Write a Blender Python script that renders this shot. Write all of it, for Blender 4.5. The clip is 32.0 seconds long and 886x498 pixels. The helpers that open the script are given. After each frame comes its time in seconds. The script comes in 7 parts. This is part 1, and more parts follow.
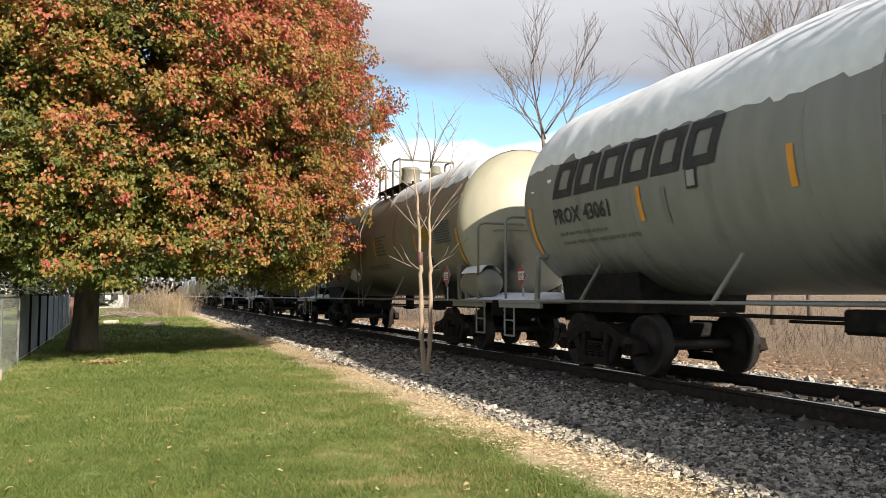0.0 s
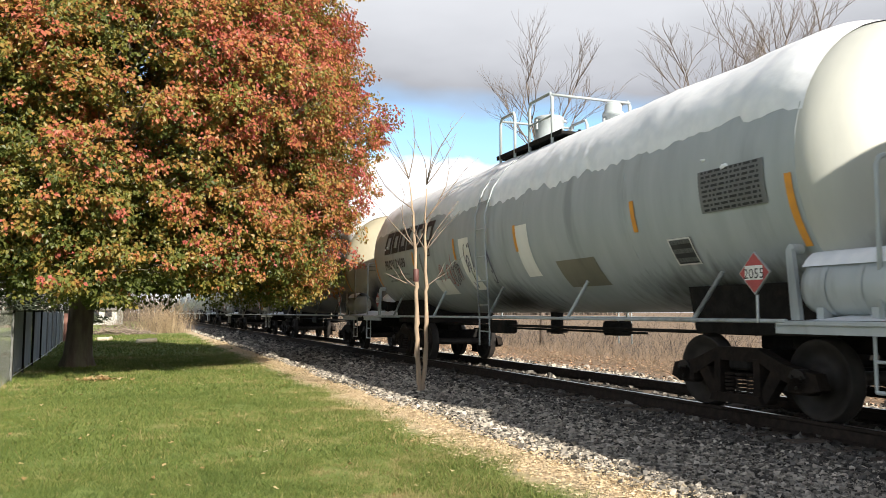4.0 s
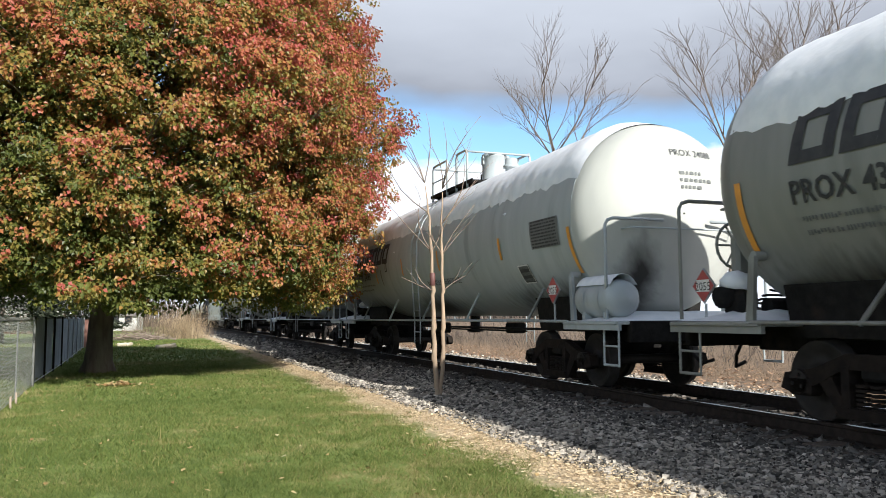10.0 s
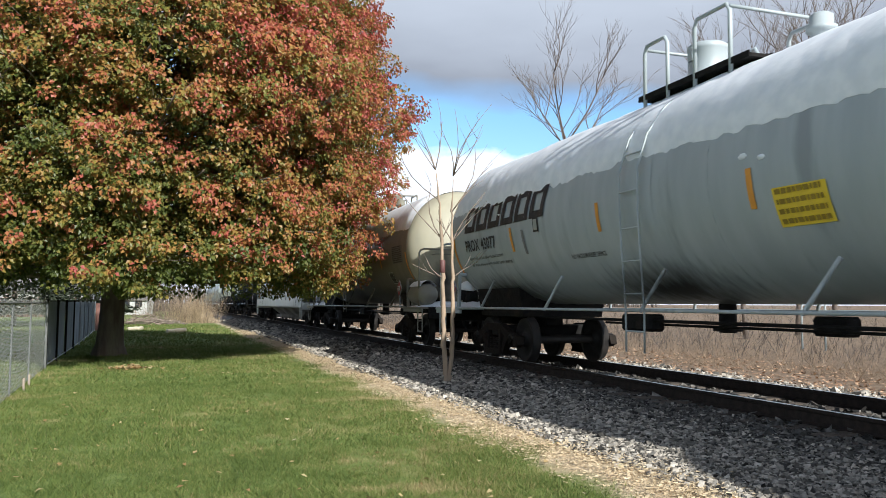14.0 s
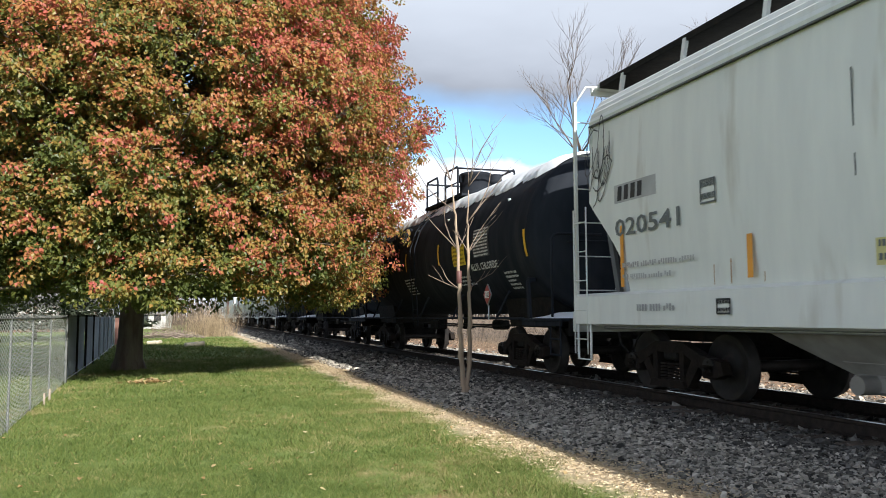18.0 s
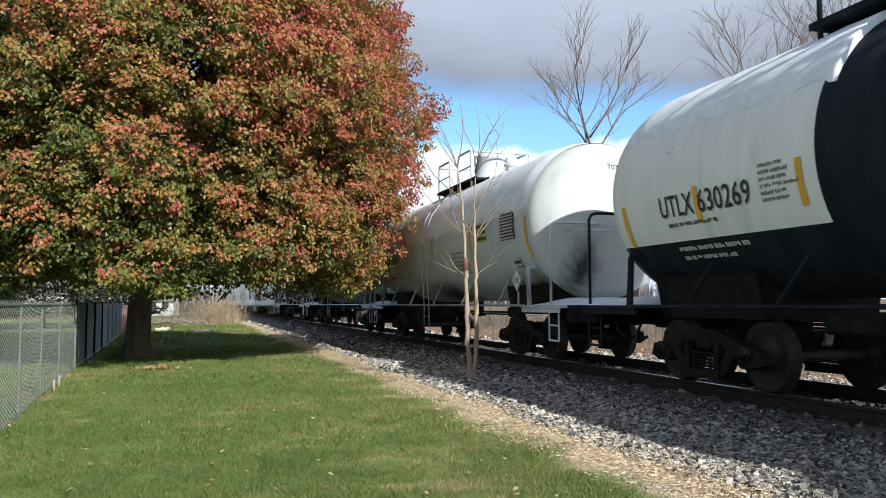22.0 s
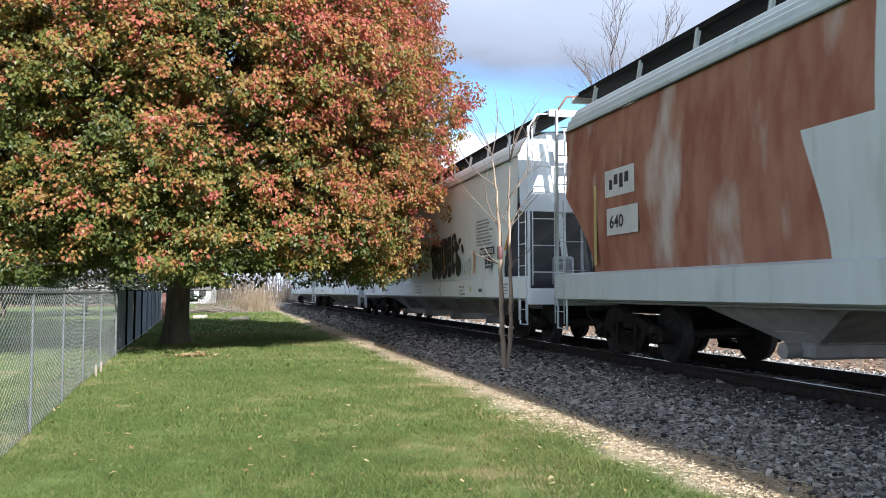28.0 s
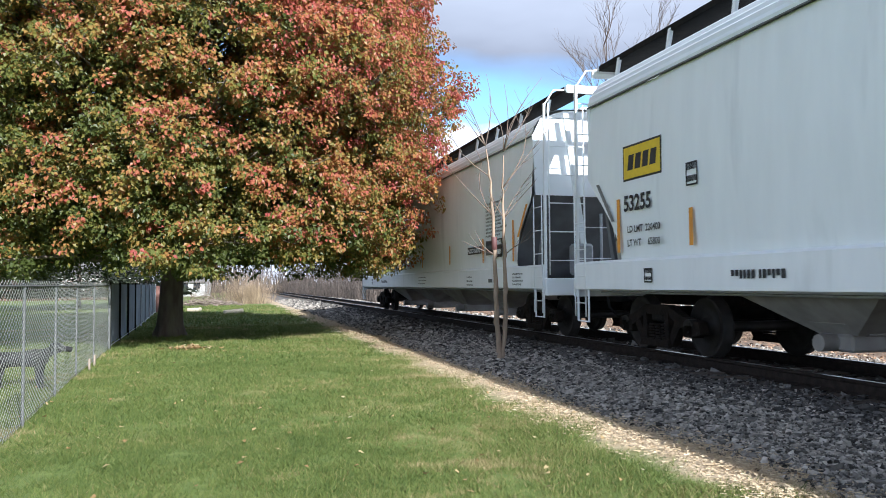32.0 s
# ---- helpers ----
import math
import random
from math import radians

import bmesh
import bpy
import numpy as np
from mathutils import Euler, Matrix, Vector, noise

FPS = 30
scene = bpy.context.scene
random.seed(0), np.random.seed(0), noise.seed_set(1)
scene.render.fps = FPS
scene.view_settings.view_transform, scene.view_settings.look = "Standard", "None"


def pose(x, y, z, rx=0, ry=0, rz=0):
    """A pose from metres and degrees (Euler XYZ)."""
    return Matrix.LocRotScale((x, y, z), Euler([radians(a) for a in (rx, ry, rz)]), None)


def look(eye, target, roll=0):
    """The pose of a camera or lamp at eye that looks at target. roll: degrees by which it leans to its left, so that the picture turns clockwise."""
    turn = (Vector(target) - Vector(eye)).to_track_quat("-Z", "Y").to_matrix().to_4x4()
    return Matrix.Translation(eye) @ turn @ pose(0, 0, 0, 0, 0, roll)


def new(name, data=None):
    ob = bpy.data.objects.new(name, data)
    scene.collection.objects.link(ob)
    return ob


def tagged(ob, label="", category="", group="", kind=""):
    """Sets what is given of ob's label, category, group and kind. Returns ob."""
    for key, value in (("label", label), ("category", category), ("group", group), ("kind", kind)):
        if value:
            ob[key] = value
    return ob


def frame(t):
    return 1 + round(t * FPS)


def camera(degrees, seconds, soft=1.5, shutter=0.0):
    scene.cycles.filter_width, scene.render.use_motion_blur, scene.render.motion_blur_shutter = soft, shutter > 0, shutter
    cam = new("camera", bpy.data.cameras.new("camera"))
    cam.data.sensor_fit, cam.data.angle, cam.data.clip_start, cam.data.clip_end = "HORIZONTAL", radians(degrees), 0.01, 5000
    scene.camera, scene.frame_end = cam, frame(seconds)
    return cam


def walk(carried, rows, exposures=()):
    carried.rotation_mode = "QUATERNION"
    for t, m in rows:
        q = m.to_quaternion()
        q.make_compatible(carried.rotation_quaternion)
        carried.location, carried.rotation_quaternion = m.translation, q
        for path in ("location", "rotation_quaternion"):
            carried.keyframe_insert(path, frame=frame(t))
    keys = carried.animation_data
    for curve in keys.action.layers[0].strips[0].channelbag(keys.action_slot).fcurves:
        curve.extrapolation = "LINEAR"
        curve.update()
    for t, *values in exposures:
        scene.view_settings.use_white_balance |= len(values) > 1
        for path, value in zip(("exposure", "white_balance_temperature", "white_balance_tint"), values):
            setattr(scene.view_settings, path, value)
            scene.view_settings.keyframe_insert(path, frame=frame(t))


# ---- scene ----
cam = camera(58.0, 32.0, soft=0.8, shutter=0.06)
PATH = [
    (0, (-0.543, 0.141, 1.493), (0.155, 2.011, 1.612), 0.1),
    (0.5, (-0.549, 0.141, 1.488), (0.144, 2.013, 1.604), 0.4),
    (1, (-0.547, 0.141, 1.492), (0.156, 2.009, 1.621), 0.6),
    (1.5, (-0.56, 0.108, 1.495), (0.145, 1.974, 1.639), 0.6),
    (2, (-0.559, 0.113, 1.491), (0.147, 1.979, 1.644), 0.3),
    (2.5, (-0.551, 0.117, 1.483), (0.158, 1.98, 1.64), 0.1),
    (4.5, (-0.565, 0.129, 1.491), (0.143, 1.992, 1.653), 0.2),
    (5, (-0.567, 0.08, 1.491), (0.123, 1.951, 1.638), -0.2),
    (5.5, (-0.569, 0.134, 1.487), (0.106, 2.011, 1.627), -0.1),
    (6, (-0.572, 0.093, 1.491), (0.094, 1.973, 1.637), -0.2),
    (6.5, (-0.566, 0.092, 1.493), (0.107, 1.969, 1.645), -0.2),
    (7, (-0.573, 0.113, 1.489), (0.108, 1.988, 1.639), -0.3),
    (7.5, (-0.56, 0.121, 1.476), (0.112, 1.998, 1.629), -0.2),
    (8, (-0.564, 0.109, 1.49), (0.103, 1.988, 1.645), -0.1),
    (8.5, (-0.568, 0.111, 1.489), (0.102, 1.989, 1.651), -0.0),
    (9, (-0.564, 0.107, 1.484), (0.107, 1.984, 1.647), 0.1),
    (9.5, (-0.555, 0.127, 1.48), (0.121, 2.003, 1.643), -0.1),
    (10, (-0.553, 0.127, 1.492), (0.116, 2.005, 1.663), -0.2),
    (10.5, (-0.546, 0.129, 1.493), (0.11, 2.011, 1.668), -0.2),
    (11, (-0.553, 0.109, 1.482), (0.091, 1.995, 1.648), 0.0),
    (11.5, (-0.56, 0.127, 1.482), (0.087, 2.013, 1.635), 0.2),
    (12, (-0.558, 0.131, 1.488), (0.097, 2.016, 1.631), 0.1),
    (12.5, (-0.565, 0.137, 1.478), (0.091, 2.02, 1.623), 0.0),
    (13, (-0.561, 0.12, 1.485), (0.089, 2.005, 1.635), 0.1),
    (13.5, (-0.566, 0.1, 1.488), (0.082, 1.987, 1.632), 0.4),
    (14, (-0.576, 0.118, 1.483), (0.072, 2.005, 1.623), 0.4),
    (14.5, (-0.57, 0.138, 1.48), (0.077, 2.024, 1.632), 0.3),
    (16.5, (-0.562, 0.107, 1.488), (0.078, 1.995, 1.646), -0.1),
    (17, (-0.562, 0.124, 1.478), (0.065, 2.017, 1.631), -0.2),
    (17.5, (-0.564, 0.112, 1.481), (0.045, 2.011, 1.638), -0.1),
    (18, (-0.57, 0.134, 1.484), (0.039, 2.032, 1.651), -0.2),
    (18.5, (-0.573, 0.124, 1.479), (0.029, 2.023, 1.656), -0.3),
    (19, (-0.574, 0.102, 1.486), (0.012, 2.006, 1.659), -0.3),
    (19.5, (-0.573, 0.118, 1.488), (0.004, 2.026, 1.651), -0.2),
    (20, (-0.571, 0.117, 1.488), (0.016, 2.023, 1.644), -0.3),
    (20.5, (-0.571, 0.131, 1.477), (0.022, 2.034, 1.635), -0.3),
    (21, (-0.57, 0.116, 1.482), (0.03, 2.018, 1.633), -0.3),
    (21.5, (-0.567, 0.127, 1.485), (0.033, 2.029, 1.624), -0.3),
    (22, (-0.577, 0.122, 1.481), (0.017, 2.027, 1.616), -0.2),
    (22.5, (-0.563, 0.133, 1.476), (0.021, 2.041, 1.612), -0.2),
    (23, (-0.569, 0.125, 1.482), (0.006, 2.036, 1.618), -0.1),
    (23.5, (-0.567, 0.114, 1.49), (0.005, 2.026, 1.616), -0.3),
    (24, (-0.566, 0.135, 1.488), (0.011, 2.047, 1.611), -0.3),
    (24.5, (-0.574, 0.118, 1.481), (-0.004, 2.031, 1.603), -0.3),
    (25, (-0.565, 0.129, 1.481), (-0.006, 2.046, 1.596), -0.2),
    (25.5, (-0.568, 0.119, 1.486), (-0.02, 2.039, 1.598), -0.1),
    (26, (-0.577, 0.126, 1.485), (-0.04, 2.049, 1.595), 0.3),
    (26.5, (-0.58, 0.138, 1.481), (-0.051, 2.064, 1.589), 0.3),
    (28.5, (-0.59, 0.133, 1.476), (-0.083, 2.065, 1.583), -0.2),
    (29, (-0.579, 0.15, 1.476), (-0.077, 2.083, 1.573), -0.4),
    (29.5, (-0.569, 0.156, 1.478), (-0.059, 2.088, 1.572), -0.3),
    (30, (-0.573, 0.139, 1.48), (-0.047, 2.066, 1.572), -0.3),
    (30.5, (-0.573, 0.139, 1.479), (-0.041, 2.064, 1.571), -0.3),
    (31, (-0.574, 0.146, 1.478), (-0.043, 2.072, 1.568), -0.3),
    (31.5, (-0.573, 0.146, 1.478), (-0.038, 2.071, 1.566), -0.2),
    (32, (-0.57, 0.17, 1.468), (-0.043, 2.097, 1.554), -0.4),
]
EXPOSURES = [(0, 0.9, 6600, 10), (6, 1.0, 6450, 9), (9, 0.84, 6150, 9), (13, 0.66, 5750, 7), (17, 0.84, 5950, 8), (19, 0.95, 5950, 8), (21, 0.68, 5750, 8), (23, 0.58, 5600, 7), (26, 0.45, 5400, 8), (28.5, 1.08, 5450, 11), (32, 1.0, 5450, 11)]
walk(cam, [(t, look(eye, target, roll)) for t, eye, target, roll in PATH], EXPOSURES)

# ---- light ----
SUN_WAY = Vector((-0.4545, 1.85, -1.0))
world = bpy.data.worlds.new("sky")
scene.world = world
world.use_nodes = True
wn, wl = world.node_tree.nodes, world.node_tree.links
wn.clear()
w_out = wn.new("ShaderNodeOutputWorld")
w_bg = wn.new("ShaderNodeBackground")
w_bg.inputs["Strength"].default_value = 0.1
sky = wn.new("ShaderNodeTexSky")
sky.sky_type = "NISHITA"
sky.sun_disc = False
sky.sun_elevation = radians(27.7)
sky.sun_rotation = radians(166.0)
w_co = wn.new("ShaderNodeTexCoord")
w_sep = wn.new("ShaderNodeSeparateXYZ")
wl.new(w_co.outputs["Generated"], w_sep.inputs[0])


def w_math(op, a, b=0.0, clamp=False):
    n = wn.new("ShaderNodeMath")
    n.operation, n.use_clamp = op, clamp
    for k, v in enumerate((a, b)):
        if isinstance(v, (int, float)):
            n.inputs[k].default_value = v
        else:
            wl.new(v, n.inputs[k])
    return n.outputs[0]


def w_noise(scale, detail, stretch):
    mp = wn.new("ShaderNodeMapping")
    mp.inputs["Scale"].default_value = stretch
    wl.new(w_co.outputs["Generated"], mp.inputs[0])
    n = wn.new("ShaderNodeTexNoise")
    n.inputs["Scale"].default_value, n.inputs["Detail"].default_value = scale, detail
    wl.new(mp.outputs[0], n.inputs["Vector"])
    return n.outputs["Fac"]


def w_mix(fac, a, b):
    n = wn.new("ShaderNodeMix")
    n.data_type = "RGBA"
    wl.new(fac, n.inputs[0])
    for k, v in ((6, a), (7, b)):
        if isinstance(v, tuple):
            n.inputs[k].default_value = (*v, 1)
        else:
            wl.new(v, n.inputs[k])
    return n.outputs[2]


height = w_sep.outputs["Z"]
billow = w_noise(7.0, 7.0, (1, 1, 1.5))
broad = w_noise(2.2, 4.0, (1, 1, 2.5))
# low white cumulus on the horizon, a strip of blue, then a grey deck
low_edge = w_math("ADD", w_math("MULTIPLY", billow, 0.17), 0.105)
low = w_math("MULTIPLY", w_math("SUBTRACT", low_edge, height), 75.0, True)
deck_edge = w_math("ADD", w_math("ADD", w_math("MULTIPLY", broad, 0.12), 0.165), w_math("MULTIPLY", billow, 0.04))
deck = w_math("MULTIPLY", w_math("SUBTRACT", height, deck_edge), 26.0, True)
white = w_mix(billow, (6.2, 6.45, 7.0), (8.4, 8.4, 8.5))
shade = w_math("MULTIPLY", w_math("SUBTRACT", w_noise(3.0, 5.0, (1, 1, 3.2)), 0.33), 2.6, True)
grey = w_mix(shade, (1.6, 1.67, 1.9), (3.1, 3.18, 3.48))
bright = w_mix(w_math("MULTIPLY", w_math("SUBTRACT", height, 0.26), 6.0, True), grey, (4.9, 5.0, 5.3))
lift = w_mix(w_math("MULTIPLY", w_math("SUBTRACT", height, 0.42), 5.0, True), bright, (1.5, 1.65, 2.0))
blue = wn.new("ShaderNodeHueSaturation")
blue.inputs["Saturation"].default_value, blue.inputs["Value"].default_value = 1.2, 1.3
wl.new(sky.outputs[0], blue.inputs["Color"])
col = w_mix(low, w_mix(deck, blue.outputs[0], lift), white)
wl.new(col, w_bg.inputs["Color"])
wl.new(w_bg.outputs[0], w_out.inputs["Surface"])

sun_data = bpy.data.lights.new("sun", "SUN")
sun_data.energy, sun_data.angle, sun_data.color = 5.0, radians(0.55), (1.0, 0.92, 0.79)
sun = new("sun", sun_data)
sun.matrix_basis = look(-SUN_WAY * 30, (0, 0, 0))

# ---- materials ----
MATS = {}


def rgb(v):
    return (*v, 1) if len(v) == 3 else v


def paint(name, a, b=None, scale=3.0, rough=0.6, metal=0.0, bump=0.0, bump_scale=40.0, stretch=(1, 1, 1), stain=None, stain_scale=0.8, stain_at=0.58, island=0.0, each=0.0, coat=0.0, trans=0.0, gloss=0.5, stains_and_shade=(), below=None):
    """A surface of two tones of one colour in fine noise, with larger stains, relief, and a tone of its own for each island or object."""
    if name in MATS:
        return MATS[name]
    m = bpy.data.materials.new(name)
    m.use_nodes = True
    t = m.node_tree
    n, l = t.nodes, t.links
    p = n["Principled BSDF"]
    p.inputs["Roughness"].default_value, p.inputs["Metallic"].default_value = rough, metal
    p.inputs["Coat Weight"].default_value, p.inputs["Specular IOR Level"].default_value = coat, gloss
    co = n.new("ShaderNodeTexCoord")
    mp = n.new("ShaderNodeMapping")
    mp.inputs["Scale"].default_value = stretch
    l.new(co.outputs["Object"], mp.inputs[0])

    def noise_of(s, detail):
        q = n.new("ShaderNodeTexNoise")
        q.inputs["Scale"].default_value, q.inputs["Detail"].default_value = s, detail
        l.new(mp.outputs[0], q.inputs["Vector"])
        return q.outputs["Fac"]

    def ramp_of(src, lo, hi):
        q = n.new("ShaderNodeMapRange")
        q.inputs[1].default_value, q.inputs[2].default_value = lo, hi
        l.new(src, q.inputs[0])
        return q.outputs[0]

    def mix_of(f, x, y):
        q = n.new("ShaderNodeMix")
        q.data_type = "RGBA"
        l.new(f, q.inputs[0])
        for k, v in ((6, x), (7, y)):
            if isinstance(v, tuple):
                q.inputs[k].default_value = rgb(v)
            else:
                l.new(v, q.inputs[k])
        return q.outputs[2]

    if b is None:
        b = tuple(v * 0.82 for v in a)
    c = mix_of(ramp_of(noise_of(scale, 5.0), 0.35, 0.65), a, b)
    if stain is not None:
        c = mix_of(ramp_of(noise_of(stain_scale, 6.0), stain_at, stain_at + 0.16), c, stain)
    # noise-edged dark patches: soot on tank ends, painted shade on tank bellies
    for at, size, dark in stains_and_shade:
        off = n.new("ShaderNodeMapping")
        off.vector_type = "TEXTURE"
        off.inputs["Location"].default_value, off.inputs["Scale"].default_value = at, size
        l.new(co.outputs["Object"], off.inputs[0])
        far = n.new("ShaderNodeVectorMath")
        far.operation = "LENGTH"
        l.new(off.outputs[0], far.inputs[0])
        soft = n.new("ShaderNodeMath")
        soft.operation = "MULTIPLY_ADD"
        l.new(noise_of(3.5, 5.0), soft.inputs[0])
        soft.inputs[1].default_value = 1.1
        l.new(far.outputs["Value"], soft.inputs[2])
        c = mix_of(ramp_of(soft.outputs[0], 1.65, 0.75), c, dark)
    if below is not None:
        cut = n.new("ShaderNodeSeparateXYZ")
        l.new(co.outputs["Object"], cut.inputs[0])
        c = mix_of(ramp_of(cut.outputs["Z"], below[0] + 0.006, below[0] - 0.006), c, below[1])
    if island or each:
        src = n.new("ShaderNodeNewGeometry").outputs["Random Per Island"] if island else n.new("ShaderNodeObjectInfo").outputs["Random"]
        amount = island or each
        hs = n.new("ShaderNodeHueSaturation")
        q = n.new("ShaderNodeMapRange")
        q.inputs[3].default_value, q.inputs[4].default_value = 1 - amount, 1 + amount
        l.new(src, q.inputs[0])
        l.new(q.outputs[0], hs.inputs["Value"])
        l.new(c, hs.inputs["Color"])
        c = hs.outputs["Color"]
    l.new(c, p.inputs["Base Color"])
    if trans:
        tr = n.new("ShaderNodeBsdfTranslucent")
        l.new(c, tr.inputs["Color"])
        mx = n.new("ShaderNodeMixShader")
        mx.inputs[0].default_value = trans
        l.new(p.outputs[0], mx.inputs[1])
        l.new(tr.outputs[0], mx.inputs[2])
        l.new(mx.outputs[0], n["Material Output"].inputs["Surface"])
    if bump:
        bp = n.new("ShaderNodeBump")
        bp.inputs["Strength"].default_value, bp.inputs["Distance"].default_value = bump, 0.02
        l.new(noise_of(bump_scale, 4.0), bp.inputs["Height"])
        l.new(bp.outputs[0], p.inputs["Normal"])
    MATS[name] = m
    return m


def leaf_paint(name, stops, rough=0.55, trans=0.35, patch=0.45, mix=0.55, slope=0.0, ripe=False):
    """Leaves whose colour runs along a ramp, by a patch in space and by the leaf."""
    m = bpy.data.materials.new(name)
    m.use_nodes = True
    n, l = m.node_tree.nodes, m.node_tree.links
    p = n["Principled BSDF"]
    p.inputs["Roughness"].default_value = rough
    co = n.new("ShaderNodeTexCoord")
    q = n.new("ShaderNodeTexNoise")
    q.inputs["Scale"].default_value, q.inputs["Detail"].default_value = patch, 3.0
    l.new(co.outputs["Object"], q.inputs["Vector"])
    mr = n.new("ShaderNodeMapRange")
    mr.inputs[1].default_value, mr.inputs[2].default_value = 0.3, 0.72
    l.new(q.outputs["Fac"], mr.inputs[0])
    g = n.new("ShaderNodeNewGeometry")
    mx = n.new("ShaderNodeMix")
    mx.inputs[0].default_value = 1 - mix
    sx = n.new("ShaderNodeSeparateXYZ")
    l.new(co.outputs["Object"], sx.inputs[0])
    ad = n.new("ShaderNodeMath")
    ad.operation = "MULTIPLY_ADD"
    ad.inputs[1].default_value = slope
    l.new(sx.outputs["X"], ad.inputs[0])
    l.new(mr.outputs[0], ad.inputs[2])
    l.new(ad.outputs[0], mx.inputs[2])
    l.new(g.outputs["Random Per Island"], mx.inputs[3])
    r = n.new("ShaderNodeValToRGB")
    e = r.color_ramp.elements
    while len(e) < len(stops):
        e.new(0.5)
    for k, (at, c) in enumerate(stops):
        e[k].position, e[k].color = at, rgb(c)
    if ripe:
        at = n.new("ShaderNodeAttribute")
        at.attribute_name = "ripe"
        l.new(at.outputs["Fac"], r.inputs[0])
    else:
        l.new(mx.outputs[0], r.inputs[0])
    l.new(r.outputs[0], p.inputs["Base Color"])
    tr = n.new("ShaderNodeBsdfTranslucent")
    l.new(r.outputs[0], tr.inputs["Color"])
    ms = n.new("ShaderNodeMixShader")
    ms.inputs[0].default_value = trans
    l.new(p.outputs[0], ms.inputs[1])
    l.new(tr.outputs[0], ms.inputs[2])
    l.new(ms.outputs[0], n["Material Output"].inputs["Surface"])
    return m


STEEL_DARK = paint("grimy_black_steel", (0.009, 0.0085, 0.0085), (0.017, 0.016, 0.015), 9, 0.8, 0.0, 0.4, 30, stain=(0.03, 0.023, 0.018), stain_scale=3, gloss=0.12)
RUST_STEEL = paint("rusty_cast_steel", (0.011, 0.009, 0.008), (0.021, 0.016, 0.013), 8, 0.85, 0.0, 0.5, 25, gloss=0.12)
WHEEL_STEEL = paint("worn_wheel_steel", (0.016, 0.0145, 0.0135), (0.03, 0.026, 0.024), 6, 0.6, 0.0, gloss=0.2)
RAIL_TOP = paint("polished_rail_head", (0.42, 0.41, 0.4), None, 20, 0.35, 1.0)
RAIL_SIDE = paint("brown_rail_web", (0.02, 0.016, 0.014), (0.035, 0.027, 0.022), 12, 0.9, 0.0, 0.4, 60, gloss=0.15)
FENCE_STEEL = paint("dull_fence_steel", (0.13, 0.135, 0.13), (0.1, 0.104, 0.1), 14, 0.75, 0.0)
FENCE_WIRE = paint("galvanised_fence_wire", (0.52, 0.53, 0.5), (0.42, 0.43, 0.41), 14, 0.6, 0.1)
GALV = paint("galvanised_steel", (0.42, 0.44, 0.46), (0.33, 0.35, 0.37), 14, 0.45, 0.6)
SNOW = paint("old_snow", (0.82, 0.84, 0.88), (0.72, 0.75, 0.8), 5, 0.75, 0.0, 0.35, 6, island=0.03)
ORANGE = paint("orange_reflector", (0.75, 0.33, 0.04), (0.62, 0.27, 0.05), 6, 0.5)
YELLOW = paint("yellow_sign", (0.8, 0.58, 0.03), (0.7, 0.5, 0.04), 9, 0.5)
BLACK_INK = paint("black_stencil", (0.018, 0.02, 0.026), (0.035, 0.036, 0.04), 7, 0.6)
WHITE_INK = paint("white_stencil", (0.7, 0.7, 0.68), None, 9, 0.6)
RED_SIGN = paint("red_placard", (0.4, 0.07, 0.07), None, 12, 0.5)
WHITE_SIGN = paint("white_placard", (0.78, 0.78, 0.76), None, 12, 0.5)
GREY_INK = paint("faded_stencil", (0.14, 0.15, 0.15), None, 8, 0.7)

# ---- mesh helpers ----


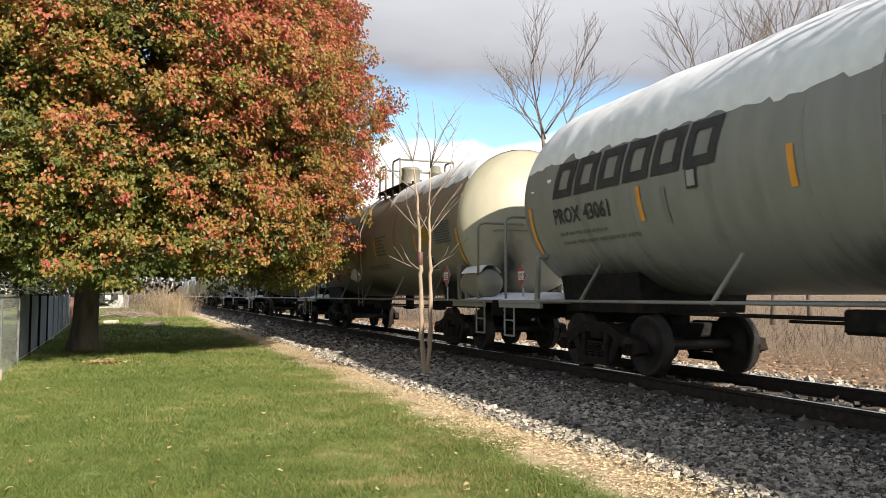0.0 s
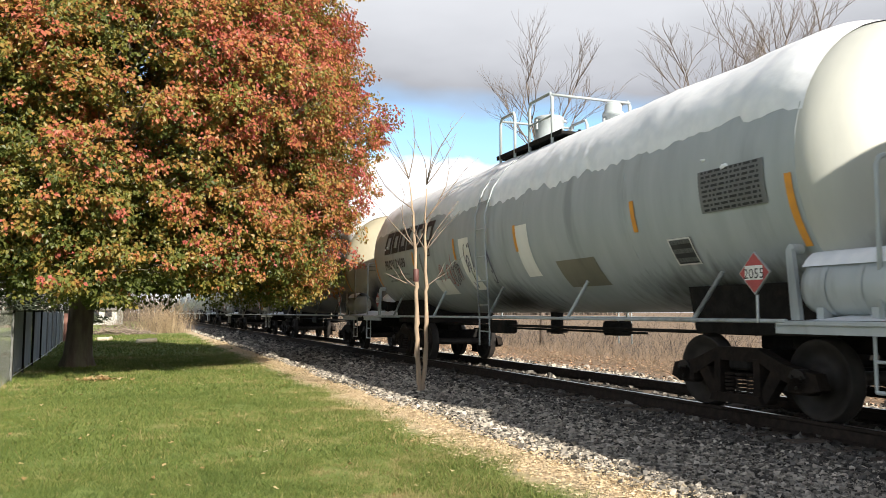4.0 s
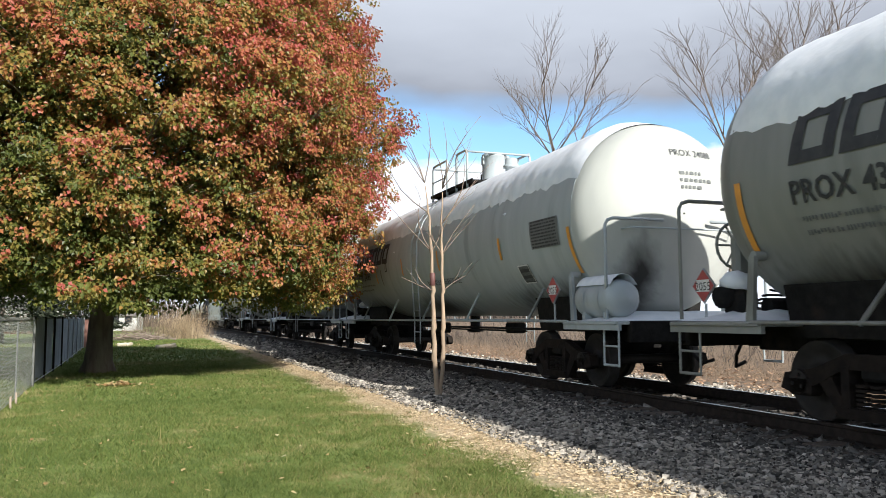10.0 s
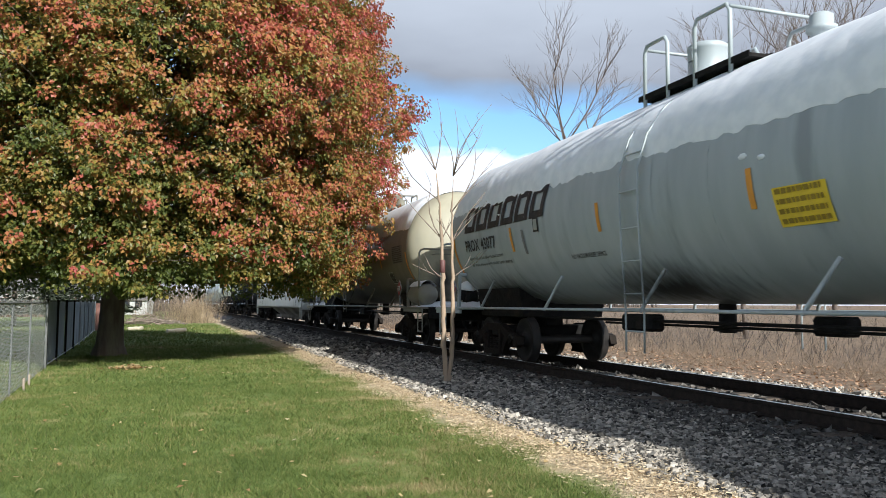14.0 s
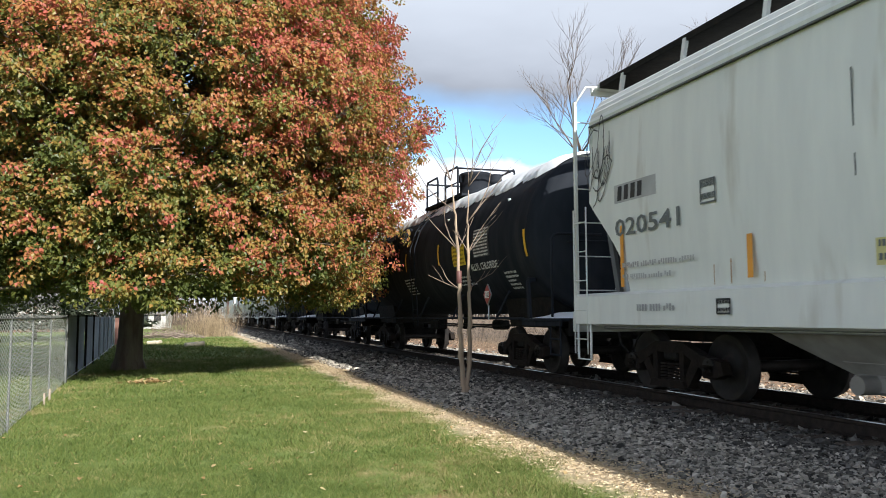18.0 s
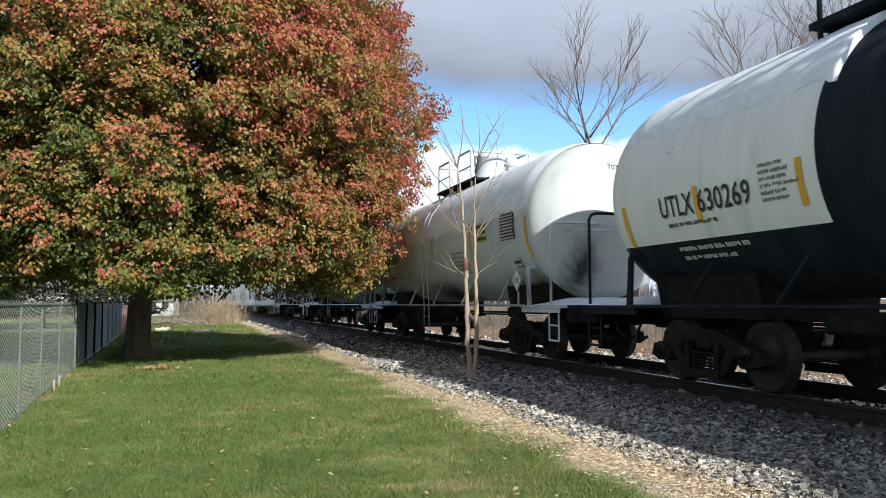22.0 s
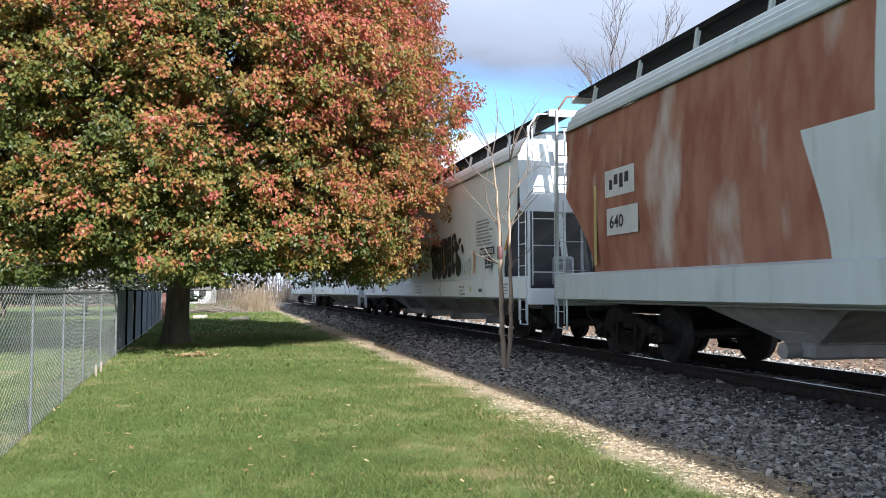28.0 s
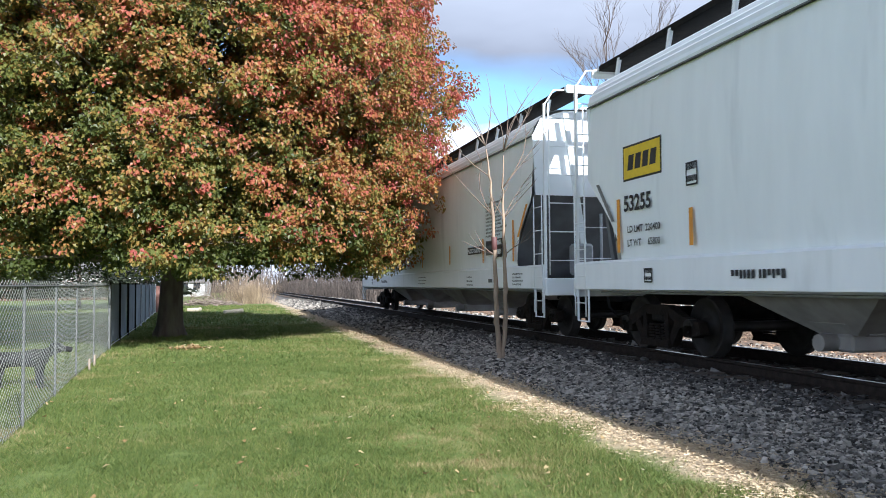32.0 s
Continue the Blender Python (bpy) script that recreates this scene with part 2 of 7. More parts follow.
class Shape:
    """Collects the faces of one mesh."""

    def __init__(self):
        self.v, self.f, self.s = [], [], []

    def add(self, verts, faces, smooth=False):
        k = len(self.v)
        self.v.extend(tuple(p) for p in verts)
        self.f.extend(tuple(i + k for i in q) for q in faces)
        self.s.extend([smooth] * len(faces))
        return self

    def box(self, c, size, turn=None, bevel=0.0):
        hx, hy, hz = (d / 2 for d in size)
        b = min(bevel, hx * 0.9, hy * 0.9, hz * 0.9)
        pts, faces = [], []
        if b <= 0:
            pts = [(x, y, z) for x in (-hx, hx) for y in (-hy, hy) for z in (-hz, hz)]
            faces = [(0, 1, 3, 2), (4, 6, 7, 5), (0, 4, 5, 1), (2, 3, 7, 6), (0, 2, 6, 4), (1, 5, 7, 3)]
        else:
            at = {}
            for sx in (-1, 1):
                for sy in (-1, 1):
                    for sz in (-1, 1):
                        for ax in range(3):
                            q = [sx * (hx - b), sy * (hy - b), sz * (hz - b)]
                            q[ax] += (sx, sy, sz)[ax] * b
                            at[sx, sy, sz, ax] = len(pts)
                            pts.append(tuple(q))
            ring = ((-1, -1), (1, -1), (1, 1), (-1, 1))
            for ax in range(3):
                o = [k for k in range(3) if k != ax]
                for s in (-1, 1):
                    q = []
                    for u, w in ring:
                        key = [0, 0, 0]
                        key[ax], key[o[0]], key[o[1]] = s, u, w
                        q.append(at[(*key, ax)])
                    flip = (s > 0) == (ax == 1)
                    faces.append(tuple(reversed(q)) if flip else tuple(q))
                for u, w in ring:
                    a1, a2 = [0, 0, 0], [0, 0, 0]
                    a1[ax], a2[ax] = -1, 1
                    for key in (a1, a2):
                        key[o[0]], key[o[1]] = u, w
                    faces.append((at[(*a1, o[0])], at[(*a2, o[0])], at[(*a2, o[1])], at[(*a1, o[1])]))
            for sx in (-1, 1):
                for sy in (-1, 1):
                    for sz in (-1, 1):
                        faces.append(tuple(at[sx, sy, sz, ax] for ax in range(3)))
        m = Matrix.Translation(c) @ (turn.to_4x4() if turn is not None else Matrix())
        return self.add([m @ Vector(p) for p in pts], faces)

    def tube(self, a, b, r, n=8, r2=None, caps=True, smooth=True):
        a, b = Vector(a), Vector(b)
        w = (b - a).normalized()
        u = w.orthogonal().normalized()
        v = w.cross(u)
        r2 = r if r2 is None else r2
        ring = [(math.cos(2 * math.pi * k / n), math.sin(2 * math.pi * k / n)) for k in range(n)]
        pts = [a + (u * c + v * s) * r for c, s in ring] + [b + (u * c + v * s) * r2 for c, s in ring]
        self.add(pts, [(k, (k + 1) % n, n + (k + 1) % n, n + k) for k in range(n)], smooth)
        if caps:
            self.add(pts[:n], [tuple(reversed(range(n)))])
            self.add(pts[n:], [tuple(range(n))])
        return self

    def pipe(self, pts, r, n=6):
        return self.loft(pts, [r] * len(pts), n)

    def loft(self, pts, radii, n=8):
        """One continuous round limb through points, with a radius for each."""
        pts = [Vector(p) for p in pts]
        u = (pts[1] - pts[0]).orthogonal().normalized()
        rings = []
        for k, p in enumerate(pts):
            w = (pts[min(k + 1, len(pts) - 1)] - pts[max(k - 1, 0)]).normalized()
            u = (u - w * u.dot(w)).normalized()
            v = w.cross(u)
            rings += [p + (u * math.cos(2 * math.pi * j / n) + v * math.sin(2 * math.pi * j / n)) * radii[k] for j in range(n)]
        m = len(pts)
        self.add(rings, [(k * n + j, k * n + (j + 1) % n, (k + 1) * n + (j + 1) % n, (k + 1) * n + j) for k in range(m - 1) for j in range(n)] + [tuple(range(n - 1, -1, -1)), tuple(range((m - 1) * n, m * n))], True)
        return self

    def turned(self, profile, origin, axis, n=20, smooth=True):
        """profile: rows of (radius, distance along the axis)."""
        w = Vector(axis).normalized()
        u = w.orthogonal().normalized()
        v = w.cross(u)
        o = Vector(origin)
        pts = []
        for r, d in profile:
            pts += [o + w * d + (u * math.cos(2 * math.pi * k / n) + v * math.sin(2 * math.pi * k / n)) * max(r, 1e-4) for k in range(n)]
        faces = [(j * n + k, j * n + (k + 1) % n, (j + 1) * n + (k + 1) % n, (j + 1) * n + k) for j in range(len(profile) - 1) for k in range(n)]
        return self.add(pts, faces, smooth)

    def slab(self, outline, lo, hi, axis=0):
        """A flat plate: an outline of (a, b) in the two axes other than axis, from lo to hi along it."""
        def put(a, b, c):
            return {0: (c, a, b), 1: (a, c, b), 2: (a, b, c)}[axis]
        n = len(outline)
        pts = [put(a, b, lo) for a, b in outline] + [put(a, b, hi) for a, b in outline]
        return self.add(pts, [tuple(reversed(range(n))), tuple(range(n, 2 * n))] + [(k, (k + 1) % n, n + (k + 1) % n, n + k) for k in range(n)])

    def mesh(self, name, material):
        me = bpy.data.meshes.new(name)
        me.from_pydata(self.v, [], self.f)
        me.polygons.foreach_set("use_smooth", self.s)
        me.materials.append(material)
        bm = bmesh.new()
        bm.from_mesh(me)
        for p in [p for p in bm.verts if not p.link_faces]:
            bm.verts.remove(p)
        bmesh.ops.recalc_face_normals(bm, faces=bm.faces)
        bm.to_mesh(me)
        bm.free()
        me.update()
        return me


def part(name, shape, material, parent=None, label="", at=None):
    """Links a shape, or a mesh made before, as one object under a thing or a part."""
    ob = new(name, shape.mesh(name, material) if isinstance(shape, Shape) else shape)
    ob.parent = parent
    if at is not None:
        ob.matrix_basis = at
    if label:
        ob["label"] = label
    return ob


def cloud_mesh(name, verts, faces, material, smooth=False):
    """A mesh from arrays: verts (n, 3), faces (m, 3 or 4)."""
    me = bpy.data.meshes.new(name)
    verts, faces = np.asarray(verts, np.float32), np.asarray(faces, np.int32)
    k = faces.shape[1]
    me.vertices.add(len(verts))
    me.vertices.foreach_set("co", verts.ravel())
    me.loops.add(faces.size)
    me.loops.foreach_set("vertex_index", faces.ravel())
    me.polygons.add(len(faces))
    me.polygons.foreach_set("loop_start", np.arange(0, faces.size, k, dtype=np.int32))
    me.polygons.foreach_set("loop_total", np.full(len(faces), k, np.int32))
    me.polygons.foreach_set("use_smooth", np.full(len(faces), smooth))
    me.materials.append(material)
    me.update(calc_edges=True)
    me.validate()
    return me


def letters(text, size, bold=0.0):
    """The built-in font's letters as points (x, y) and faces, from x = 0, with the base line at y = 0."""
    cu = bpy.data.curves.new("letters", "FONT")
    cu.body, cu.size, cu.offset, cu.resolution_u = text, size, bold, 2
    ob = bpy.data.objects.new("letters", cu)
    scene.collection.objects.link(ob)
    me = bpy.data.meshes.new_from_object(ob.evaluated_get(bpy.context.evaluated_depsgraph_get()))
    pts, faces = [(v.co.x, v.co.y) for v in me.vertices], [tuple(p.vertices) for p in me.polygons]
    bpy.data.objects.remove(ob)
    bpy.data.curves.remove(cu)
    bpy.data.meshes.remove(me)
    return pts, faces


# ---- setting ----
TRACK_X, RAIL_Z = 6.73, 0.41
SPEED = 11.0


def ground_height(x, y):
    """The lawn, the ballast bank and the waste ground beyond it."""
    c = abs(x - TRACK_X)
    z = np.interp(c, [0, 1.25, 1.6, 2.9, 3.3, 3.9, 60], [0.2, 0.2, 0.19, 0.08, 0.05, 0.0, 0.0])
    far = np.interp(x - TRACK_X, [0, 6.0, 12, 30, 400], [0, 0, 0.15, 1.0, 3.0])
    return z + far


def build_ground():
    xs = np.unique(np.concatenate([np.linspace(-14, 24, 153), np.geomspace(25, 1600, 26), -np.geomspace(15, 1600, 26)]))
    ys = np.unique(np.concatenate([np.linspace(-12, 60, 145), np.geomspace(62, 2500, 34), -np.geomspace(14, 1600, 18)]))
    gx, gy = np.meshgrid(xs, ys, indexing="ij")
    gz = ground_height(gx, gy)
    rng = np.random.default_rng(3)
    near = (np.abs(gx) < 24) & (gy < 60)
    gz = gz + near * rng.normal(0, 0.006, gz.shape)
    v = np.stack([gx, gy, gz], -1).reshape(-1, 3)
    i, j = np.meshgrid(np.arange(len(xs) - 1), np.arange(len(ys) - 1), indexing="ij")
    a = (i * len(ys) + j).ravel()
    f = np.stack([a, a + len(ys), a + len(ys) + 1, a + 1], -1)
    m = bpy.data.materials.new("lawn_straw_and_ballast")
    m.use_nodes = True
    n, l = m.node_tree.nodes, m.node_tree.links
    p = n["Principled BSDF"]
    p.inputs["Roughness"].default_value = 0.95
    co = n.new("ShaderNodeTexCoord")
    sep = n.new("ShaderNodeSeparateXYZ")
    l.new(co.outputs["Object"], sep.inputs[0])

    def noise_of(s, d, st=(1, 1, 1)):
        mp = n.new("ShaderNodeMapping")
        mp.inputs["Scale"].default_value = st
        l.new(co.outputs["Object"], mp.inputs[0])
        q = n.new("ShaderNodeTexNoise")
        q.inputs["Scale"].default_value, q.inputs["Detail"].default_value = s, d
        l.new(mp.outputs[0], q.inputs["Vector"])
        return q.outputs["Fac"]

    def ramp_of(src, lo, hi):
        q = n.new("ShaderNodeMapRange")
        q.inputs[1].default_value, q.inputs[2].default_value = lo, hi
        l.new(src, q.inputs[0])
        return q.outputs[0]

    def mix_of(f, x, y):
        q = n.new("ShaderNodeMix")
        q.data_type = "RGBA"
        l.new(f, q.inputs[0])
        for k, v in ((6, x), (7, y)):
            if isinstance(v, tuple):
                q.inputs[k].default_value = rgb(v)
            else:
                l.new(v, q.inputs[k])
        return q.outputs[2]

    def plus(a, b, s=1.0):
        q = n.new("ShaderNodeMath")
        q.operation = "MULTIPLY_ADD"
        l.new(b, q.inputs[0])
        q.inputs[1].default_value = s
        l.new(a, q.inputs[2])
        return q.outputs[0]

    green = mix_of(ramp_of(noise_of(7, 6), 0.3, 0.7), (0.105, 0.155, 0.028), (0.175, 0.225, 0.052))
    green = mix_of(ramp_of(noise_of(0.55, 4, (0.6, 1.5, 1)), 0.54, 0.7), green, (0.3, 0.26, 0.1))
    straw = mix_of(ramp_of(noise_of(11, 6), 0.3, 0.7), (0.46, 0.35, 0.22), (0.62, 0.5, 0.35))
    stone = mix_of(ramp_of(noise_of(26, 5), 0.35, 0.65), (0.08, 0.073, 0.066), (0.19, 0.175, 0.155))
    waste = mix_of(ramp_of(noise_of(5, 6), 0.3, 0.7), (0.13, 0.088, 0.058), (0.27, 0.19, 0.12))
    edge = plus(sep.outputs["X"], noise_of(1.1, 5), 0.9)
    c = mix_of(ramp_of(edge, 3.1, 3.5), green, straw)
    c = mix_of(ramp_of(edge, 3.95, 4.2), c, stone)
    # dark track bed: the train's shade and oil stain put into one colour
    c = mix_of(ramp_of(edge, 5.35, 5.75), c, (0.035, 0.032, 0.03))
    c = mix_of(ramp_of(edge, 8.5, 8.9), c, stone)
    c = mix_of(ramp_of(edge, 10.2, 11.6), c, waste)
    l.new(c, p.inputs["Base Color"])
    bp = n.new("ShaderNodeBump")
    bp.inputs["Strength"].default_value, bp.inputs["Distance"].default_value = 0.8, 0.03
    l.new(noise_of(38, 5), bp.inputs["Height"])
    l.new(bp.outputs[0], p.inputs["Normal"])
    ob = new("ground", cloud_mesh("ground", v, f, m, True))
    tagged(ob, "mown green lawn with a straw edge beside a grey stone ballast bank", "ground", kind="structure")


def build_ballast():
    """Loose stones of the bank, smaller and sparser where far."""
    rng = np.random.default_rng(5)
    base = np.array([[x, y, z] for x in (-0.7, 0.7) for y in (-0.7, 0.7) for z in (-0.7, 0.7)], float)
    tri = np.array([[0, 1, 3, 2], [4, 6, 7, 5], [0, 4, 5, 1], [2, 3, 7, 6], [1, 5, 7, 3]])
    sets = []
    for count, x0, x1, y0, y1, s in ((56000, 3.3, 5.75, 3.6, 11, 0.0168), (26000, 3.3, 5.75, 11, 20, 0.0215), (10000, 3.4, 5.8, 20, 36, 0.03), (4000, 3.4, 5.8, 36, 70, 0.045),
                                     (9000, 5.75, 7.8, 3.6, 30, 0.03), (9000, 7.9, 11.2, 4, 30, 0.032), (2000, 7.9, 11.2, 30, 80, 0.06)):
        x, y = rng.uniform(x0, x1, count), rng.uniform(y0, y1, count)
        keep = (x > 3.46 + 0.09 * np.sin(y * 1.3) + rng.normal(0, 0.13, count)) & ((x < 10.4) | (rng.random(count) < 0.3))
        x, y = x[keep], y[keep]
        k = len(x)
        size = s * rng.lognormal(0, 0.33, (k, 1)) * rng.uniform(0.6, 1.25, (k, 3)) * [1, 1, 0.85]
        a, b = rng.uniform(0, 6.28, k), rng.normal(0, 0.5, k)
        p = (base[None] * (1 + rng.normal(0, 0.22, (k, 8, 1))) + rng.normal(0, 0.14, (k, 8, 3))) * size[:, None]
        p = np.stack([p[..., 0], p[..., 1] * np.cos(b)[:, None] - p[..., 2] * np.sin(b)[:, None], p[..., 1] * np.sin(b)[:, None] + p[..., 2] * np.cos(b)[:, None]], -1)
        p = np.stack([p[..., 0] * np.cos(a)[:, None] - p[..., 1] * np.sin(a)[:, None], p[..., 0] * np.sin(a)[:, None] + p[..., 1] * np.cos(a)[:, None], p[..., 2]], -1)
        z = ground_height(x, y) + size[:, 2] * 0.3 + rng.uniform(0, 0.015, k)
        sets.append(p + np.stack([x, y, z], -1)[:, None])
    v = np.concatenate(sets)
    # darker stones near the rails: train shade and trackbed grime put into colour
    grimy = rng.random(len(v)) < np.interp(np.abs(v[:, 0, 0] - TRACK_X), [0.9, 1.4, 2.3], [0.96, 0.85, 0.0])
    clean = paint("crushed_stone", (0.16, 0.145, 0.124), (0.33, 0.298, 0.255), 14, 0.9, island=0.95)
    shade_stone = paint("shade_dark_crushed_stone", (0.06, 0.056, 0.052), (0.14, 0.13, 0.118), 14, 0.9, island=0.8, gloss=0.2)
    for pick, name, m, label in ((~grimy, "ballast", clean, "grey crushed stone ballast banked along the railway track"), (grimy, "fouled_ballast", shade_stone, "ballast close to the rails, coloured dark for train shade and grime")):
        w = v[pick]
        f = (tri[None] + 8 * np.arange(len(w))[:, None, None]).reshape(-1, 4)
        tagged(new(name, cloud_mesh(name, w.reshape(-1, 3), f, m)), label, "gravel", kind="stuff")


def build_track():
    track = tagged(new("railway_track"), "single railway track on dark sleepers and stone ballast", "railway track", kind="structure")
    prof = [(-0.07, 0), (0.07, 0), (0.07, 0.012), (0.012, 0.03), (0.01, 0.12), (0.036, 0.135), (0.036, 0.168), (-0.036, 0.168), (-0.036, 0.135), (-0.01, 0.12), (-0.012, 0.03), (-0.07, 0.012)]
    for side in (-0.7525, 0.7525):
        s = Shape().slab([(side + a, b - 0.17) for a, b in prof], -20, 420, axis=1)
        rail = part("rail", s, RAIL_SIDE, track, at=Matrix.Translation((TRACK_X, 0, RAIL_Z)))
        t = Shape()
        t.add([(side - 0.03, -20, 0), (side + 0.03, -20, 0), (side + 0.03, 420, 0), (side - 0.03, 420, 0)], [(0, 1, 2, 3)])
        part("running_surface", t, RAIL_TOP, rail, "bright worn rail head")
    tie = Shape().box((0, 0, 0), (2.6, 0.23, 0.18), bevel=0.015).mesh("tie", paint("tarred_sleeper_wood", (0.06, 0.045, 0.035), (0.1, 0.08, 0.065), 5, 0.9, 0, 0.6, 20, stretch=(0.3, 4, 4), each=0.35))
    rng = random.Random(2)
    for k in range(190):
        part("tie", tie, None, track, at=pose(TRACK_X + rng.uniform(-0.05, 0.05), 0.5 + k * 0.54 + rng.uniform(-0.03, 0.03), RAIL_Z - 0.26 + rng.uniform(-0.012, 0.012), 0, 0, rng.uniform(-1.2, 1.2)))

# ---- rail cars: y runs along the car (its rear is +y), z = 0 is the rail's top, the near side is -x ----
TANK_R, TANK_Z, HEAD = 1.49, 2.6, 0.74
CARS = []
SHARED = {}


def shared(key, make):
    if key not in SHARED:
        SHARED[key] = make()
    return SHARED[key]


def wheelset_mesh():
    s = Shape()
    for side in (-1, 1):
        w = [(0.06, -0.075), (0.13, -0.075), (0.14, -0.02), (0.3, -0.005), (0.34, -0.05), (0.4, -0.06), (0.415, -0.06), (0.42, 0.05), (0.448, 0.062), (0.448, 0.085), (0.35, 0.085), (0.31, 0.03), (0.14, 0.03), (0.12, 0.09), (0.06, 0.09)]
        s.turned([(r, -d) for r, d in w], (side * 0.745, 0, 0), (side, 0, 0), 24)
    s.tube((-1.05, 0, 0), (1.05, 0, 0), 0.075, 10)
    for side in (-1, 1):
        s.tube((side * 0.98, 0, 0), (side * 1.1, 0, 0), 0.12, 12)
        for k in range(3):
            a = k * 2.094
            s.tube((side * 1.1, 0.07 * math.cos(a), 0.07 * math.sin(a)), (side * 1.12, 0.07 * math.cos(a), 0.07 * math.sin(a)), 0.018, 6)
    return s.mesh("wheelset", WHEEL_STEEL)


def side_frame_mesh():
    s = Shape()
    top = [(-1.16, 0.34), (-1.1, 0.5), (-0.72, 0.56), (-0.3, 0.72), (0.3, 0.72), (0.72, 0.56), (1.1, 0.5), (1.16, 0.34)]
    low = [(1.02, 0.3), (0.68, 0.4), (0.34, 0.57), (-0.34, 0.57), (-0.68, 0.4), (-1.02, 0.3)]
    s.slab(top + low, -0.07, 0.07, axis=0)
    for k in (-1, 1):
        s.slab([(k * 0.66, 0.44), (k * 0.5, 0.5), (k * 0.3, 0.17), (k * 0.42, 0.13)], -0.06, 0.06, axis=0)
        s.slab([(k * 0.26, 0.6), (k * 0.36, 0.6), (k * 0.36, 0.18), (k * 0.26, 0.18)], -0.08, 0.08, axis=0)
        s.box((0, k * 0.89, 0.38), (0.2, 0.3, 0.2), bevel=0.03)
        s.box((0, k * 0.62, 0.47), (0.03, 0.1, 0.12))
    s.slab([(-0.42, 0.11), (0.42, 0.11), (0.36, 0.21), (-0.36, 0.21)], -0.11, 0.11, axis=0)
    return s.mesh("side_frame", RUST_STEEL)


def spring_mesh():
    s = Shape()
    for k in (-0.17, 0.0, 0.17):
        for i in range(6):
            s.tube((0, k, 0.2 + i * 0.042), (0, k, 0.226 + i * 0.042), 0.072, 10)
    return s.mesh("spring", RUST_STEEL)


def tank_point(y, a, r):
    """A point of the shell: a in degrees from the top, towards the near side."""
    return (-r * math.sin(radians(a)), y, TANK_Z + r * math.cos(radians(a)))


def shell_parts(car, half, scheme, edges=()):
    """The tank, split into its painted fields. scheme(y, a) names the field's paint, label and part."""
    rows = [(-half - HEAD * math.cos(radians(q)), max(0.015, TANK_R * math.sin(radians(q)))) for q in (0, 8, 17, 26, 35, 44, 53, 62, 70, 77, 84, 90)]
    steps = max(8, int(half * 2 / 0.45))
    body = [(y, TANK_R) for y in sorted([-half + 2 * half * k / steps for k in range(1, steps)] + list(edges))]
    rows = rows + body + [(-y, r) for y, r in reversed(rows)]
    n = 60
    fields = {}
    for k in range(len(rows) - 1):
        (y0, r0), (y1, r1) = rows[k], rows[k + 1]
        for j in range(n):
            a0, a1 = -180 + 360 * j / n, -180 + 360 * (j + 1) / n
            key = scheme((y0 + y1) / 2, (a0 + a1) / 2)
            s = fields.setdefault(key, ({}, [], []))
            q = []
            for y, a, r, i, jj in ((y0, a0, r0, k, j), (y0, a1, r0, k, j + 1), (y1, a1, r1, k + 1, j + 1), (y1, a0, r1, k + 1, j)):
                ident = (i, jj % n)
                if ident not in s[0]:
                    s[0][ident] = len(s[1])
                    s[1].append(tank_point(y, a, r))
                q.append(s[0][ident])
            s[2].append(tuple(q))
    for (name, mat, label), (_, v, f) in fields.items():
        part(name, Shape().add(v, f, True), mat, car, label)


def add_seams(car, half, mat, ys):
    for y in ys:
        part("weld_seam", Shape().pipe([tank_point(y, a, TANK_R + 0.001) for a in range(-180, 181, 10)], 0.006, 4), mat, car)


def add_snow(car, half, seed, deep, ragged, cover=1.0, clear=()):
    """A blanket of snow on the tank's top, with a ragged lower edge; clear: stretches of y without any."""
    rng = random.Random(seed)
    ph = [rng.uniform(0, 6.28) for _ in range(6)]
    steps = int(half * 2 / 0.09)
    def edge(y, side):
        e = deep + ragged * (0.2 * math.sin(y * 0.6 + ph[0] + side) + 0.5 * noise.noise((y * 0.9, seed, side)) + 0.55 * noise.noise((y * 3.1, seed + 5, side)) + 0.35 * noise.noise((y * 9, seed + 9, side)) + 0.12 * rng.uniform(-1, 1))
        if any(a < y < b for a, b in clear):
            e = min(e, 9)
        return max(4, e)
    n = 24
    v, f = [], []
    end = half + 0.05
    for k in range(steps + 1):
        y = -end + 2 * end * k / steps
        l, r = edge(y, 1), edge(y, 2)
        fade = min(1, (k + 0.3) / 4, (steps - k + 0.3) / 4)
        for j in range(n + 1):
            u = j / n
            a = -r + (l + r) * u
            t = 0.1 * (0.35 + 0.65 * cover) * fade * min(1, 7 * u, 7 * (1 - u)) ** 0.5 * (1 + 0.3 * noise.noise((y * 0.8, a * 0.03, seed)) + 0.2 * noise.noise((y * 3.5, a * 0.16, seed + 3)))
            v.append(tank_point(y, a, TANK_R + 0.002 + t))
    for k in range(steps):
        for j in range(n):
            a = k * (n + 1) + j
            f.append((a, a + 1, a + n + 2, a + n + 1))
    s = Shape().add(v, f, True)
    for _ in range(int(4 * cover)):
        y, a = rng.uniform(-half, half), deep + ragged + rng.uniform(2, 9)
        r = rng.uniform(0.02, 0.05)
        s.add([tank_point(y + r * 1.5 * math.cos(k), a + 30 * r * math.sin(k), TANK_R + 0.004) for k in np.linspace(0, 6.28, 7)[:-1]] + [tank_point(y, a, TANK_R + 0.05)], [(k, (k + 1) % 6, 6) for k in range(6)], True)
    part("snow", s, SNOW, car, "patchy white snow along the top")


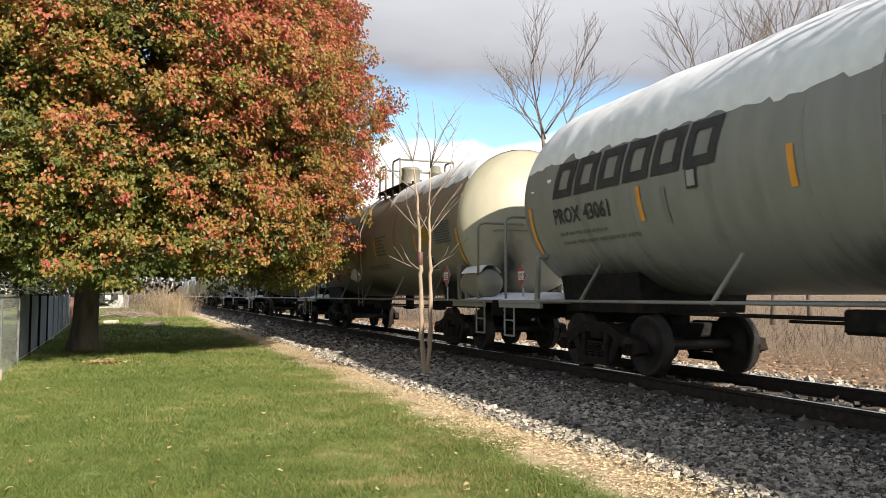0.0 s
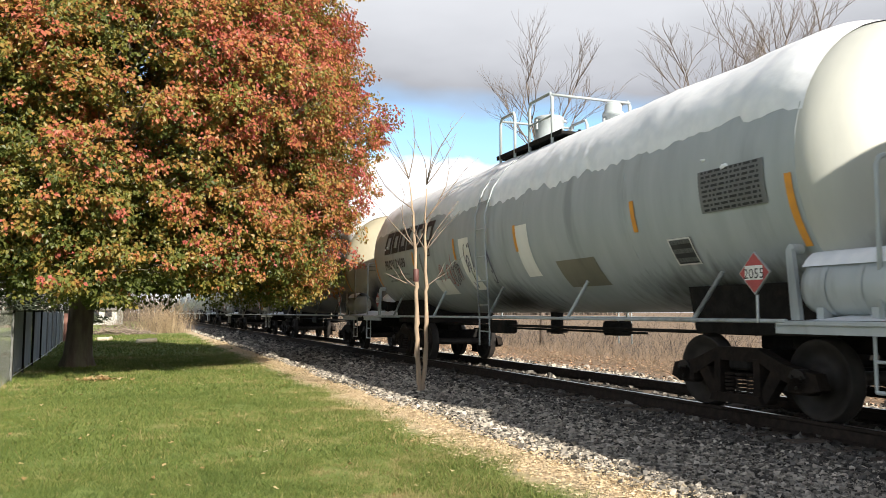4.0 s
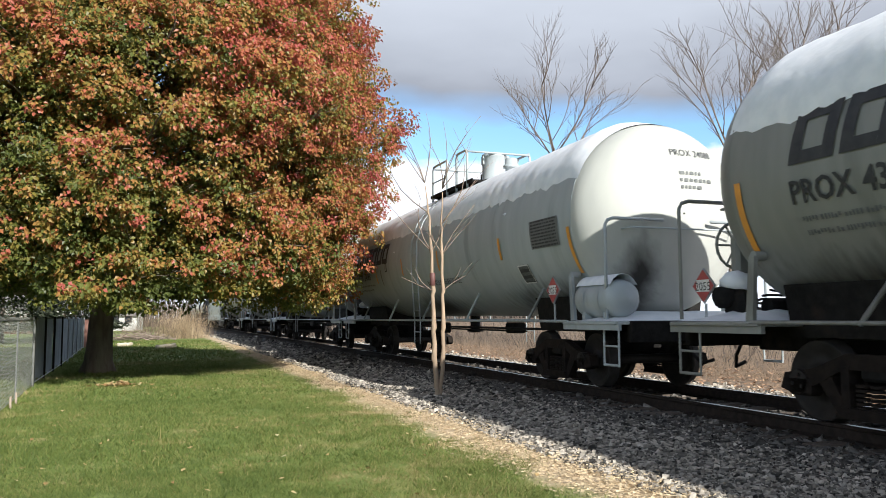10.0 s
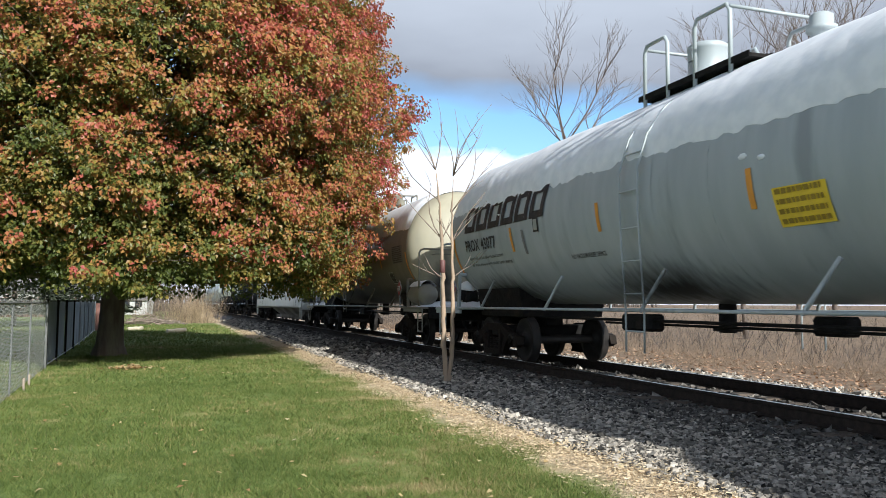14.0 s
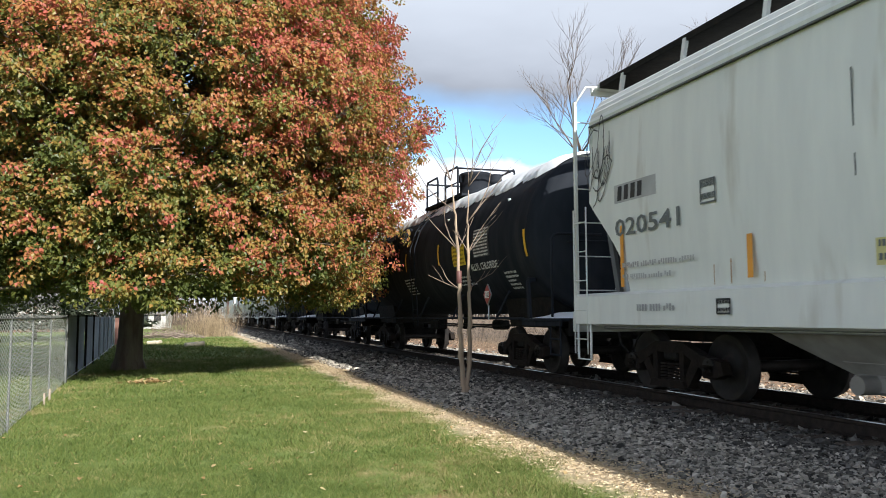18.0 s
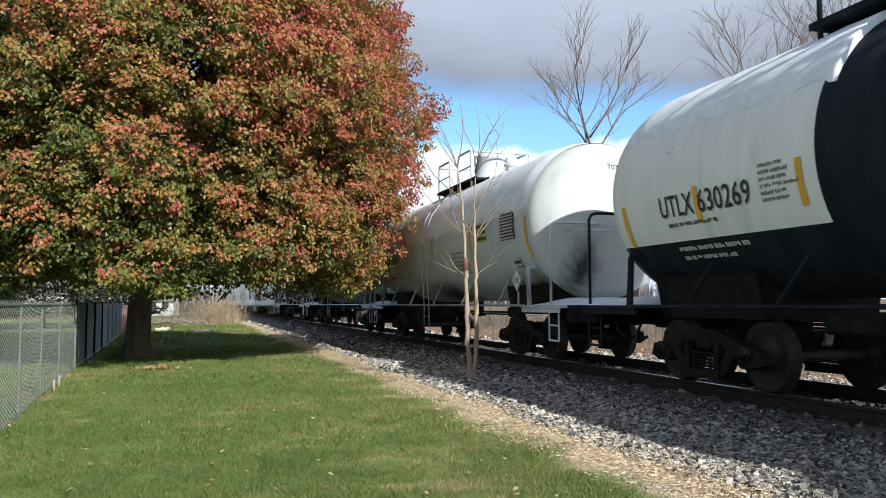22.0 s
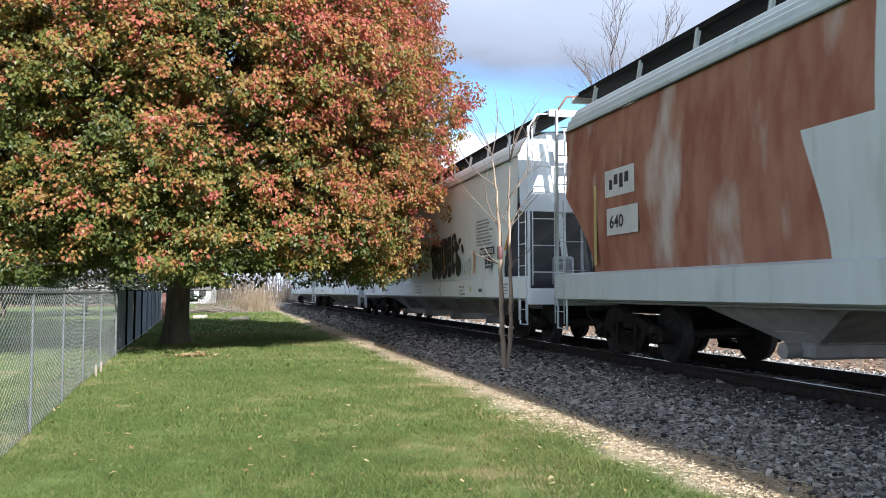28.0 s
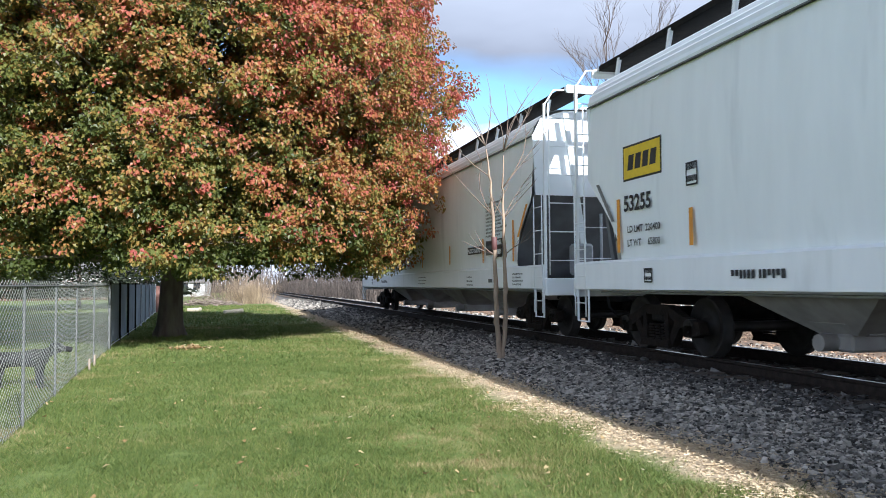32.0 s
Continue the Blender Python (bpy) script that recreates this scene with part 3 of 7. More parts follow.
def on_tank(pts, y, z, lift):
    """Flat points (to the right, up) laid on the near side of the shell with (0, 0) at y and height z."""
    a0 = math.acos(max(-1, min(1, (z - TANK_Z) / TANK_R)))
    out = []
    for u, w in pts:
        a = a0 - w / TANK_R
        out.append((-(TANK_R + lift) * math.sin(a), y - u, TANK_Z + (TANK_R + lift) * math.cos(a)))
    return out


def on_wall(pts, y, z, lift, x):
    return [(x - lift, y - u, z + w) for u, w in pts]


def grid_rect(w, h, nx, ny, slant=0.0):
    pts = [(w * i / nx + slant * h * j / ny, h * j / ny) for j in range(ny + 1) for i in range(nx + 1)]
    return pts, [(j * (nx + 1) + i, j * (nx + 1) + i + 1, (j + 1) * (nx + 1) + i + 1, (j + 1) * (nx + 1) + i) for j in range(ny) for i in range(nx)]


def islands(count, faces):
    """Faces grouped by what hangs together."""
    root = list(range(count))
    def find(i):
        while root[i] != i:
            i = root[i]
        return i
    for q in faces:
        for i in q[1:]:
            root[find(i)] = find(q[0])
    groups = {}
    for q in faces:
        groups.setdefault(find(q[0]), []).append(q)
    return list(groups.values())


class Skin:
    """Lays flat marks on a car's near side, curved (a tank) or flat (a wall at x)."""

    def __init__(self, car, wall=None):
        self.car, self.wall = car, wall

    def lay(self, name, pts, faces, y, z, mat, label="", lift=0.012):
        p = on_tank(pts, y, z, lift) if self.wall is None else on_wall(pts, y, z, lift, self.wall)
        return part(name, Shape().add(p, faces), mat, self.car, label)

    def rect(self, name, y, z, w, h, mat, label="", lift=0.01, slant=0.0):
        pts, f = grid_rect(w, h, max(1, int(w / 0.6)), max(2, int(h / 0.09)), slant)
        return self.lay(name, pts, f, y, z, mat, label, lift)

    def text(self, words, y, z, size, mat, label="", bold=0.0, wide=1.0, lift=0.016, name="lettering", span=0.0):
        pts, f = letters(words, size / 0.72, bold)
        if span:
            wide = span / max(p[0] for p in pts)
        pts = [(u * wide, w) for u, w in pts]
        if size < 0.2:
            ob = self.lay(name, pts, f, y, z, mat, label or "stencilled lettering", lift)
            ob["kind"] = "stuff"
            return ob
        for group in islands(len(pts), f):
            use = sorted({i for q in group for i in q})
            at = {i: k for k, i in enumerate(use)}
            self.lay("letter", [pts[i] for i in use], [tuple(at[i] for i in q) for q in group], y, z, mat, label, lift)

    def bars(self, y, z, w, rows, mat, seed, gap=0.1, h=0.055, label="small illegible stencilled lines", lift=0.014):
        """Lines of small writing as broken bars."""
        rng = random.Random(seed)
        pts, faces = [], []
        for k in range(rows):
            u, stop = 0.0, w * rng.uniform(0.72, 1.0)
            while u < stop:
                for _ in range(rng.randint(2, 8)):
                    b = u + h * rng.uniform(0.4, 0.62)
                    lo, hi = rng.choice(((0, 1), (0, 1), (0, 0.7), (0.3, 1))) if b - u > h * 0.45 else (0, 1)
                    i = len(pts)
                    pts += [(u, -k * gap + h * lo), (b, -k * gap + h * lo), (b, -k * gap + h * hi), (u, -k * gap + h * hi)]
                    faces.append((i, i + 1, i + 2, i + 3))
                    u = b + h * 0.24
                u += h * 0.5
        ob = self.lay("small_print", pts, faces, y, z, mat, label, lift)
        ob["kind"] = "stuff"
        return ob

    def plate(self, y, z, w, h, back, ink, rows, seed, label, frame_mat=None):
        """A framed panel full of small lines."""
        p = self.rect("data_panel", y, z, w, h, back, label, 0.012)
        rng = random.Random(seed)
        pts, faces = [], []
        for k in range(rows):
            zz = h * (k + 0.35) / rows
            u = 0.06 * w
            while u < 0.92 * w:
                b = min(0.94 * w, u + rng.uniform(0.03, 0.11) * w)
                i = len(pts)
                pts += [(u, zz), (b, zz), (b, zz + h * 0.5 / rows), (u, zz + h * 0.5 / rows)]
                faces.append((i, i + 1, i + 2, i + 3))
                u = b + 0.025 * w
        self.lay("panel_print", pts, faces, y, z, ink, "", 0.02)["kind"] = "stuff"
        if frame_mat is not None:
            e = 0.022
            for a, b, c, d in ((0, 0, w, e), (0, h - e, w, e), (0, 0, e, h), (w - e, 0, e, h)):
                q, f = grid_rect(c, d, 1, max(1, int(d / 0.1)))
                self.lay("panel_border", [(s + a, t + b) for s, t in q], f, y, z, frame_mat, "", 0.021)
        return p

    def strip(self, y, z, h=0.42, mat=None, w=0.09):
        return self.rect("reflector_strip", y, z, w, h, mat or ORANGE, "upright orange reflective strip", 0.012)

    def wordmark(self, y, z, width, h, mat=None, count=6):
        """A maker's mark as a row of plain slanted frames, all alike."""
        step = width / count
        w, t = step * 0.88, h * 0.27
        pts, faces = [], []
        for a, b, c, d in ((0, 0, t, h), (w - t, 0, t, h), (t, h - t * 0.85, w - 2 * t, t * 0.85), (t, 0, w - 2 * t, t * 0.85)):
            q, f = grid_rect(c, d, 1, 5)
            i = len(pts)
            pts += [(a + s + 0.22 * (b + u), b + u) for s, u in q]
            faces += [tuple(i + j for j in g) for g in f]
        for k in range(count):
            self.lay("brand_block", [(u + k * step, w2) for u, w2 in pts], faces, y, z, mat or BLACK_INK, "dark slanted frame of a painted mark", 0.014)


def placard(car, x, y, z, words, back=None, ink=None, size=0.31, post=True):
    """A diamond-shaped hazard sign in a metal holder on a short post."""
    s = Shape()
    h = size / 2 * 1.41
    s.slab([(-h, 0), (0, -h), (h, 0), (0, h)], -0.012, 0.012, axis=0)
    ob = part("hazard_placard", s, GALV, car, "diamond hazard placard", at=Matrix.Translation((x, y, z)))
    f = h * 0.92
    part("placard_face", Shape().slab([(-f, 0), (0, -f), (f, 0), (0, f)], -0.018, -0.013, axis=0), back or RED_SIGN, ob)
    pts, faces = letters(words, 0.145, 0.0)
    wide = max(p[0] for p in pts)
    band = Shape().add([(-0.021, f * 0.62, -0.07), (-0.021, -f * 0.62, -0.07), (-0.021, -f * 0.62, 0.075), (-0.021, f * 0.62, 0.075)], [(0, 1, 2, 3)])
    part("number_band", band, WHITE_SIGN, ob)
    part("lettering", Shape().add([(-0.024, wide / 2 - u, w - 0.055) for u, w in pts], faces), ink or BLACK_INK, ob)["kind"] = "stuff"
    if post:
        part("placard_post", Shape().tube((0.02, 0, -h), (0.02, 0, -h - 0.28), 0.018, 6), GALV, ob)


def ladder(car, pts_l, pts_r, r, mat, step=0.38, label=""):
    """A ladder between two stiles, each a polyline of two points or more; rungs are parts of their own."""
    s = Shape().pipe(pts_l, r).pipe(pts_r, r)
    ob = part("ladder", s, mat, car, label or "narrow steel ladder")
    for a, b, c, d in zip(pts_l[:-1], pts_l[1:], pts_r[:-1], pts_r[1:]):
        a, b, c, d = map(Vector, (a, b, c, d))
        k = max(1, int((b - a).length / step))
        for i in range(k):
            u = (i + 0.5) / k
            part("rung", Shape().tube(a.lerp(b, u), c.lerp(d, u), r * 0.8, 6), mat, ob)
    return ob


def end_deck(car, y, way, body, snowy, brake, rail_mat):
    """The platform, steps, coupler and rails at one end of a tank car; y is the tank's seam, way the sign of that end."""
    s = Shape()
    s.box((0, y + way * 0.42, 1.0), (2.95, 1.5, 0.05), bevel=0.012)
    s.box((-1.42, y + way * 0.42, 0.96), (0.05, 1.55, 0.12)).box((1.42, y + way * 0.42, 0.96), (0.05, 1.55, 0.12))
    deck = part("end_platform", s, body, car)
    rail_y = 1.05 if way > 0 else 0.8
    part("head_grab_bar", Shape().pipe([(-0.95, y + way * 0.55, 2.36), (-0.95, y + way * 0.82, 2.36), (0.95, y + way * 0.82, 2.36), (0.95, y + way * 0.55, 2.36)], 0.014), rail_mat, car)
    part("buffer_beam", Shape().box((0, y + way * 1.14, 0.88), (2.5, 0.09, 0.3), bevel=0.015), STEEL_DARK, car)
    part("draft_sill", Shape().box((0, y - way * 0.4, 0.82), (0.36, 3.1, 0.3), bevel=0.02), STEEL_DARK, car)
    y0, y1 = sorted((y - way * 0.15, y - way * 2.3))
    part("bolster_saddle", Shape().slab([(-0.85, 0.86), (0.85, 0.86), (0.95, 1.42), (0.6, 1.22), (0, 1.13), (-0.6, 1.22), (-0.95, 1.42)], y0, y1, axis=1), STEEL_DARK, car, "black cradle under the tank's end")
    s = Shape().box((0, y + way * 1.28, 0.83), (0.16, 0.36, 0.2), bevel=0.03).box((0.06, y + way * 1.47, 0.83), (0.28, 0.16, 0.26), bevel=0.05)
    part("coupler", s, RUST_STEEL, car)
    part("air_hose", Shape().pipe([(-0.35, y + way * 1.18, 0.85), (-0.38, y + way * 1.32, 0.6), (-0.3, y + way * 1.43, 0.45), (-0.12, y + way * 1.47, 0.5)], 0.025), STEEL_DARK, car)
    for x in (-1.38, 1.38):
        h = Shape()
        for k in (0.72, 1.1):
            h.tube((x, y + way * k, 0.95), (x, y + way * k, 0.42), 0.016, 6)
        h.tube((x, y + way * 0.72, 0.42), (x, y + way * 1.1, 0.42), 0.02, 6).tube((x, y + way * 0.72, 0.68), (x, y + way * 1.1, 0.68), 0.016, 6)
        part("sill_step", h, rail_mat, car)
        g = Shape().pipe([(x, y + way * rail_y, 1.05), (x, y + way * rail_y, 2.38), (x * 0.97, y + way * rail_y, 2.45), (x * 0.9, y + way * rail_y, 2.48), (x * 0.3, y + way * rail_y, 2.48)], 0.024)
        part("end_handrail", g, rail_mat, car)
        d = Shape().slab([(y - way * 0.08, 1.03), (y - way * 0.19, 1.03), (y - way * 0.24, 1.72), (y - way * 0.16, 1.72)], x - 0.025, x + 0.025, axis=0).tube((x, y - way * 0.2, 1.72), (x * 0.9, y - way * 0.2, 1.72), 0.05, 10)
        part("corner_brace", d, body, car)
    if snowy:
        rng = random.Random(int(y * 10) + way)
        v, f = [], []
        nx, ny = 14, 10
        for i in range(nx + 1):
            for j in range(ny + 1):
                u, w = i / nx, j / ny
                t = min(1, 5 * u, 5 * (1 - u)) * min(1, 4 * w, 4 * (1 - w))
                v.append((-1.46 + 2.92 * u, y + way * (0.0 + 1.15 * w), 1.03 + t * (0.1 + 0.04 * rng.random())))
        f = [(i * (ny + 1) + j, i * (ny + 1) + j + 1, (i + 1) * (ny + 1) + j + 1, (i + 1) * (ny + 1) + j) for i in range(nx) for j in range(ny)]
        part("deck_snow", Shape().add(v, f, True), SNOW, car, "thin snow on the end platform")
    if brake == "cylinder":
        c = y + way * 0.42
        s = Shape().turned([(0.0, -0.6), (0.15, -0.57), (0.25, -0.48), (0.27, -0.4), (0.27, 0.4), (0.25, 0.48), (0.15, 0.57), (0.0, 0.6)], (-1.16, c, 1.34), (0, 1, 0), 20)
        s.box((-1.16, c - 0.3, 1.08), (0.4, 0.08, 0.14)).box((-1.16, c + 0.3, 1.08), (0.4, 0.08, 0.14))
        s.turned([(0.28, -0.03), (0.28, 0.03)], (-1.16, c - 0.2, 1.34), (0, 1, 0), 20).turned([(0.28, -0.03), (0.28, 0.03)], (-1.16, c + 0.2, 1.34), (0, 1, 0), 20)
        ob = part("air_reservoir", s, body, car, "small painted air reservoir on the platform")
        if snowy:
            sn = Shape()
            vs = [(-1.16 - 0.28 * math.sin(a), c + q, 1.35 + 0.29 * math.cos(a) + 0.05 * math.cos(a * 1.6)) for q in np.linspace(-0.48, 0.48, 9) for a in np.linspace(-0.9, 0.9, 7)]
            sn.add(vs, [(i * 7 + j, i * 7 + j + 1, (i + 1) * 7 + j + 1, (i + 1) * 7 + j) for i in range(8) for j in range(6)], True)
            part("snow_cap", sn, SNOW, ob)
    if brake == "valve" or brake == "wheel":
        v = Shape().box((-0.78, y + way * 0.72, 1.24), (0.3, 0.34, 0.36), bevel=0.06).tube((-0.6, y + way * 0.5, 1.2), (0.1, y + way * 0.5, 1.2), 0.1, 10).turned([(0.0, -0.13), (0.13, -0.1), (0.13, 0.1), (0.0, 0.13)], (-0.95, y + way * 0.78, 1.32), (1, 0, 0.2), 12)
        for k in range(5):
            v.pipe([(-0.8 + 0.12 * k, y + way * 0.75, 1.12 + 0.07 * k), (-0.5 + 0.14 * k, y + way * (0.95 + 0.03 * k), 1.2 + 0.05 * k), (0.1 + 0.1 * k, y + way * (1.0 - 0.12 * k), 1.14 + 0.06 * k)], 0.016, 5)
        ob = part("control_valve", v, STEEL_DARK, car, "dark air brake valve and pipes")
        cap = Shape().turned([(0.0, 0.17), (0.13, 0.13), (0.2, 0.03), (0.17, -0.06), (0.0, -0.07)], (-0.84, y + way * 0.72, 1.46), (0.15, 0, 1), 12)
        part("snow_cap", cap, SNOW, ob, "lump of snow on the valve")
    if brake == "wheel":
        s = Shape()
        c = Vector((-0.62, y + way * 0.98, 1.95))
        ring = [c + Vector((0.28 * math.cos(k), 0, 0.28 * math.sin(k))) for k in np.linspace(0, 2 * math.pi, 19)]
        s.pipe(ring, 0.02)
        for k in range(6):
            s.tube(c, c + Vector((0.27 * math.cos(k * 1.047), 0, 0.27 * math.sin(k * 1.047))), 0.014, 5)
        s.tube(c - Vector((0, way * 0.14, 0)), c + Vector((0, way * 0.04, 0)), 0.05, 8)
        ob = part("brake_wheel", s, rail_mat, car, "round hand brake wheel")
        part("brake_gear_box", Shape().box((-0.62, y + way * 0.82, 1.8), (0.34, 0.16, 0.52), bevel=0.04).box((-0.62, y + way * 0.82, 1.3), (0.1, 0.1, 0.55)), body, ob)
        part("brake_chain", Shape().tube((-0.62, y + way * 0.8, 1.05), (-0.62, y + way * 0.8, 1.6), 0.015, 5), STEEL_DARK, ob)
    return deck


def top_gear(car, rail_mat, dome_mat, base_mat, y, loops, bonnet_y, bonnet):
    """The loading platform on the tank's top with two handrail loops and the bonnet over the valves; loops: y of the four end posts."""
    z = TANK_Z + TANK_R
    a0, a1, b0, b1 = (y + k for k in loops)
    g = Shape()
    for x in (-0.62, 0.62):
        g.box((x, (a0 + b1) / 2 - 0.1, z + 0.02), (0.34, a0 - b1 + 0.5, 0.045))
        g.box((x - 0.17, (a0 + b1) / 2 - 0.1, z + 0.03), (0.02, a0 - b1 + 0.5, 0.08)).box((x + 0.17, (a0 + b1) / 2 - 0.1, z + 0.03), (0.02, a0 - b1 + 0.5, 0.08))
        for k in np.linspace(b1, a0, 4):
            g.box((x, k, z - 0.1), (0.06, 0.06, 0.24))
    part("top_walkway", g, base_mat, car, "dark steel walkway beside the bonnet")
    for x in (-0.78, 0.78):
        for p, q in ((a0, a1), (b0, b1)):
            r = Shape().pipe([(x, p, z - 0.22), (x, p, z + 0.68), (x, p - 0.06, z + 0.78), (x, q + 0.06, z + 0.78), (x, q, z + 0.68), (x, q, z - 0.22)], 0.029, 8)
            if p - q > 0.8:
                r.tube((x, p, z + 0.38), (x, q, z + 0.38), 0.018, 6)
            part("top_handrail", r, rail_mat, car)
    for k in (a0, b1):
        part("cross_rail", Shape().pipe([(-0.78, k, z + 0.74), (0.78, k, z + 0.74)], 0.024), rail_mat, car)
    c = y + bonnet_y
    b = Shape().turned([(0.0, 0.8), (bonnet * 0.9, 0.8), (bonnet * 1.03, 0.775), (bonnet * 1.03, 0.71), (bonnet, 0.7), (bonnet, 0.12), (bonnet * 1.15, 0.1), (bonnet * 1.15, -0.1)], (0, c, z - 0.03), (0, 0, 1), 28)
    b.tube((bonnet, c, z + 0.72), (bonnet + 0.09, c, z + 0.72), 0.03, 6).box((-bonnet * 1.02, c, z + 0.6), (0.04, 0.12, 0.2), bevel=0.01)
    part("valve_bonnet", b, dome_mat, car, "round painted valve bonnet")
    part("relief_valve", Shape().turned([(0.2, -0.04), (0.2, 0.08), (0.13, 0.1), (0.13, 0.3), (0.18, 0.31), (0.18, 0.36), (0.14, 0.37), (0.14, 0.5), (0.1, 0.53), (0, 0.54)], (0, b1 - 0.67, z - 0.03), (0, 0, 1), 14), dome_mat, car)
    part("vent_pipe", Shape().turned([(0.08, -0.02), (0.08, 0.3), (0.13, 0.31), (0.13, 0.42), (0, 0.44)], (0.1, c + 0.75, z), (0, 0, 1), 12), RUST_STEEL, car)
    hy = (b0 + b1) / 2 if c > b0 else (a1 + b0) / 2
    h = Shape().turned([(0.24, -0.02), (0.24, 0.09), (0.28, 0.1), (0.28, 0.14), (0.2, 0.17), (0, 0.19)], (0, hy, z), (0, 0, 1), 18)
    for k in range(6):
        p = Vector((0.3 * math.cos(k * 1.047), hy + 0.3 * math.sin(k * 1.047), z + 0.02))
        h.tube(p, p + Vector((0, 0, 0.2)), 0.025, 6)
    part("hatch", h, base_mat, car, "dark round hatch with swing bolts")


def side_gear(car, half, rail_mat, body, ladder_y=0.0, low=0.95, pad=None, rungs=None):
    """The rods along the sides with their struts, and the ladders at the middle."""
    for x in (-1.46, 1.46):
        part("side_rod", Shape().tube((x, -half + 0.2, 1.02), (x, half - 0.2, 1.02), 0.022, 8), rail_mat, car)
        s = math.copysign(1, x)
        for k in np.linspace(-half + 1.6, half - 1.6, 5):
            part("strut", Shape().tube((x, k, 1.0), (x - 0.16 * s, k - 0.34, 1.55), 0.026, 8), body, car)
        up = []
        for off in (-0.22, 0.22):
            pts = [(x * 1.01, ladder_y + off, 1.02 - low + 0.4), (x * 1.01, ladder_y + off, 1.02)]
            for a in (100, 80, 62, 45, 30, 18):
                q = tank_point(ladder_y + off, a, TANK_R + 0.1)
                pts.append((-q[0] * s, q[1], q[2]))
            up.append(pts)
        ladder(car, up[0], up[1], 0.015, rungs or rail_mat)
    part("pad_plate", Shape().add([tank_point(ladder_y + u, a, TANK_R + 0.008) for a in range(16, 118, 6) for u in (-0.42, 0.42)], [(2 * k, 2 * k + 1, 2 * k + 3, 2 * k + 2) for k in range(16)], True), pad or body, car)
    bo = Shape().tube((0, ladder_y, TANK_Z - TANK_R + 0.05), (0, ladder_y, 0.72), 0.12, 12).tube((0, ladder_y, 0.8), (0, ladder_y, 0.74), 0.2, 12)
    part("bottom_outlet", bo, STEEL_DARK, car)
    part("brake_pipe", Shape().tube((-0.5, -half + 0.4, 0.86), (-0.5, half - 0.4, 0.86), 0.025, 6), STEEL_DARK, car)
    part("brake_rigging", Shape().box((-0.45, 1.5, 0.83), (0.28, 0.8, 0.26), bevel=0.04).tube((-0.2, -3, 0.8), (-0.2, 3, 0.8), 0.02, 6).box((0.2, -1.6, 0.85), (0.3, 0.5, 0.24), bevel=0.04), STEEL_DARK, car)


def car_root(name, label, category, s_mid, length):
    car = tagged(new(name), label, category, "cars of the passing freight train")
    CARS.append((car, s_mid, []))
    return car


# shade under the belly, and some grime, painted as patches over bogies and outlet
BELLY_SHADES = [((-0.6, y, 1.3), (1.6, long, 0.42), (0.03, 0.028, 0.026)) for y, long in ((5.7, 2.1), (-5.7, 2.1), (0.2, 1.7))]


def cream(name, a, b, stain=None, gloss=0.5, rough=0.45, shaded_belly=False):
    return paint(name, a, b, 1.6, rough, 0.0, 0.06, 30, stretch=(1, 2.6, 0.5), stain=stain or tuple(v * 0.76 for v in b), stain_scale=1.1, stain_at=0.6, gloss=gloss, stains_and_shade=BELLY_SHADES if shaded_belly else ())


PAINTS = {
    "grey": cream("pale_grey_tank_paint", (0.335, 0.352, 0.336), (0.29, 0.308, 0.295), shaded_belly=True),
    "beige": cream("beige_tank_paint", (0.2, 0.19, 0.15), (0.17, 0.162, 0.128), shaded_belly=True),
    "dusty": cream("dusty_grey_tank_paint", (0.235, 0.24, 0.225), (0.2, 0.206, 0.195), shaded_belly=True),
    "cool": cream("blue_grey_tank_paint", (0.39, 0.43, 0.45), (0.34, 0.38, 0.4), shaded_belly=True),
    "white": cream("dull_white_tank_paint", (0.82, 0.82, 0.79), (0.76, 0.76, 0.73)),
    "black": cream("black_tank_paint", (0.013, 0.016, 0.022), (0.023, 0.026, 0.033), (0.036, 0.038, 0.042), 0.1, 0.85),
    "frost": cream("frosted_white_tank_paint", (0.56, 0.6, 0.62), (0.5, 0.54, 0.56), shaded_belly=True),
    "maroon": cream("maroon_paint", (0.075, 0.013, 0.015), (0.058, 0.012, 0.013)),
}


# front ends: base paler than the side paint for dusty, grey, beige, cool, maroon
SOOTED = {k: paint(f"sooted_{m.name}", *c, 1.6, 0.5, 0.0, 0.06, 30, stretch=(1, 2.6, 0.5), stain=tuple(v * 0.82 for v in c[1]), stain_scale=1.1, stain_at=0.6, stains_and_shade=(((-0.62, 0, 1.7), (0.34, 200, 0.62), (0.035, 0.033, 0.03) if k != "white" else (0.5, 0.44, 0.36)),)) for k, m, c in (
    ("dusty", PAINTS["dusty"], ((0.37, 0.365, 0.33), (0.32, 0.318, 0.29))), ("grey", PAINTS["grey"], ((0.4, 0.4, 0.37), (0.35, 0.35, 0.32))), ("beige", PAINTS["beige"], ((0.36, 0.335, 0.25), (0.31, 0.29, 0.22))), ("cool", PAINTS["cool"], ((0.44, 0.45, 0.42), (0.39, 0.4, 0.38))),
    ("white", PAINTS["white"], ((0.78, 0.78, 0.74), (0.72, 0.72, 0.68))), ("frost", PAINTS["frost"], ((0.5, 0.52, 0.5), (0.45, 0.47, 0.45))), ("maroon", PAINTS["maroon"], ((0.13, 0.022, 0.025), (0.1, 0.02, 0.022))))}
SOOTED["black"] = PAINTS["black"]
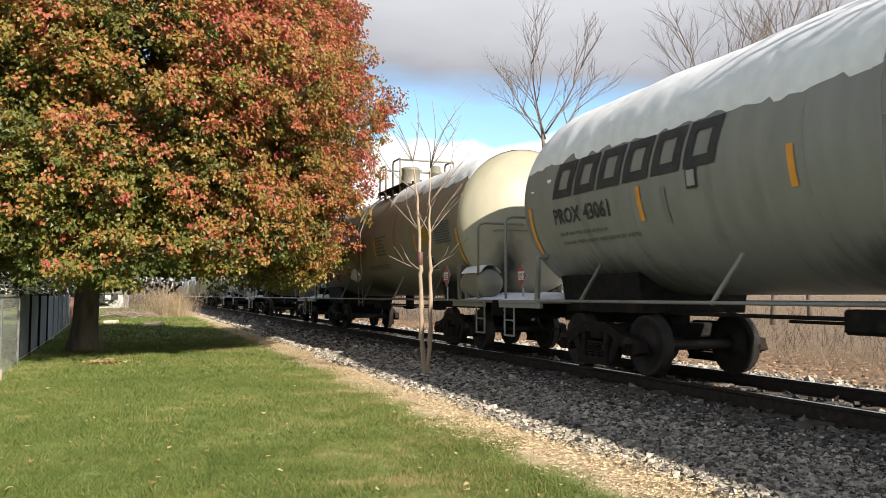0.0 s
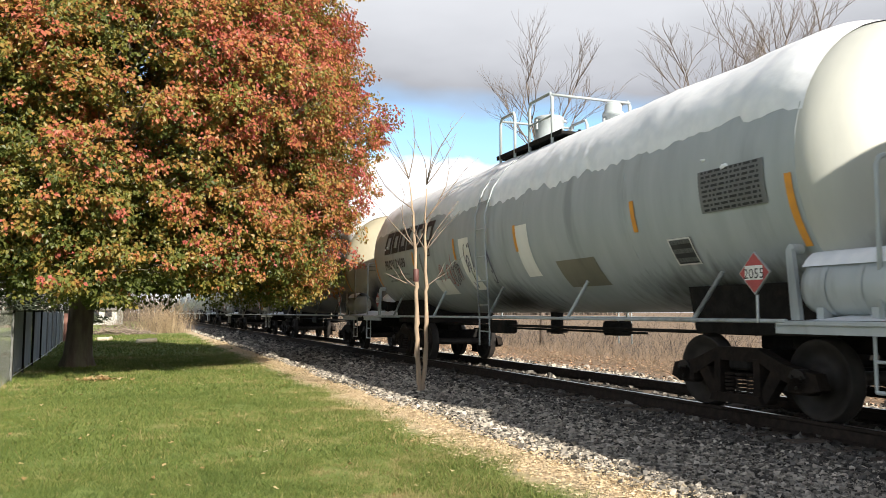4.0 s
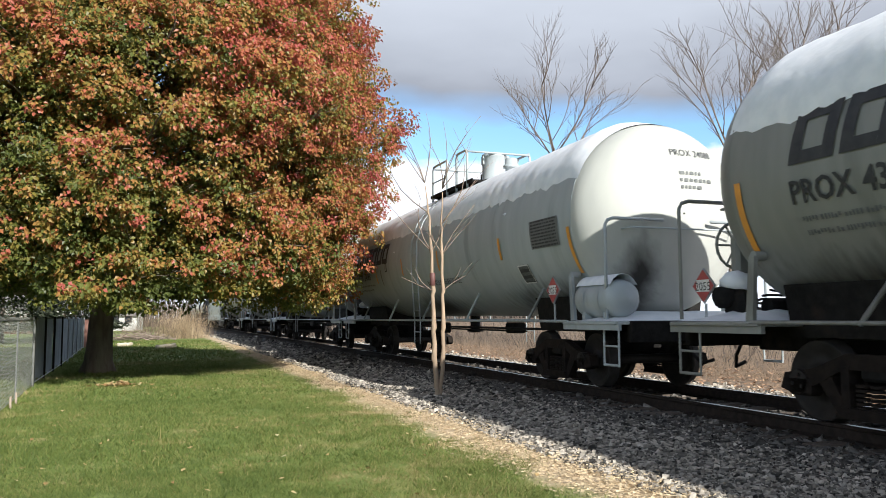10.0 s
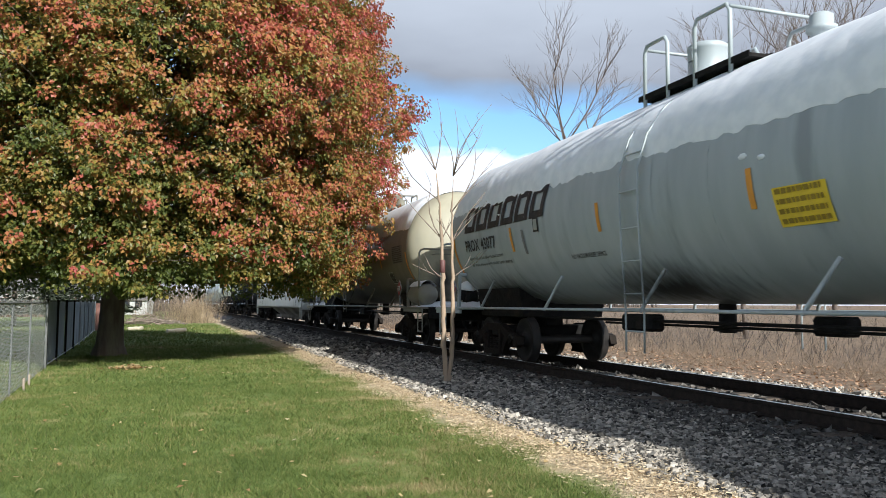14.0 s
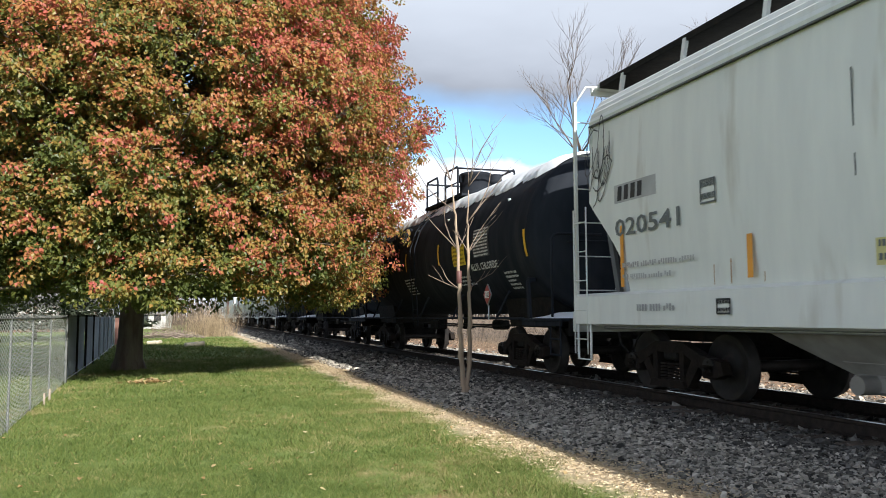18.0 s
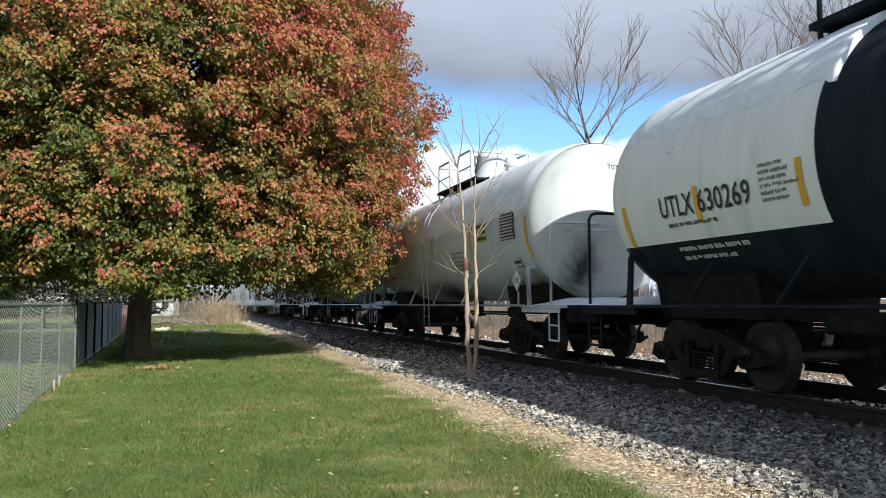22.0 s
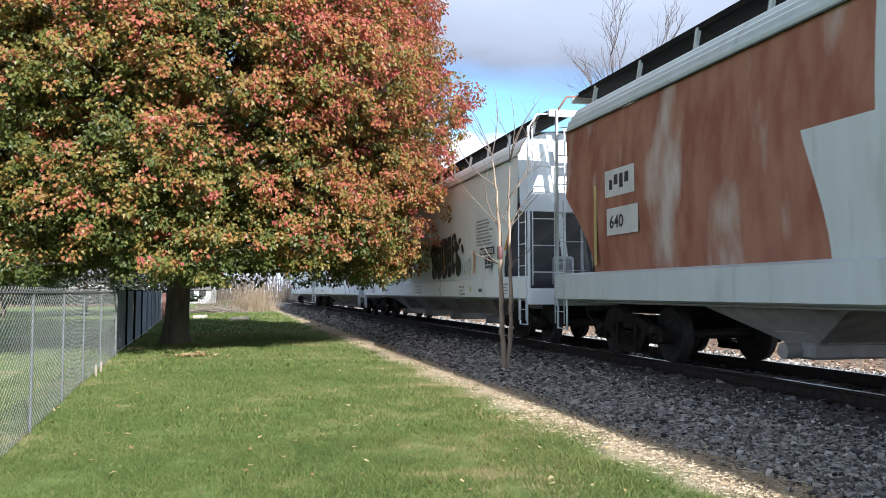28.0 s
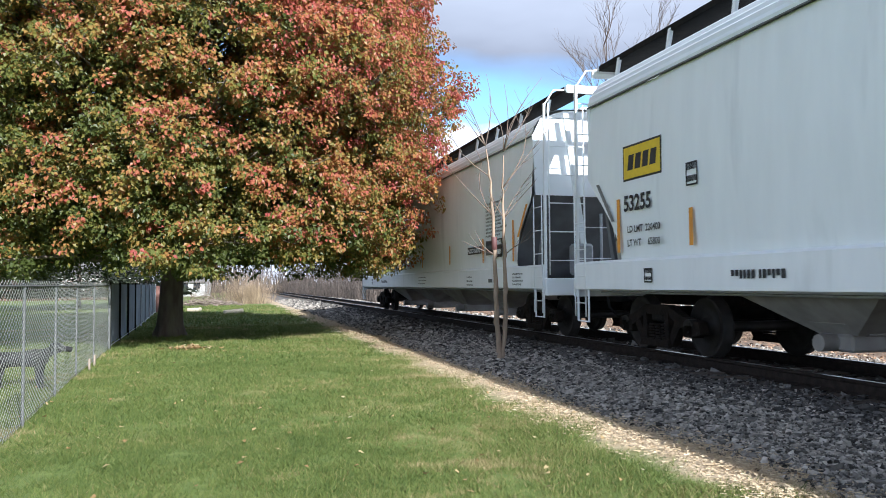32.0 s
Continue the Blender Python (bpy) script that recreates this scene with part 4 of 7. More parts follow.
TWO_TONE = paint("white_over_black_tank_end", (0.78, 0.78, 0.74), (0.72, 0.72, 0.68), 1.6, 0.5, 0.0, 0.06, 30, stretch=(1, 2.6, 0.5), stain=(0.6, 0.6, 0.56), stain_scale=1.1, stain_at=0.6, stains_and_shade=(((-0.5, 0, 2.1), (0.22, 200, 0.4), (0.28, 0.22, 0.16)),), below=(1.855, (0.018, 0.021, 0.027)))


def on_head(pts, x, z, half, lift=0.012):
    """Flat points (to the right, up) laid on the front end of a tank with (0, 0) at x and height z."""
    out = []
    for u, w in pts:
        q = 1 - ((x + u) ** 2 + (z + w - TANK_Z) ** 2) / TANK_R ** 2
        out.append((x + u, -half - HEAD * math.sqrt(max(0.02, q)) - lift, z + w))
    return out


def head_marks(car, half, number, seed):
    """The car's number and a few small lines on its front end."""
    pts, f = letters(number, 0.15, 0.0)
    ob = part("lettering", Shape().add(on_head(pts, -0.12, 3.5, half), f), BLACK_INK, car, "small stencilled car number")
    ob["kind"] = "stuff"
    rng = random.Random(seed)
    pts, f = [], []
    for k in range(3):
        u, stop = 0.0, rng.uniform(0.3, 0.6)
        while u < stop:
            i, b = len(pts), u + rng.uniform(0.03, 0.09)
            pts += [(u, -0.11 * k), (b, -0.11 * k), (b, 0.05 - 0.11 * k), (u, 0.05 - 0.11 * k)]
            f.append((i, i + 1, i + 2, i + 3))
            u = b + 0.03
    ob = part("small_print", Shape().add(on_head(pts, -0.02, 3.2, half), f), GREY_INK, car, "small illegible stencilled lines")
    ob["kind"] = "stuff"


def tank_car(spec):
    """One tank car; spec: its rear seam's place along the train, the shell's length, paints, snow and marks."""
    half = spec["length"] / 2
    body = PAINTS[spec["paint"]]
    car = car_root("tank_car", spec["label"], "tank car", spec["rear"] - half, spec["length"])
    wheels = CARS[-1][2]
    dark = spec.get("lower", "")
    gear = PAINTS[spec.get("gear", spec["paint"])]
    lower = PAINTS["black"] if dark else None
    band = spec.get("band")

    def scheme(y, a):
        if band and abs(y - spec.get("band_y", 0)) < spec.get("band_half", 1.25):
            return ("painted_band", PAINTS[band], f"{band} band painted round the tank")
        if abs(y) > half and dark:
            return ("tank_head", TWO_TONE, "domed tank end, white above and black below") if y < 0 else ("rear_head", TWO_TONE, "")
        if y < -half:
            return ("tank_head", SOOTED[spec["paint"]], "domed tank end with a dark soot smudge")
        if dark and abs(a) > 118:
            return ("tank_underside" if y > spec.get("band_y", 0) else "underside_front", lower, "black painted lower tank")
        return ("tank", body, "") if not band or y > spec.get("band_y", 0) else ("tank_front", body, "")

    shell_parts(car, half, scheme, [spec.get("band_y", 0) + k * spec.get("band_half", 1.25) for k in (-1, 1)] if band else ())
    if not band:
        add_seams(car, half, body, np.linspace(-half, half, 5 if half < 6 else 6))
    add_snow(car, half, spec["seed"], spec.get("deep", 38), spec.get("ragged", 12), spec.get("cover", 1.0), spec.get("clear", ()))
    under = PAINTS["black"] if dark or spec["paint"] == "black" else body
    end_deck(car, half, 1, under, spec.get("decksnow", True), "wheel" if spec.get("flip") else "valve" if spec["seed"] in (9, 10) else "", gear if not dark else under)
    end_deck(car, -half, -1, under, spec.get("decksnow", True), spec.get("front", "cylinder"), gear if not dark else under)
    top_gear(car, PAINTS[spec.get("rails", spec["paint"])], PAINTS[spec.get("dome", spec["paint"])], PAINTS["black"] if spec.get("gear") == "black" else STEEL_DARK, spec.get("top_y", 0.0), spec.get("loops", (1.57, 0.56, -0.12, -1.15)), spec.get("bonnet_y", -0.5), spec.get("bonnet", 0.43))
    side_gear(car, half, GALV if spec.get("bright") else under, under, spec.get("ladder_y", 0.3), spec.get("low", 0.6), PAINTS[band or spec["paint"]], PAINTS[band] if band else None)
    for y in (half - 1.35, -half + 1.35):
        bogie(car, y, wheels)
    spec["marks"](Skin(car), half, car)
    if spec["paint"] != "maroon":
        head_marks(car, half, spec.get("head", "PROX"), spec["seed"])
    return car


def bogie(car, y, wheels):
    b = shared("bogie", lambda: Shape().box((0, 0, 0.58), (2.1, 0.34, 0.22), bevel=0.03).tube((0, 0, 0.66), (0, 0, 0.86), 0.2, 14).box((0, -0.5, 0.42), (1.7, 0.08, 0.16)).box((0, 0.5, 0.42), (1.7, 0.08, 0.16)).mesh("bogie", STEEL_DARK))
    b = part("bogie", b, None, car, "grimy cast steel bogie", at=Matrix.Translation((0, y, 0)))
    for x in (-1.0, 1.0):
        part("side_frame", shared("side_frame", side_frame_mesh), None, b, at=Matrix.Translation((x, 0, 0)))
        part("spring", shared("spring", spring_mesh), None, b, at=Matrix.Translation((x, 0, 0)))
    for k in (-0.89, 0.89):
        w = part("wheelset", shared("wheelset", wheelset_mesh), None, b, at=Matrix.Translation((0, k, 0.42)))
        wheels.append((w, y + k, k))


def hopper_car(spec):
    """A covered hopper with curved sides, sloping ends, roof walkway and outlets; spec as for a tank car."""
    half = spec["length"] / 2
    body = spec["mat"]
    car = car_root("hopper_car", spec["label"], "hopper car", spec["rear"] - half, spec["length"])
    wheels = CARS[-1][2]
    sill_mat = spec.get("sill", body)
    # side sheets: bulged a little, cut away below at both ends over the slope sheets
    zs = [1.36, 1.5, 1.65, 1.8, 1.95, 2.1, 2.25, 2.4, 2.55, 2.65, 2.75, 3.0, 3.3, 3.6, 3.9]
    def bulge(z):
        return 1.52 + 0.07 * math.sin(math.pi * min(1, (z - 1.36) / 2.6))
    def cut(z):
        return half - (0.62 if z >= 2.75 else 0.62 + 1.0 * math.sin(math.pi / 2 * (2.75 - z) / 1.39) ** 1.1)
    ys = np.linspace(-1, 1, 19)
    for side in (-1, 1):
        v = [(side * bulge(z), cut(z) * u, z) for z in zs for u in ys]
        n = len(ys)
        f = [(i * n + j, i * n + j + 1, (i + 1) * n + j + 1, (i + 1) * n + j) for i in range(len(zs) - 1) for j in range(n - 1)]
        if spec.get("front_mat"):
            back = [q for q in f if sum(v[i][1] for i in q) / 4 > spec["split"]]
            part("side_sheet", Shape().add(v, back, True), body, car, "rust-brown side sheet")
            part("side_sheet", Shape().add(v, [q for q in f if q not in back], True), spec["front_mat"], car)
        else:
            part("side_sheet", Shape().add(v, f, True), body, car)
        # the roof's rolled edge, with ribs
        prof = [(1.56, 3.9), (1.575, 3.96), (1.545, 4.02), (1.53, 4.09), (1.49, 4.12), (1.46, 4.19), (1.42, 4.22), (1.38, 4.29), (1.28, 4.36), (1.05, 4.43), (0.5, 4.47), (0, 4.48)]
        e = half - 0.62
        v = [(side * x, y, z) for x, z in prof for y in (-e, e)]
        part("roof_edge", Shape().add(v, [(2 * k, 2 * k + 1, 2 * k + 3, 2 * k + 2) for k in range(len(prof) - 1)], False), spec.get("front_mat", body), car)
        part("roof_seam", Shape().tube((side * 1.575, -e, 3.9), (side * 1.575, e, 3.9), 0.014, 5), GREY_INK, car)
        s = Shape().slab([(side * 1.52, 1.4), (side * 1.6, 1.36), (side * 1.6, 0.95), (side * 1.5, 0.92), (side * 1.5, 0.98), (side * 1.56, 1.0), (side * 1.56, 1.32)], -half + 0.12, half - 0.12, axis=1)
        part("side_sill", s, sill_mat, car, "light painted side sill")
    # shade of the end recess is put into this dark colour
    recess_shade = paint("shade_dark_slope_sheet", (0.13, 0.135, 0.14), (0.09, 0.092, 0.095), 2, 0.8, stain=(0.05, 0.048, 0.045))
    for way in (-1, 1):
        e = way * (half - 0.62)
        w = Shape().slab([(-1.52, 2.75), (1.52, 2.75), (1.575, 3.9), (1.4, 4.25), (0.9, 4.42), (-0.9, 4.42), (-1.4, 4.25), (-1.575, 3.9)], e - 0.02, e + 0.02, axis=1)
        part("end_sheet", w, body if way > 0 else spec.get("front_mat", body), car)
        lo = way * (half - 0.62 - 1.75)
        v = [(-1.54, e, 2.75), (1.54, e, 2.75), (1.5, lo, 1.0), (-1.5, lo, 1.0)]
        part("slope_sheet", Shape().add(v + [(x, y - way * 0.03, z) for x, y, z in v], [(0, 1, 2, 3), (7, 6, 5, 4), (0, 4, 5, 1), (1, 5, 6, 2), (2, 6, 7, 3), (3, 7, 4, 0)]), recess_shade, car)
        y = way * half
        deck = Shape().box((0, way * (half - 0.95), 1.0), (3.1, 1.9, 0.08), bevel=0.01).box((0, way * (half - 0.04), 0.98), (3.15, 0.1, 0.32), bevel=0.015)
        part("end_platform", deck, sill_mat, car)
        part("draft_sill", Shape().box((0, way * (half - 1.2), 0.84), (0.4, 3.0, 0.3), bevel=0.02), STEEL_DARK, car)
        part("coupler", Shape().box((0, way * (half + 0.2), 0.83), (0.16, 0.4, 0.2), bevel=0.03).box((0.06, way * (half + 0.42), 0.83), (0.28, 0.16, 0.26), bevel=0.05), RUST_STEEL, car)
        part("air_hose", Shape().pipe([(-0.35, y, 0.85), (-0.38, y + way * 0.16, 0.6), (-0.3, y + way * 0.3, 0.45), (-0.12, y + way * 0.4, 0.5)], 0.025), STEEL_DARK, car)
        for x in (-1, 1):
            part("corner_post", Shape().box((x * 1.54, way * (half - 0.1), 2.72), (0.04, 0.06, 3.4)), sill_mat, car)
            part("roof_brace", Shape().pipe([(x * 1.54, way * (half - 0.1), 4.38), (x * 1.34, way * (half - 0.11), 4.68), (x * 1.1, way * (half - 0.12), 4.7)], 0.018), body, car)
            part("end_brace", Shape().slab([(x * 0.55 - 0.06, 1.05), (x * 0.55 + 0.06, 1.05), (x * 1.0 + 0.05, 4.3), (x * 1.0 - 0.05, 4.3)], way * (half - 0.35) - 0.03, way * (half - 0.35) + 0.03, axis=1), spec.get("front_mat", body), car)
            part("slope_post", Shape().slab([(way * (half - 0.65), 2.72), (way * (half - 0.56), 2.72), (way * (half - 1.0), 1.05), (way * (half - 1.12), 1.05)], x * 1.3 - 0.03, x * 1.3 + 0.03, axis=0), recess_shade, car)
            ladder(car, [(x * 1.6, way * (half - 0.12), 0.5), (x * 1.6, way * (half - 0.12), 2.7)], [(x * 1.6, way * (half - 0.52), 0.5), (x * 1.6, way * (half - 0.52), 2.7)], 0.012, sill_mat, 0.42)
            ladder(car, [(x * 1.5, way * (half + 0.01), 1.2), (x * 1.5, way * (half + 0.01), 4.4)], [(x * 0.8, way * (half + 0.01), 1.2), (x * 0.8, way * (half + 0.01), 4.4)], 0.013, sill_mat, 0.5)
            part("sill_step", Shape().pipe([(x * 1.56, way * (half - 0.15), 0.95), (x * 1.56, way * (half - 0.15), 0.42), (x * 1.56, way * (half - 0.55), 0.42), (x * 1.56, way * (half - 0.55), 0.95)], 0.02), sill_mat, car)
        part("brake_gear", Shape().box((-0.7, way * (half - 0.35), 1.5), (0.4, 0.3, 0.6), bevel=0.05).tube((0.3, way * (half - 0.7), 1.25), (0.9, way * (half - 0.7), 1.25), 0.16, 12).tube((-0.2, way * (half - 0.5), 1.05), (-0.2, way * (half - 0.5), 2.4), 0.03, 6), RUST_STEEL if spec.get("rusty") else GALV, car)
    # roof walkway on brackets, and the trough hatches
    top = half - 0.15
    for side in (-1, 1):
        part("roof_walkway", Shape().box((side * 0.85, 0, 4.7), (0.5, 2 * top, 0.05)).box((side * 1.1, 0, 4.72), (0.03, 2 * top, 0.09)), STEEL_DARK, car, "dark grating walkway along the roof")
        for y in np.linspace(-top + 0.7, top - 0.7, int(half * 2 / 1.55)):
            part("walkway_bracket", Shape().slab([(side * 1.13, 4.38), (side * 1.18, 4.36), (side * 1.12, 4.72), (side * 1.07, 4.7)], y - 0.035, y + 0.035, axis=1), sill_mat, car)
    part("hatch_trough", Shape().box((0, 0, 4.56), (0.62, 2 * half - 2.2, 0.18), bevel=0.05), body, car)
    for y in (top, -top):
        part("end_cap_walkway", Shape().box((0, y, 4.72), (2.2, 0.4, 0.06)).box((0, y + math.copysign(0.21, y), 4.68), (2.3, 0.05, 0.14)), sill_mat, car)
    # hopper bottoms with outlet gates
    bins = spec.get("bins", 4)
    span = (2 * half - 6.4) / bins
    under = paint("dusty_hopper_bottom", (0.34, 0.32, 0.3), (0.24, 0.225, 0.21), 3, 0.8, stain=(0.12, 0.11, 0.1))
    for k in range(bins):
        c = -half + 3.2 + span * (k + 0.5)
        q = Shape()
        a, b = span * 0.49, 0.3
        q.add([(-1.42, c - a, 1.2), (1.42, c - a, 1.2), (1.42, c + a, 1.2), (-1.42, c + a, 1.2), (-0.6, c - b, 0.45), (0.6, c - b, 0.45), (0.6, c + b, 0.45), (-0.6, c + b, 0.45)],
              [(0, 1, 5, 4), (1, 2, 6, 5), (2, 3, 7, 6), (3, 0, 4, 7), (4, 5, 6, 7)])
        ob = part("hopper_bottom", q, under, car)
        part("outlet_gate", Shape().box((0, c, 0.36), (1.3, 0.56, 0.2), bevel=0.03).box((0, c, 0.5), (1.0, 0.68, 0.12), bevel=0.02).tube((-0.86, c, 0.36), (-0.6, c, 0.36), 0.1, 12).box((-0.5, c, 0.72), (0.5, 0.62, 0.34), bevel=0.03), under, ob)
    part("brake_pipe", Shape().tube((-1.3, -half + 0.5, 0.9), (-1.3, half - 0.5, 0.9), 0.022, 6), GALV, car)
    for y in (half - 1.8, -half + 1.8):
        bogie(car, y, wheels)
    spec["marks"](Skin(car, -1.585), half, car)
    return car


# ---- marks of the cars; u is metres ahead of the rear seam ----


def standard_marks(number, seed, sign="", strips=(3.05, 3.55), small=True, vacuum=True, extra=None, nu=0.87, mids=(5.6, 8.35), vacuum_at=(7.3, 2.1), sign_at=12.12, late=11.75, back=0.0):
    """Marks of the common tank cars; nu: where the wordmark and number start, from the rear seam; u past 10 counts from the front seam at 14.5; back: how far the data panels sit towards the rear."""
    def marks(k, half, car):
        at = lambda u: half - u if u < 10 else 14.5 - u - half
        k.wordmark(at(nu + 0.03), 2.55, 3.5 if number[:2] in ("24", "40") else 3.75, 0.53)
        k.text("PROX", at(nu), 2.18, 0.23, BLACK_INK, "black stencilled letter", 0.006, 0.9)
        if number:
            k.text(number, at(nu + 0.87), 2.18, 0.23, BLACK_INK, "black stencilled car number", 0.006, 0.9)
        else:
            k.rect("mark_bar", at(nu + 0.87), 2.18, 0.85, 0.2, BLACK_INK, "dark bar of the car number")
        k.bars(at(nu + 0.08), 2.0, 1.75, 2, GREY_INK, seed, 0.14, 0.055)
        for u, z, h in ((0.08, 1.75, 0.8), (strips[0], 2.05, 0.44), (mids[0], 2.15, 0.42), (mids[1], 2.12, 0.44), (late, 2.12, 0.4), (14.36, 1.75, 0.75)):
            k.strip(at(u), z, h)
        k.strip(at(strips[1]), 1.98, 0.44, paint("worn_grey_strip", (0.2, 0.2, 0.2)))
        if vacuum:
            k.text("NO VACUUM RELIEF DEVICE", at(vacuum_at[0]), 1.82, 0.055 * vacuum_at[1] + 0.02, BLACK_INK, "black stencilled words", 0.002, span=vacuum_at[1])
        if small:
            k.bars(at(8.5), 2.6, 0.85, 6, BLACK_INK, seed + 1, 0.09, 0.05)
        if sign:
            k.plate(half - sign_at, 1.9 if sign_at < 11 else 2.28 if sign == "worn" else 2.2, 0.72, 0.33 if sign == "worn" else 0.42, paint("faded_mustard", (0.36, 0.26, 0.05)) if sign == "worn" else YELLOW, paint("dark_yellow_ink", (0.3, 0.2, 0.02)), 4, seed + 2, "yellow warning sign")
        k.plate(at(13.1 - back), 2.2, 1.0, 0.46, paint("worn_panel", (0.17, 0.178, 0.185)), BLACK_INK, 9, seed + 3, "dark printed data panel")
        k.plate(at(12.35 - back), 1.68 + 0.12 * back, 0.42, 0.36, BLACK_INK, GREY_INK, 3, seed + 4, "small black panel with white border", WHITE_INK)
        k.rect("small_panel", at(4.05), 2.32, 0.2, 0.24, BLACK_INK, "", 0.012)
        k.rect("small_panel", at(4.08), 2.35, 0.14, 0.18, PAINTS["grey"], "", 0.018)
        placard(car, -1.5, at(13.95), 1.5, "2055")
        placard(car, -1.1, half + 0.98, 1.45, "2055", post=True, size=0.3)
        if extra:
            extra(k, at)
    return marks


def scrawl_lines(k, y, z, mat, seed, w, h, r=0.012, n=9):
    """A sprayed scrawl as loops of thin line."""
    rng = random.Random(seed)
    pts, faces = [], []
    for _ in range(n):
        c = (rng.uniform(0, w), rng.uniform(0, h))
        a0, a1, e, g = rng.uniform(0, 6), rng.uniform(2, 5), rng.uniform(0.08, 0.32) * h, rng.uniform(0.2, 0.5) * h
        old = None
        for q in np.linspace(0, a1, 10):
            p = (c[0] + e * math.cos(a0 + q), c[1] + g * math.sin(a0 + q * 1.3))
            if old is not None:
                d = Vector((p[0] - old[0], p[1] - old[1])).normalized() * r
                i = len(pts)
                pts += [(old[0] - d.y, old[1] + d.x), (old[0] + d.y, old[1] - d.x), (p[0] + d.y, p[1] - d.x), (p[0] - d.y, p[1] + d.x)]
                faces.append((i, i + 1, i + 2, i + 3))
            old = p
    k.lay("sprayed_scrawl", pts, faces, y, z, mat, "thin sprayed graffiti scrawl", 0.02)


def blob(c, rx, ry, lean=0.0, n=18):
    return [(c[0] + rx * math.cos(a) + lean * ry * math.sin(a), c[1] + ry * math.sin(a)) for a in np.linspace(0, 2 * math.pi, n + 1)[:-1]]


def black_marks(k, half, car):
    at = lambda u: half - u
    k.text("OCAX", at(0.85), 2.35, 0.25, WHITE_INK, "white stencilled letter", 0.006, 0.95)
    k.text("230114", at(1.85), 2.35, 0.25, WHITE_INK, "white stencilled car number", 0.006, 0.9)
    k.bars(at(1.3), 2.08, 1.7, 2, WHITE_INK, 71, 0.15, 0.06)
    k.plate(at(3.45), 2.3, 0.2, 0.28, BLACK_INK, WHITE_INK, 2, 72, "small framed panel", WHITE_INK)
    y = paint("yellow_reflector", (0.8, 0.45, 0.03))
    for u, z in ((0.1, 2.3), (3.15, 2.3), (5.8, 2.3), (8.8, 2.3), (13.99, 2.15)):
        k.strip(at(u), z, 0.5, y)
    k.plate(at(9.9), 2.2, 0.85, 0.46, YELLOW, paint("dark_yellow_ink", (0.3, 0.2, 0.02)), 5, 73, "yellow warning sign")
    k.bars(at(5.4), 2.05, 0.9, 6, WHITE_INK, 74, 0.085, 0.045)
    k.text("ALLYL CHLORIDE", at(11.0), 2.05, 0.15, WHITE_INK, "white stencilled words", 0.004, 0.95)
    k.bars(at(9.9), 1.92, 0.9, 3, WHITE_INK, 75, 0.09, 0.05)
    k.plate(at(11.3), 2.3, 0.95, 0.6, BLACK_INK, WHITE_INK, 9, 76, "panel of white printed lines")
    k.bars(at(12.7), 1.9, 0.5, 5, WHITE_INK, 77, 0.09, 0.05)
    placard(car, -1.5, at(12.2), 1.5, "1100")
    # gusts have cleared the manhole and hatch
    part("manhole", Shape().turned([(0, 0.12), (0.3, 0.12), (0.33, 0.08), (0.33, -0.05)], tank_point(1.9, 62, TANK_R), tank_point(0, 62, 1)[0:1] + (0, math.cos(radians(62))), 16), PAINTS["black"], car)


def caustic_marks(number, words, seed, un):
    def marks(k, half, car):
        at = lambda u: half - u
        z0 = 1.99 if seed == 90 else 2.17
        k.text("TCIX" if seed == 90 else "UTLX", at(1.08), z0, 0.28, BLACK_INK, "black stencilled letter", 0.004, 0.75)
        k.text(number, at(1.9), z0, 0.28, BLACK_INK, "black stencilled car number", 0.004, 0.85)
        k.bars(at(1.2), z0 - 0.13, 1.0, 1, BLACK_INK, seed, 0.15, 0.05)
        k.bars(at(1.2), 1.74, 1.4, 2, WHITE_INK, seed + 9, 0.14, 0.06)
        y = paint("yellow_reflector", (0.8, 0.45, 0.03))
        for u, z, h in ((0.15, 1.85, 0.6), (1.84 if seed == 95 else 2.0, 2.05 if seed == 95 else 2.4, 0.45), (3.6 if seed == 95 else 3.9, 2.05, 0.5), (half * 2 - 3.4, 2.3, 0.5), (half * 2 - 0.15, 2.0, 0.85)):
            k.strip(at(u), z, h, y)
        k.plate(at(half * 2 - 3.3), 2.1, 0.72, 0.46, YELLOW, paint("dark_yellow_ink", (0.3, 0.2, 0.02)), 5, seed + 1, "yellow warning sign")
        for j, w in enumerate(words):
            k.text(w, at(half * 2 - 2.22), 2.56 - j * 0.17, 0.115, BLACK_INK, "black stencilled words", 0.003, 0.85)
        k.plate(at(half * 2 - 1.35), 2.06, 0.92, 0.52, paint("worn_panel", (0.17, 0.178, 0.185)), BLACK_INK, 10, seed + 2, "dark printed data panel")
        k.bars(at(3.05), 2.52, 0.45, 6, GREY_INK, seed + 3, 0.075, 0.04)
        k.bars(at(half * 2 - 3.4), 1.7, 0.6, 4, WHITE_INK, seed + 4, 0.09, 0.05)
        k.plate(at(half * 2 - 1.95), 1.74, 0.4, 0.26, BLACK_INK, WHITE_INK, 2, seed + 5, "small black panel with white border", WHITE_INK)
        placard(car, -1.52, at(half * 2 - 1.45), 1.78, un, WHITE_SIGN, BLACK_INK)
    return marks


